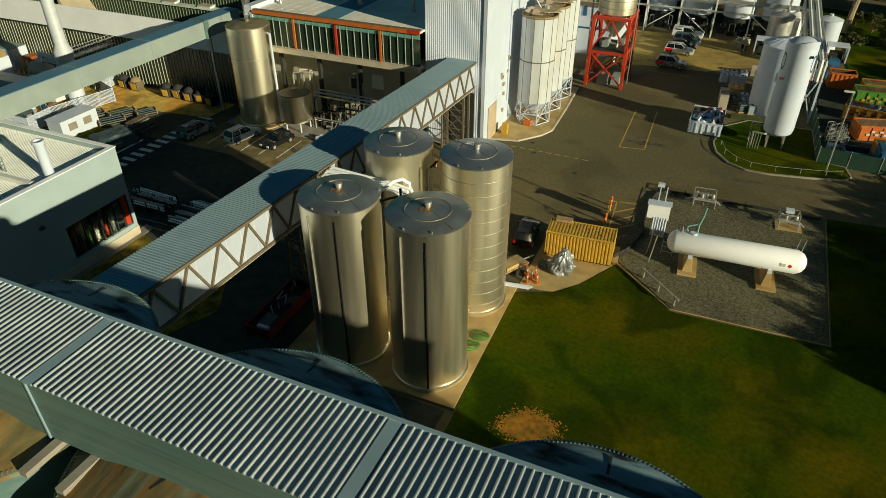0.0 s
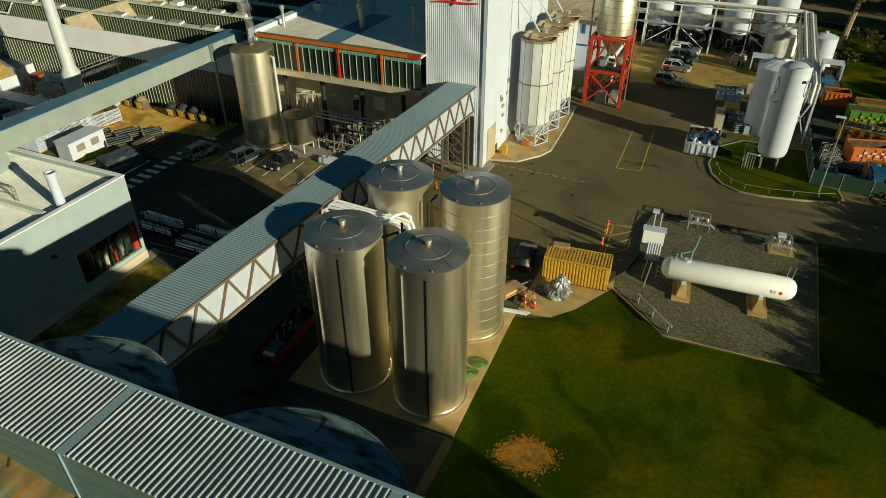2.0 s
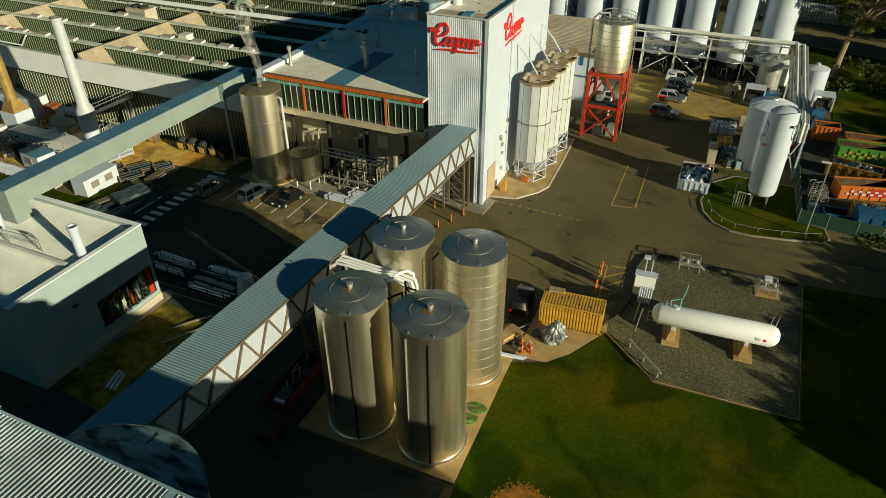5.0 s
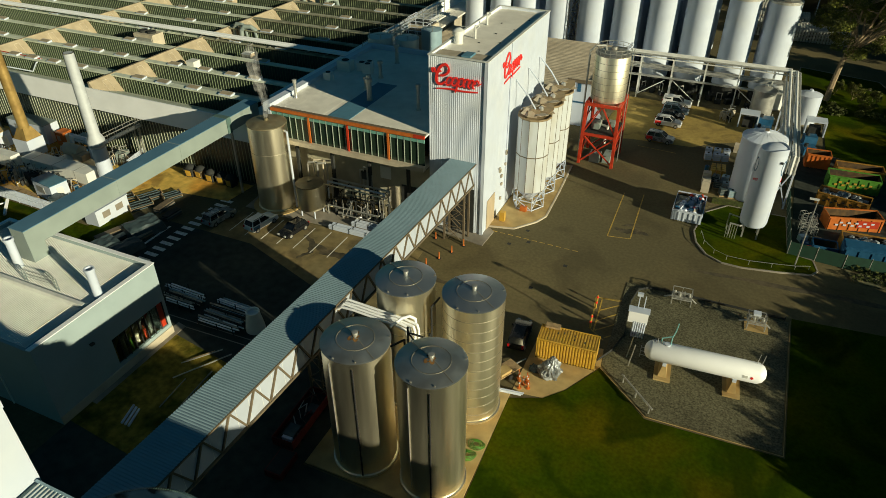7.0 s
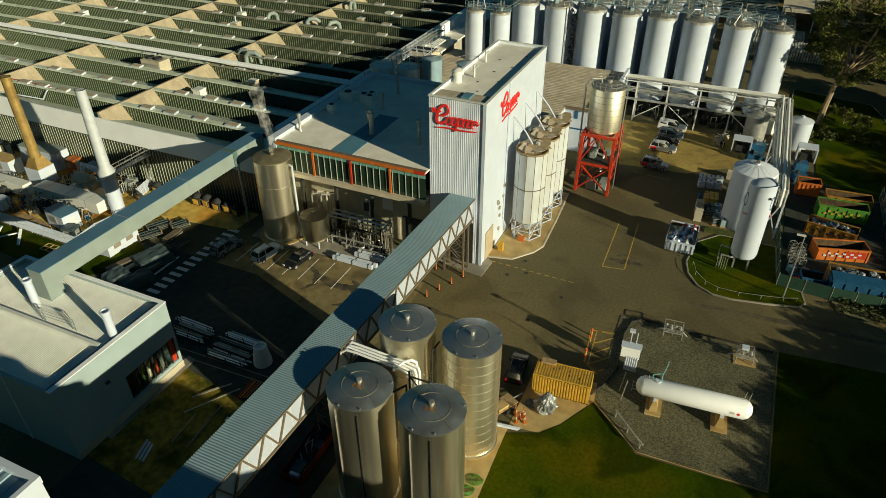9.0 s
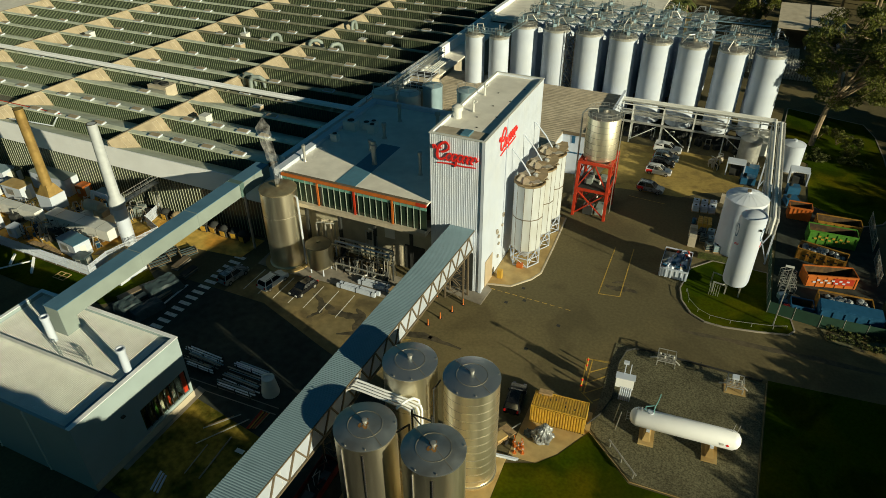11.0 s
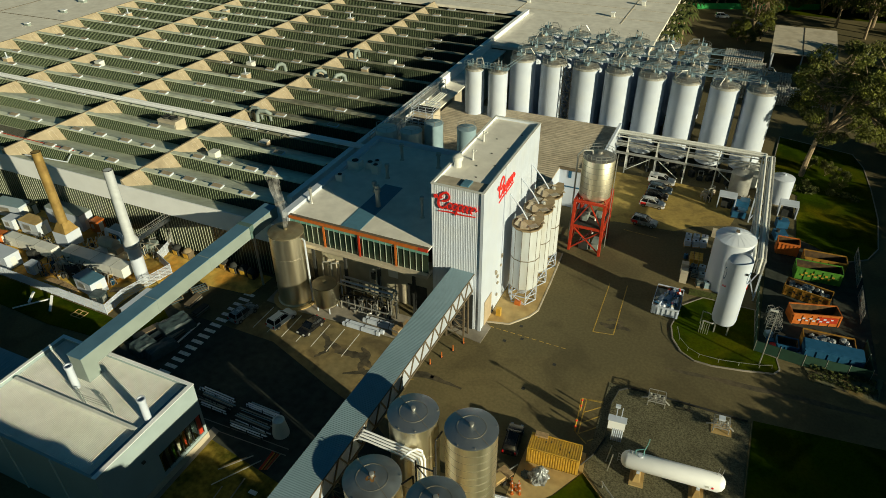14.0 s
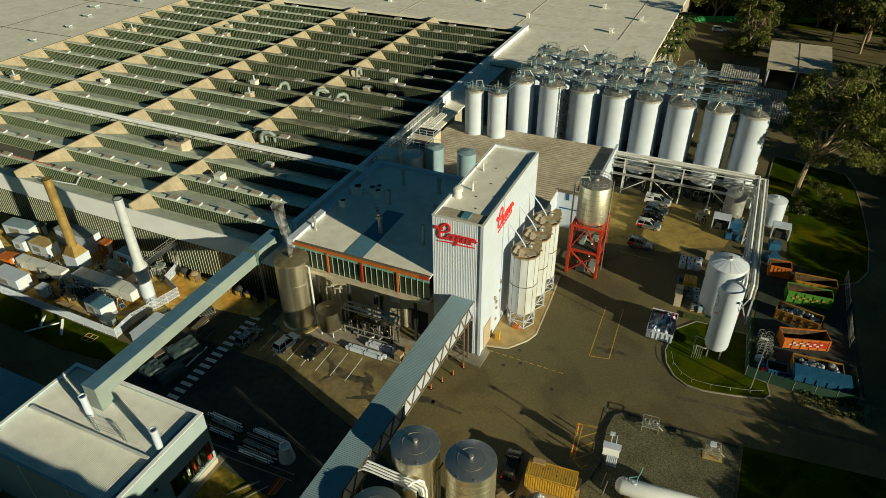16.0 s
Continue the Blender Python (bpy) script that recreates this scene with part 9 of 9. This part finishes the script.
skip(44.4, 22.6, 6.8, 2.5, 1.9, 16, M_ORANGE, "orange ribbed waste skip, empty", bars=M_WHITE)
skip(46.2, 16.6, 6.6, 2.5, 1.7, 3, M_OCHRE, "ochre waste skip heaped with bagged rubbish", M_FOIL, M_BLACK)
bs = skip(46.6, 13.9, 7.4, 2.3, 2.2, 3, M_BLUE, "blue waste skip with a flat cover, beside the fence")
part("cover", boxes((-3.65, 3.65, -1.1, 1.1, 2.33, 2.4)), M_BLUE, bs, "flat blue cover")
skip(43.6, 28.0, 6.6, 2.4, 1.8, -12, M_OCHRE, "ochre waste skip half full of rubbish", M_FOIL, M_BLACK)
skip(45.0, 34.2, 6.8, 2.5, 2.2, 3, M_GREEN, "green waste skip, open and half empty", bars=M_YELLOW)
skip(46.0, 38.0, 6.4, 2.4, 2.0, 3, M_OCHRE, "ochre waste skip at the yard's end", None, M_BLACK)
skip(40.4, 40.4, 3.4, 2.2, 2.2, 3, M_ORANGE, "tall orange waste bin")
skip(41.0, 14.2, 2.8, 2.0, 1.3, 3, M_BLUE, "small dark blue waste bin")
ws = skip(24.1, 17.4, 3.9, 5.6, 1.5, 0, M_WHITE, "white skip full of bagged rubbish on the asphalt", M_WHITE)
for i in range(26):
    x, y = random.uniform(-1.7, 1.6), random.uniform(-2.4, 2.4)
    bm = boxes((-0.3, 0.3, -0.2, 0.2, -0.08, 0.08))
    bmesh.ops.rotate(bm, verts=bm.verts, cent=(0, 0, 0), matrix=pose(0, 0, 0, 40 * i, 25 * i, 60 * i).to_3x3())
    bmesh.ops.translate(bm, verts=bm.verts, vec=(x, y, 1.55 + 0.2 * random.random()))
    part("packaging", bm, (M_BLUE, M_WHITE, M_RED, M_BLUE, M_CREAM, M_WHITE)[i % 6], ws, "loose coloured packaging")
for i in range(8):
    s = thing("metal_trolley", "small wire trolley in the skip yard", "trolley", (38.6 + 1.1 * (i % 2), 17.5 + 1.3 * (i // 2), 0.04), 20 * i, group="trolleys")
    bm = B()
    for xx in (-0.4, 0.4):
        for yy in (-0.35, 0.35):
            beam(bm, (xx, yy, 0), (xx, yy, 1.5), 0.05)
    for z in (0.3, 0.9, 1.5):
        for yy in (-0.35, 0.35):
            beam(bm, (-0.4, yy, z), (0.4, yy, z), 0.05)
        for xx in (-0.4, 0.4):
            beam(bm, (xx, -0.35, z), (xx, 0.35, z), 0.05)
    part("frame", bm, M_GALVPIPE, s)
for i, (x, y, m_) in enumerate(((38.8, 14.6, M_BLUE), (39.4, 13.6, M_LOGO), (38.6, 16.2, M_WHITE), (42.6, 12.8, M_WHITE), (40.2, 16.2, M_WOOD))):
    solid("storage_tub", boxes((-0.5, 0.5, -0.4, 0.4, 0, 0.8)), m_, "plastic tub in the skip yard", "tub", (x, y, 0.04), 15 * i, group="tubs")
f = thing("screen_fence", "tall fence with dark green screening round the skip yard", "fence")
for (x0, y0), (x1, y1) in zip([(36.4, 36.0), (36.9, 12.0), (43.2, 11.5), (51.4, 11.9)], [(36.9, 12.0), (43.2, 11.5), (51.4, 11.9), (51.0, 18.5)]):
    L_ = math.hypot(x1 - x0, y1 - y0)
    n = max(1, round(L_ / 3))
    for i in range(n):
        p0 = (x0 + (x1 - x0) * i / n, y0 + (y1 - y0) * i / n)
        p1 = (x0 + (x1 - x0) * (i + 1) / n, y0 + (y1 - y0) * (i + 1) / n)
        bm = B()
        tube(bm, (*p0, 0), (*p0, 2.1), 0.05, 6)
        part("post", bm, M_GALVPIPE, f)
        bm = B()
        beam(bm, (*p0, 1.0), (*p1, 1.0), 0.03, 1.9)
        part("screen", bm, M_MESHGREEN, f)
for y0, y1 in ((24.5, 31.5), (34.0, 43.0)):
    bm = B()
    for i in range(4):
        y = y0 + (y1 - y0) * i / 3
        tube(bm, (51.0, y, 0), (51.0, y, 2.3), 0.06, 6)
    for z in (0.2, 1.1, 2.2):
        beam(bm, (51.0, y0, z), (51.0, y1, z), 0.06)
    for i in range(30):
        y = y0 + (y1 - y0) * i / 29
        beam(bm, (51.0, y, 0.2), (51.0, y, 2.2), 0.025)
    part("gate_panel", bm, M_GALVPIPE, f)
lpz = thing("street_lamp", "slim grey lamp post by the skip yard", "lamp", (37.8, 9.4, 0))
bm = B()
tube(bm, (0, 0, 0), (0, 0, 9.5), 0.1, 10, 0.06)
part("pole", bm, M_GALVPIPE, lpz, smooth=True)
part("head", boxes((-0.9, 0.1, -0.15, 0.15, 9.45, 9.6)), M_GALV, lpz)
rl = thing("lawn_rail", "low galvanised rail round the small lawn's edge", "rail")
rail_pts = [(26.4, 12.2), (27.0, 9.9), (28.4, 8.2), (30.0, 7.4), (32.6, 7.4), (35.2, 7.9), (37.8, 8.5), (39.4, 9.2)]
for p, q in zip(rail_pts, rail_pts[1:]):
    bm = B()
    beam(bm, (*p, 0.72), (*q, 0.72), 0.04)
    part("bar", bm, M_GALVPIPE, rl)
for p in rail_pts:
    bm = B()
    tube(bm, (*p, 0.1), (*p, 0.75), 0.035, 6)
    part("post", bm, M_GALVPIPE, rl)
# ---- far yard, trees ----
shed = thing("storage_shed", "cream steel shed with a shallow pitched roof", "building")
part("wall", boxes((33.6, 33.8, 137, 157.6, 0, 4.9), (49.1, 49.3, 137, 157.6, 0, 4.9), (33.8, 49.1, 157.4, 157.6, 0, 4.9)), M_WHITE, shed)
for x0, x1 in ((33.1, 41.1), (41.3, 49.8)):
    bm = B()
    v = box(bm, x0, x1, 136.0, 158.2, 0, 0.22)
    for w_ in v:
        w_.co.z += 5.0 + (w_.co.y - 136) * 0.07
    part("roof", bm, M_CREAM, shed, "pale cream roof sheet")
bm = B()
v = box(bm, 41.1, 41.3, 136.0, 158.2, 0, 0.3)
for w_ in v:
    w_.co.z += 5.0 + (w_.co.y - 136) * 0.07
part("seam", bm, M_BROWN, shed)
for x in (33.7, 41.1, 48.9):
    part("post", boxes((x, x + 0.3, 136.4, 136.7, 0, 4.95)), M_WHITE, shed)
bm = B()
v = box(bm, 33.2, 33.4, 136.2, 158.0, 0, 0.6)
for w_ in v:
    w_.co.z += 4.4 + (w_.co.y - 136) * 0.07
part("fascia", bm, M_FASCIA, shed)

keg_v, keg_f = [], []
def keg(x, y, z, r=0.27, h=0.6, n=8):
    o = len(keg_v)
    for zz in (z, z + h):
        for i in range(n):
            keg_v.append((x + r * math.cos(2 * math.pi * i / n), y + r * math.sin(2 * math.pi * i / n), zz))
    for i in range(n):
        j = (i + 1) % n
        keg_f.append((o + i, o + j, o + n + j, o + n + i))
    keg_f.append(tuple(o + n + i for i in range(n)))


for x0, x1, y0, y1, hgt in ((21.5, 32.5, 136.0, 145.0, 4), (28.0, 33.0, 130.0, 134.0, 4), (26.0, 40.0, 121.0, 128.0, 4), (27.0, 34.0, 111.0, 118.0, 4), (36.0, 50.0, 109.5, 118.5, 4)):
    nx, ny = int((x1 - x0) / 0.62), int((y1 - y0) / 1.3)
    for i in range(nx):
        for j in range(ny):
            for k_ in range(hgt):
                if k_ == hgt - 1 or j == 0 or i in (0, nx - 1):
                    keg(x0 + i * 0.62, y0 + j * 1.3, 0.1 + k_ * 0.72)
me = bpy.data.meshes.new("keg_stacks")
me.from_pydata(keg_v, [], keg_f)
me.materials.append(M_KEG)
tagged(new("keg_stacks", me), "long stacks of silver beer kegs in the far yard", "kegs", kind="stuff")
f = thing("green_screen_fence", "bright green screened fence along the far road", "fence")
for i in range(11):
    xa, xb = -14 + 5.6 * i, -8.5 + 5.6 * i
    ya, yb = 187 + 0.37 * (xa + 14), 187 + 0.37 * (xb + 14)
    part("screen", flat([(xa, ya), (xb, yb), (xb, yb + 0.1), (xa, ya + 0.1)], 0.013, 2.0), M_SCREEN, f)
for i, (x, y, a) in enumerate(((1.5, 189.5, 10), (16.5, 186.0, 14), (30.5, 181.5, 16))):
    car("estate_car", M_CAR_WHITE, "white car parked along the far road", (x, y, 0.013), a, "suv", group="cars on the far road")
tk = thing("delivery_truck", "small red truck with a white box body", "truck", (5.6, 160.5, 0), 92)
part("cab", boxes((1.2, 3.2, -1.1, 1.1, 0.5, 2.7)), M_RED, tk, "red cab")
part("windscreen", boxes((3.203, 3.26, -0.95, 0.95, 1.6, 2.5)), M_CARGLASS, tk)
part("box_body", boxes((-4.0, 1.0, -1.2, 1.2, 0.9, 3.1)), M_FASCIA, tk, "white box body")
part("chassis", boxes((-4.0, 3.0, -0.5, 0.5, 0.5, 0.85)), M_DARK, tk)
for x in (-3.0, 2.2):
    for s_ in (-1, 1):
        bm = B()
        tube(bm, (x, s_ * 0.85, 0.45), (x, s_ * 1.12, 0.45), 0.45, 16)
        part("wheel", bm, M_BLACK, tk)
setting("far_road", flat([(-40, 176), (30, 168), (52, 133), (160, 122), (160, 134), (64, 142), (42, 180), (-40, 188)], 0.0, 0.012), M_ASPHALT, "grey far road behind the works", "road")
bm = B()
for p, q in (*zip(EAST_LAWN[1:10], EAST_LAWN[2:11]), ((54, 0.2), (100, 3))):
    beam(bm, (*p, 0.08), (*q, 0.08), 0.2, 0.16)
setting("kerb", bm, M_CONC, "pale concrete kerb of the drive", "kerb")


def crown_mesh(name, blobs, per, size, mat, seed):
    rng = np.random.default_rng(seed)
    vs, fs = [], []
    for (cx, cy, cz, r, sq) in blobs:
        n = int(per * r * r)
        d = rng.normal(size=(n, 3))
        d /= np.linalg.norm(d, axis=1)[:, None]
        rad = r * rng.uniform(0.45, 1.08, n) ** 0.6
        c = d * rad[:, None] * np.array([1, 1, sq]) + np.array([cx, cy, cz])
        a = rng.normal(size=(n, 3))
        a /= np.linalg.norm(a, axis=1)[:, None]
        b = np.cross(a, rng.normal(size=(n, 3)))
        b /= np.linalg.norm(b, axis=1)[:, None]
        s = size * rng.uniform(0.6, 1.3, n)[:, None]
        o = len(vs) * 4
        q = np.stack([c - a * s - b * s * 0.45, c + a * s - b * s * 0.45, c + a * s + b * s * 0.45, c - a * s + b * s * 0.45], axis=1)
        vs.extend(q)
    v = np.array(vs).reshape(-1, 3)
    f_ = [tuple(range(4 * i, 4 * i + 4)) for i in range(len(v) // 4)]
    me = bpy.data.meshes.new(name)
    me.from_pydata(v.tolist(), [], f_)
    me.materials.append(mat)
    return me


def gum(seed, h, spread, low, fork, limbs, tips, per, leaf, lean, label, clump=1.0):
    """A gum tree: a bare forked trunk, limbs that branch to the clumps of a wide uneven crown. low: where the crown begins."""
    rng = random.Random(seed)
    t = thing("gum_tree", label, "tree", group="gum trees")
    wood = B()
    blobs = []
    mid = Vector((lean[0], lean[1], (h + low) / 2))
    rad = Vector((spread / 2, spread / 2, (h - low) / 2))

    def bough(p, q, r0, r1, bend):
        m_ = (p + q) / 2 + Vector((rng.uniform(-1, 1), rng.uniform(-1, 1), rng.uniform(-0.6, 0.2))) * bend
        tube(wood, p, m_, r0, 7, (r0 + r1) / 2)
        tube(wood, m_, q, (r0 + r1) / 2, 7, r1)

    top = Vector((lean[0] * 0.12, lean[1] * 0.12, fork))
    r = h * 0.019
    bough(Vector((0, 0, 0)), top, r * 1.15, r * 0.85, 0.2)
    for i in range(limbs):
        a = 2 * math.pi * (i + rng.uniform(-0.3, 0.3)) / limbs
        e = rng.uniform(-0.75, 0.8)
        f_ = rng.uniform(0.35, 0.62)
        q = mid + Vector((math.cos(a) * rad.x * f_, math.sin(a) * rad.y * f_, e * rad.z * 0.5))
        bough(top, q, r * 0.55, r * 0.28, 0.1 * spread)
        for _ in range(tips):
            b_ = a + rng.uniform(-1.0, 1.0)
            el = max(-0.95, min(1.0, e + rng.uniform(-0.6, 0.6)))
            k_ = rng.uniform(0.72, 0.98) * math.sqrt(max(0.1, 1 - 0.75 * el * el))
            w_ = mid + Vector((math.cos(b_) * rad.x * k_, math.sin(b_) * rad.y * k_, el * rad.z * 0.86))
            bough(q, w_, r * 0.24, r * 0.07, 0.05 * spread)
            g_ = rng.uniform(0.085, 0.15) * spread * clump
            blobs.append((w_.x, w_.y, w_.z, g_, 0.62))
            blobs.append((w_.x + rng.uniform(-1, 1) * g_, w_.y + rng.uniform(-1, 1) * g_, w_.z - rng.uniform(0.1, 0.8) * g_, g_ * 0.65, 0.6))
        blobs.append((q.x, q.y, q.z + 0.4, 0.12 * spread * clump, 0.6))
    part("trunk", wood, M_BARK, t, "pale bare trunk and limbs")
    ob = new("crown", crown_mesh("crown", blobs, per, leaf, M_LEAF, seed))
    ob.parent = t
    tagged(ob, "dark olive leaves in loose clumps")
    return t


gum_a = gum(3, 27.0, 25.5, 8.0, 8.0, 13, 9, 120, 0.16, (5.4, 1.6), "large gum tree with pale forked limbs and olive foliage", 0.58)
gum_a.matrix_basis = pose(42.5, 71.2, 0, 0, 0, 0)
gum_d = gum(11, 22, 12.5, 7.0, 6.0, 7, 5, 44, 0.26, (0.8, 0.3), "tall gum tree with a loose olive crown")
gum_d.matrix_basis = pose(27, 161.5, 0)
# Unseen tree, added so that its high crown shades the yard.
gum_e = gum(21, 19.0, 8.0, 12.2, 10.0, 7, 5, 60, 0.26, (0.3, 0.2), "unseen tall gum tree with a high crown, added to shade the yard")
gum_e.matrix_basis = pose(66.5, 20.3, 0)
copy_thing(gum_e, pose(73.0, 18.2, 0, 0, 0, 110))
gum_b = gum(8, 10.5, 9.8, 0.9, 0.9, 7, 5, 42, 0.26, (0.4, 0.2), "bushy gum tree with dense dark foliage")
gum_b.matrix_basis = pose(66, 84, 0, 0, 0, 130)
for x, y, s, a in ((64, 100, 1.3, 10), (62, 112, 1.4, 250), (74, 80, 1.3, 140), (84, 98, 1.5, 90), (72, 116, 1.5, 70), (60, 88, 0.9, 30), (66, 128, 1.4, 200), (76, 136, 1.5, 20), (56, 122, 1.0, 80), (86, 120, 1.5, 0), (47, 73, 0.35, 20), (49, 68, 0.4, 200), (44, 75, 0.3, 90)):
    copy_thing(gum_b, pose(x, y, 0, 0, 0, a) @ Matrix.Scale(s, 4))
# Trees out of view on the east, added for the shade they cast.
for x, y, s, a in ((68, 12, 0.55, 80), (65, 22, 0.45, 130), (67, 31, 0.5, 190), (73, -3, 0.8, 250), (62, 16, 0.4, 10), (61, 27, 0.42, 100), (66, -31, 0.8, 10), (64, -24, 0.7, 50), (66, -16, 0.8, 90), (64, -10, 0.66, 200), (74, -28, 0.66, 70), (70, -21, 0.7, 160), (75, -15, 0.66, 220), (71, -9, 0.7, 300), (80, -3, 0.7, 30), (86, 8, 0.95, 80), (72, 10, 0.55, 150), (70, 22, 0.5, 200), (74, 34, 0.6, 260), (97, -20, 1.0, 110), (95, 30, 1.0, 10), (62, 38, 0.55, 70), (63, 33, 0.6, 45)):
    copy_thing(gum_b, pose(x, y, 0, 0, 0, a) @ Matrix.Scale(s, 4))
# Further unseen rows, thick and tall enough to close the lawn's shade.
for i in range(1, 8):
    for v_, s_ in ((66, 0.79), (80, 1.0), (94, 1.15))[:3 if i > 2 else 1]:
        u_ = -11 + 3.1 * i + 0.8 * math.sin(3 * i + v_)
        copy_thing(gum_b, pose(0.317 * u_ + 0.948 * v_, 0.948 * u_ - 0.317 * v_, 0, 0, 0, 70 * i + v_) @ Matrix.Scale(s_, 4))
for i in range(15):
    copy_thing(gum_b, pose(64.2 + 0.9 * math.sin(2.7 * i), -29.2 + 2.05 * i, 0, 0, 0, 41 * i) @ Matrix.Scale(0.77 + 0.03 * math.sin(1.7 * i), 4))
# Mostly unseen rows added to darken the east drive and skip yard.
for i in range(33):
    u_ = 27.5 + 2.5 * i
    copy_thing(gum_b, pose(0.317 * u_ + 62.6, 0.948 * u_ - 20.9, 0, 0, 0, 50 * i) @ Matrix.Scale((0.72 if i < 8 else 1.04) + 0.1 * math.sin(i * 2.1), 4))
    if i % 3 != 1:
        copy_thing(gum_b, pose(0.317 * u_ + 80, 0.948 * u_ - 26.6, 0, 0, 0, 70 * i) @ Matrix.Scale(1.12, 4))
for x, y, a, s in ((52, 188, 0, 0.95), (60, 178, 80, 1.0), (68.5, 168, 150, 0.9), (77, 160, 220, 1.05), (63, 192, 300, 1.1), (75, 180, 40, 1.1)):
    copy_thing(gum_d, pose(x, y, 0, 0, 0, a) @ Matrix.Scale(s, 4))
# Unseen; placed so its crown shades the middle of the east lawn.
copy_thing(gum_d, pose(96.5, 52, 0, 0, 0, 30) @ Matrix.Scale(0.8, 4))
for r_ in range(2):
    for i in range(24):
        x = -52 + i * 7.0 + 2.5 * math.sin(i * 2.3 + r_)
        y = 206 + 11 * r_ + 3 * math.sin(i * 1.3 + 2 * r_)
        copy_thing(gum_b, pose(x, y, 0, 0, 0, 47 * i + 80 * r_) @ Matrix.Scale(1.45 + 0.5 * math.sin(i * 1.9 + r_) ** 2, 4))
for x, y, s, a in ((36, 207, 1.0, 50), (52, 208, 1.1, 120), (70, 207, 1.2, 200), (10, 209, 1.1, 300)):
    copy_thing(gum_d, pose(x, y, 0, 0, 0, a) @ Matrix.Scale(s, 4))
for x, y, s in ((23.5, 161, 0.7), (30, 163, 0.75), (26, 158, 0.5), (62, 206, 1.6), (78, 205, 1.7), (92, 204, 1.7), (104, 203, 1.7), (110, 176, 1.4), (84, 152, 1.2), (98, 148, 1.4)):
    copy_thing(gum_b, pose(x, y, 0, 0, 0, 53 * x) @ Matrix.Scale(s, 4))
for i, (x, y) in enumerate(((6.6, 126), (7.4, 134), (6.2, 142), (7.8, 149), (6.4, 157), (7.2, 166))):
    p = thing("palm_tree", "short palm with arching green fronds", "tree", (x, y, 0), 60 * i, group="palms")
    p.scale = (1.6, 1.6, 1.5)
    bm = B()
    tube(bm, (0, 0, 0), (0.2, 0.1, 6.0), 0.22, 8, 0.16)
    part("trunk", bm, M_BARK, p)
    for k_ in range(14):
        a = 2 * math.pi * k_ / 14
        bm = B()
        prev = None
        for j in range(7):
            u = j / 6
            r = 2.7 * u
            z = 6.0 + 1.3 * math.sin(u * 2.2) - 1.6 * u * u
            w_ = 0.42 * math.sin(math.pi * min(1, u * 0.9 + 0.1))
            c = Vector((r * math.cos(a), r * math.sin(a), z))
            sd = Vector((-math.sin(a), math.cos(a), 0)) * w_
            cur = (bm.verts.new(c - sd + Vector((0, 0, -0.15))), bm.verts.new(c), bm.verts.new(c + sd + Vector((0, 0, -0.15))))
            if prev:
                bm.faces.new((prev[0], cur[0], cur[1], prev[1]))
                bm.faces.new((prev[1], cur[1], cur[2], prev[2]))
            prev = cur
        part("frond", bm, M_SHRUB, p)
for i in range(16):
    x, y = 44.6 + (i % 8) * 1.0, 9.4 + 1.7 * (i // 8) + 0.3 * math.sin(i)
    t = thing("shrub", "low dark green shrub in the planting bed", "shrub", (x, y, 0.12), group="shrubs")
    ob = new("leaves", crown_mesh("leaves", [(0, 0, 0.35, 0.55, 0.8)], 260, 0.11, M_SHRUB, 40 + i) if i == 0 else bpy.data.meshes["leaves"])
    ob.parent = t
for i in range(26):
    x, y = 36 + 8 * random.random() + (8 if i % 3 == 0 else 0), 63.5 + 4 * random.random()
    t = thing("shrub", "dark shrub at the lawn's edge", "shrub", (x, y, 0.1), 30 * i, group="shrubs")
    t.scale = (1.6, 1.6, 1.5)
    ob = new("leaves", bpy.data.meshes["leaves"])
    ob.parent = t
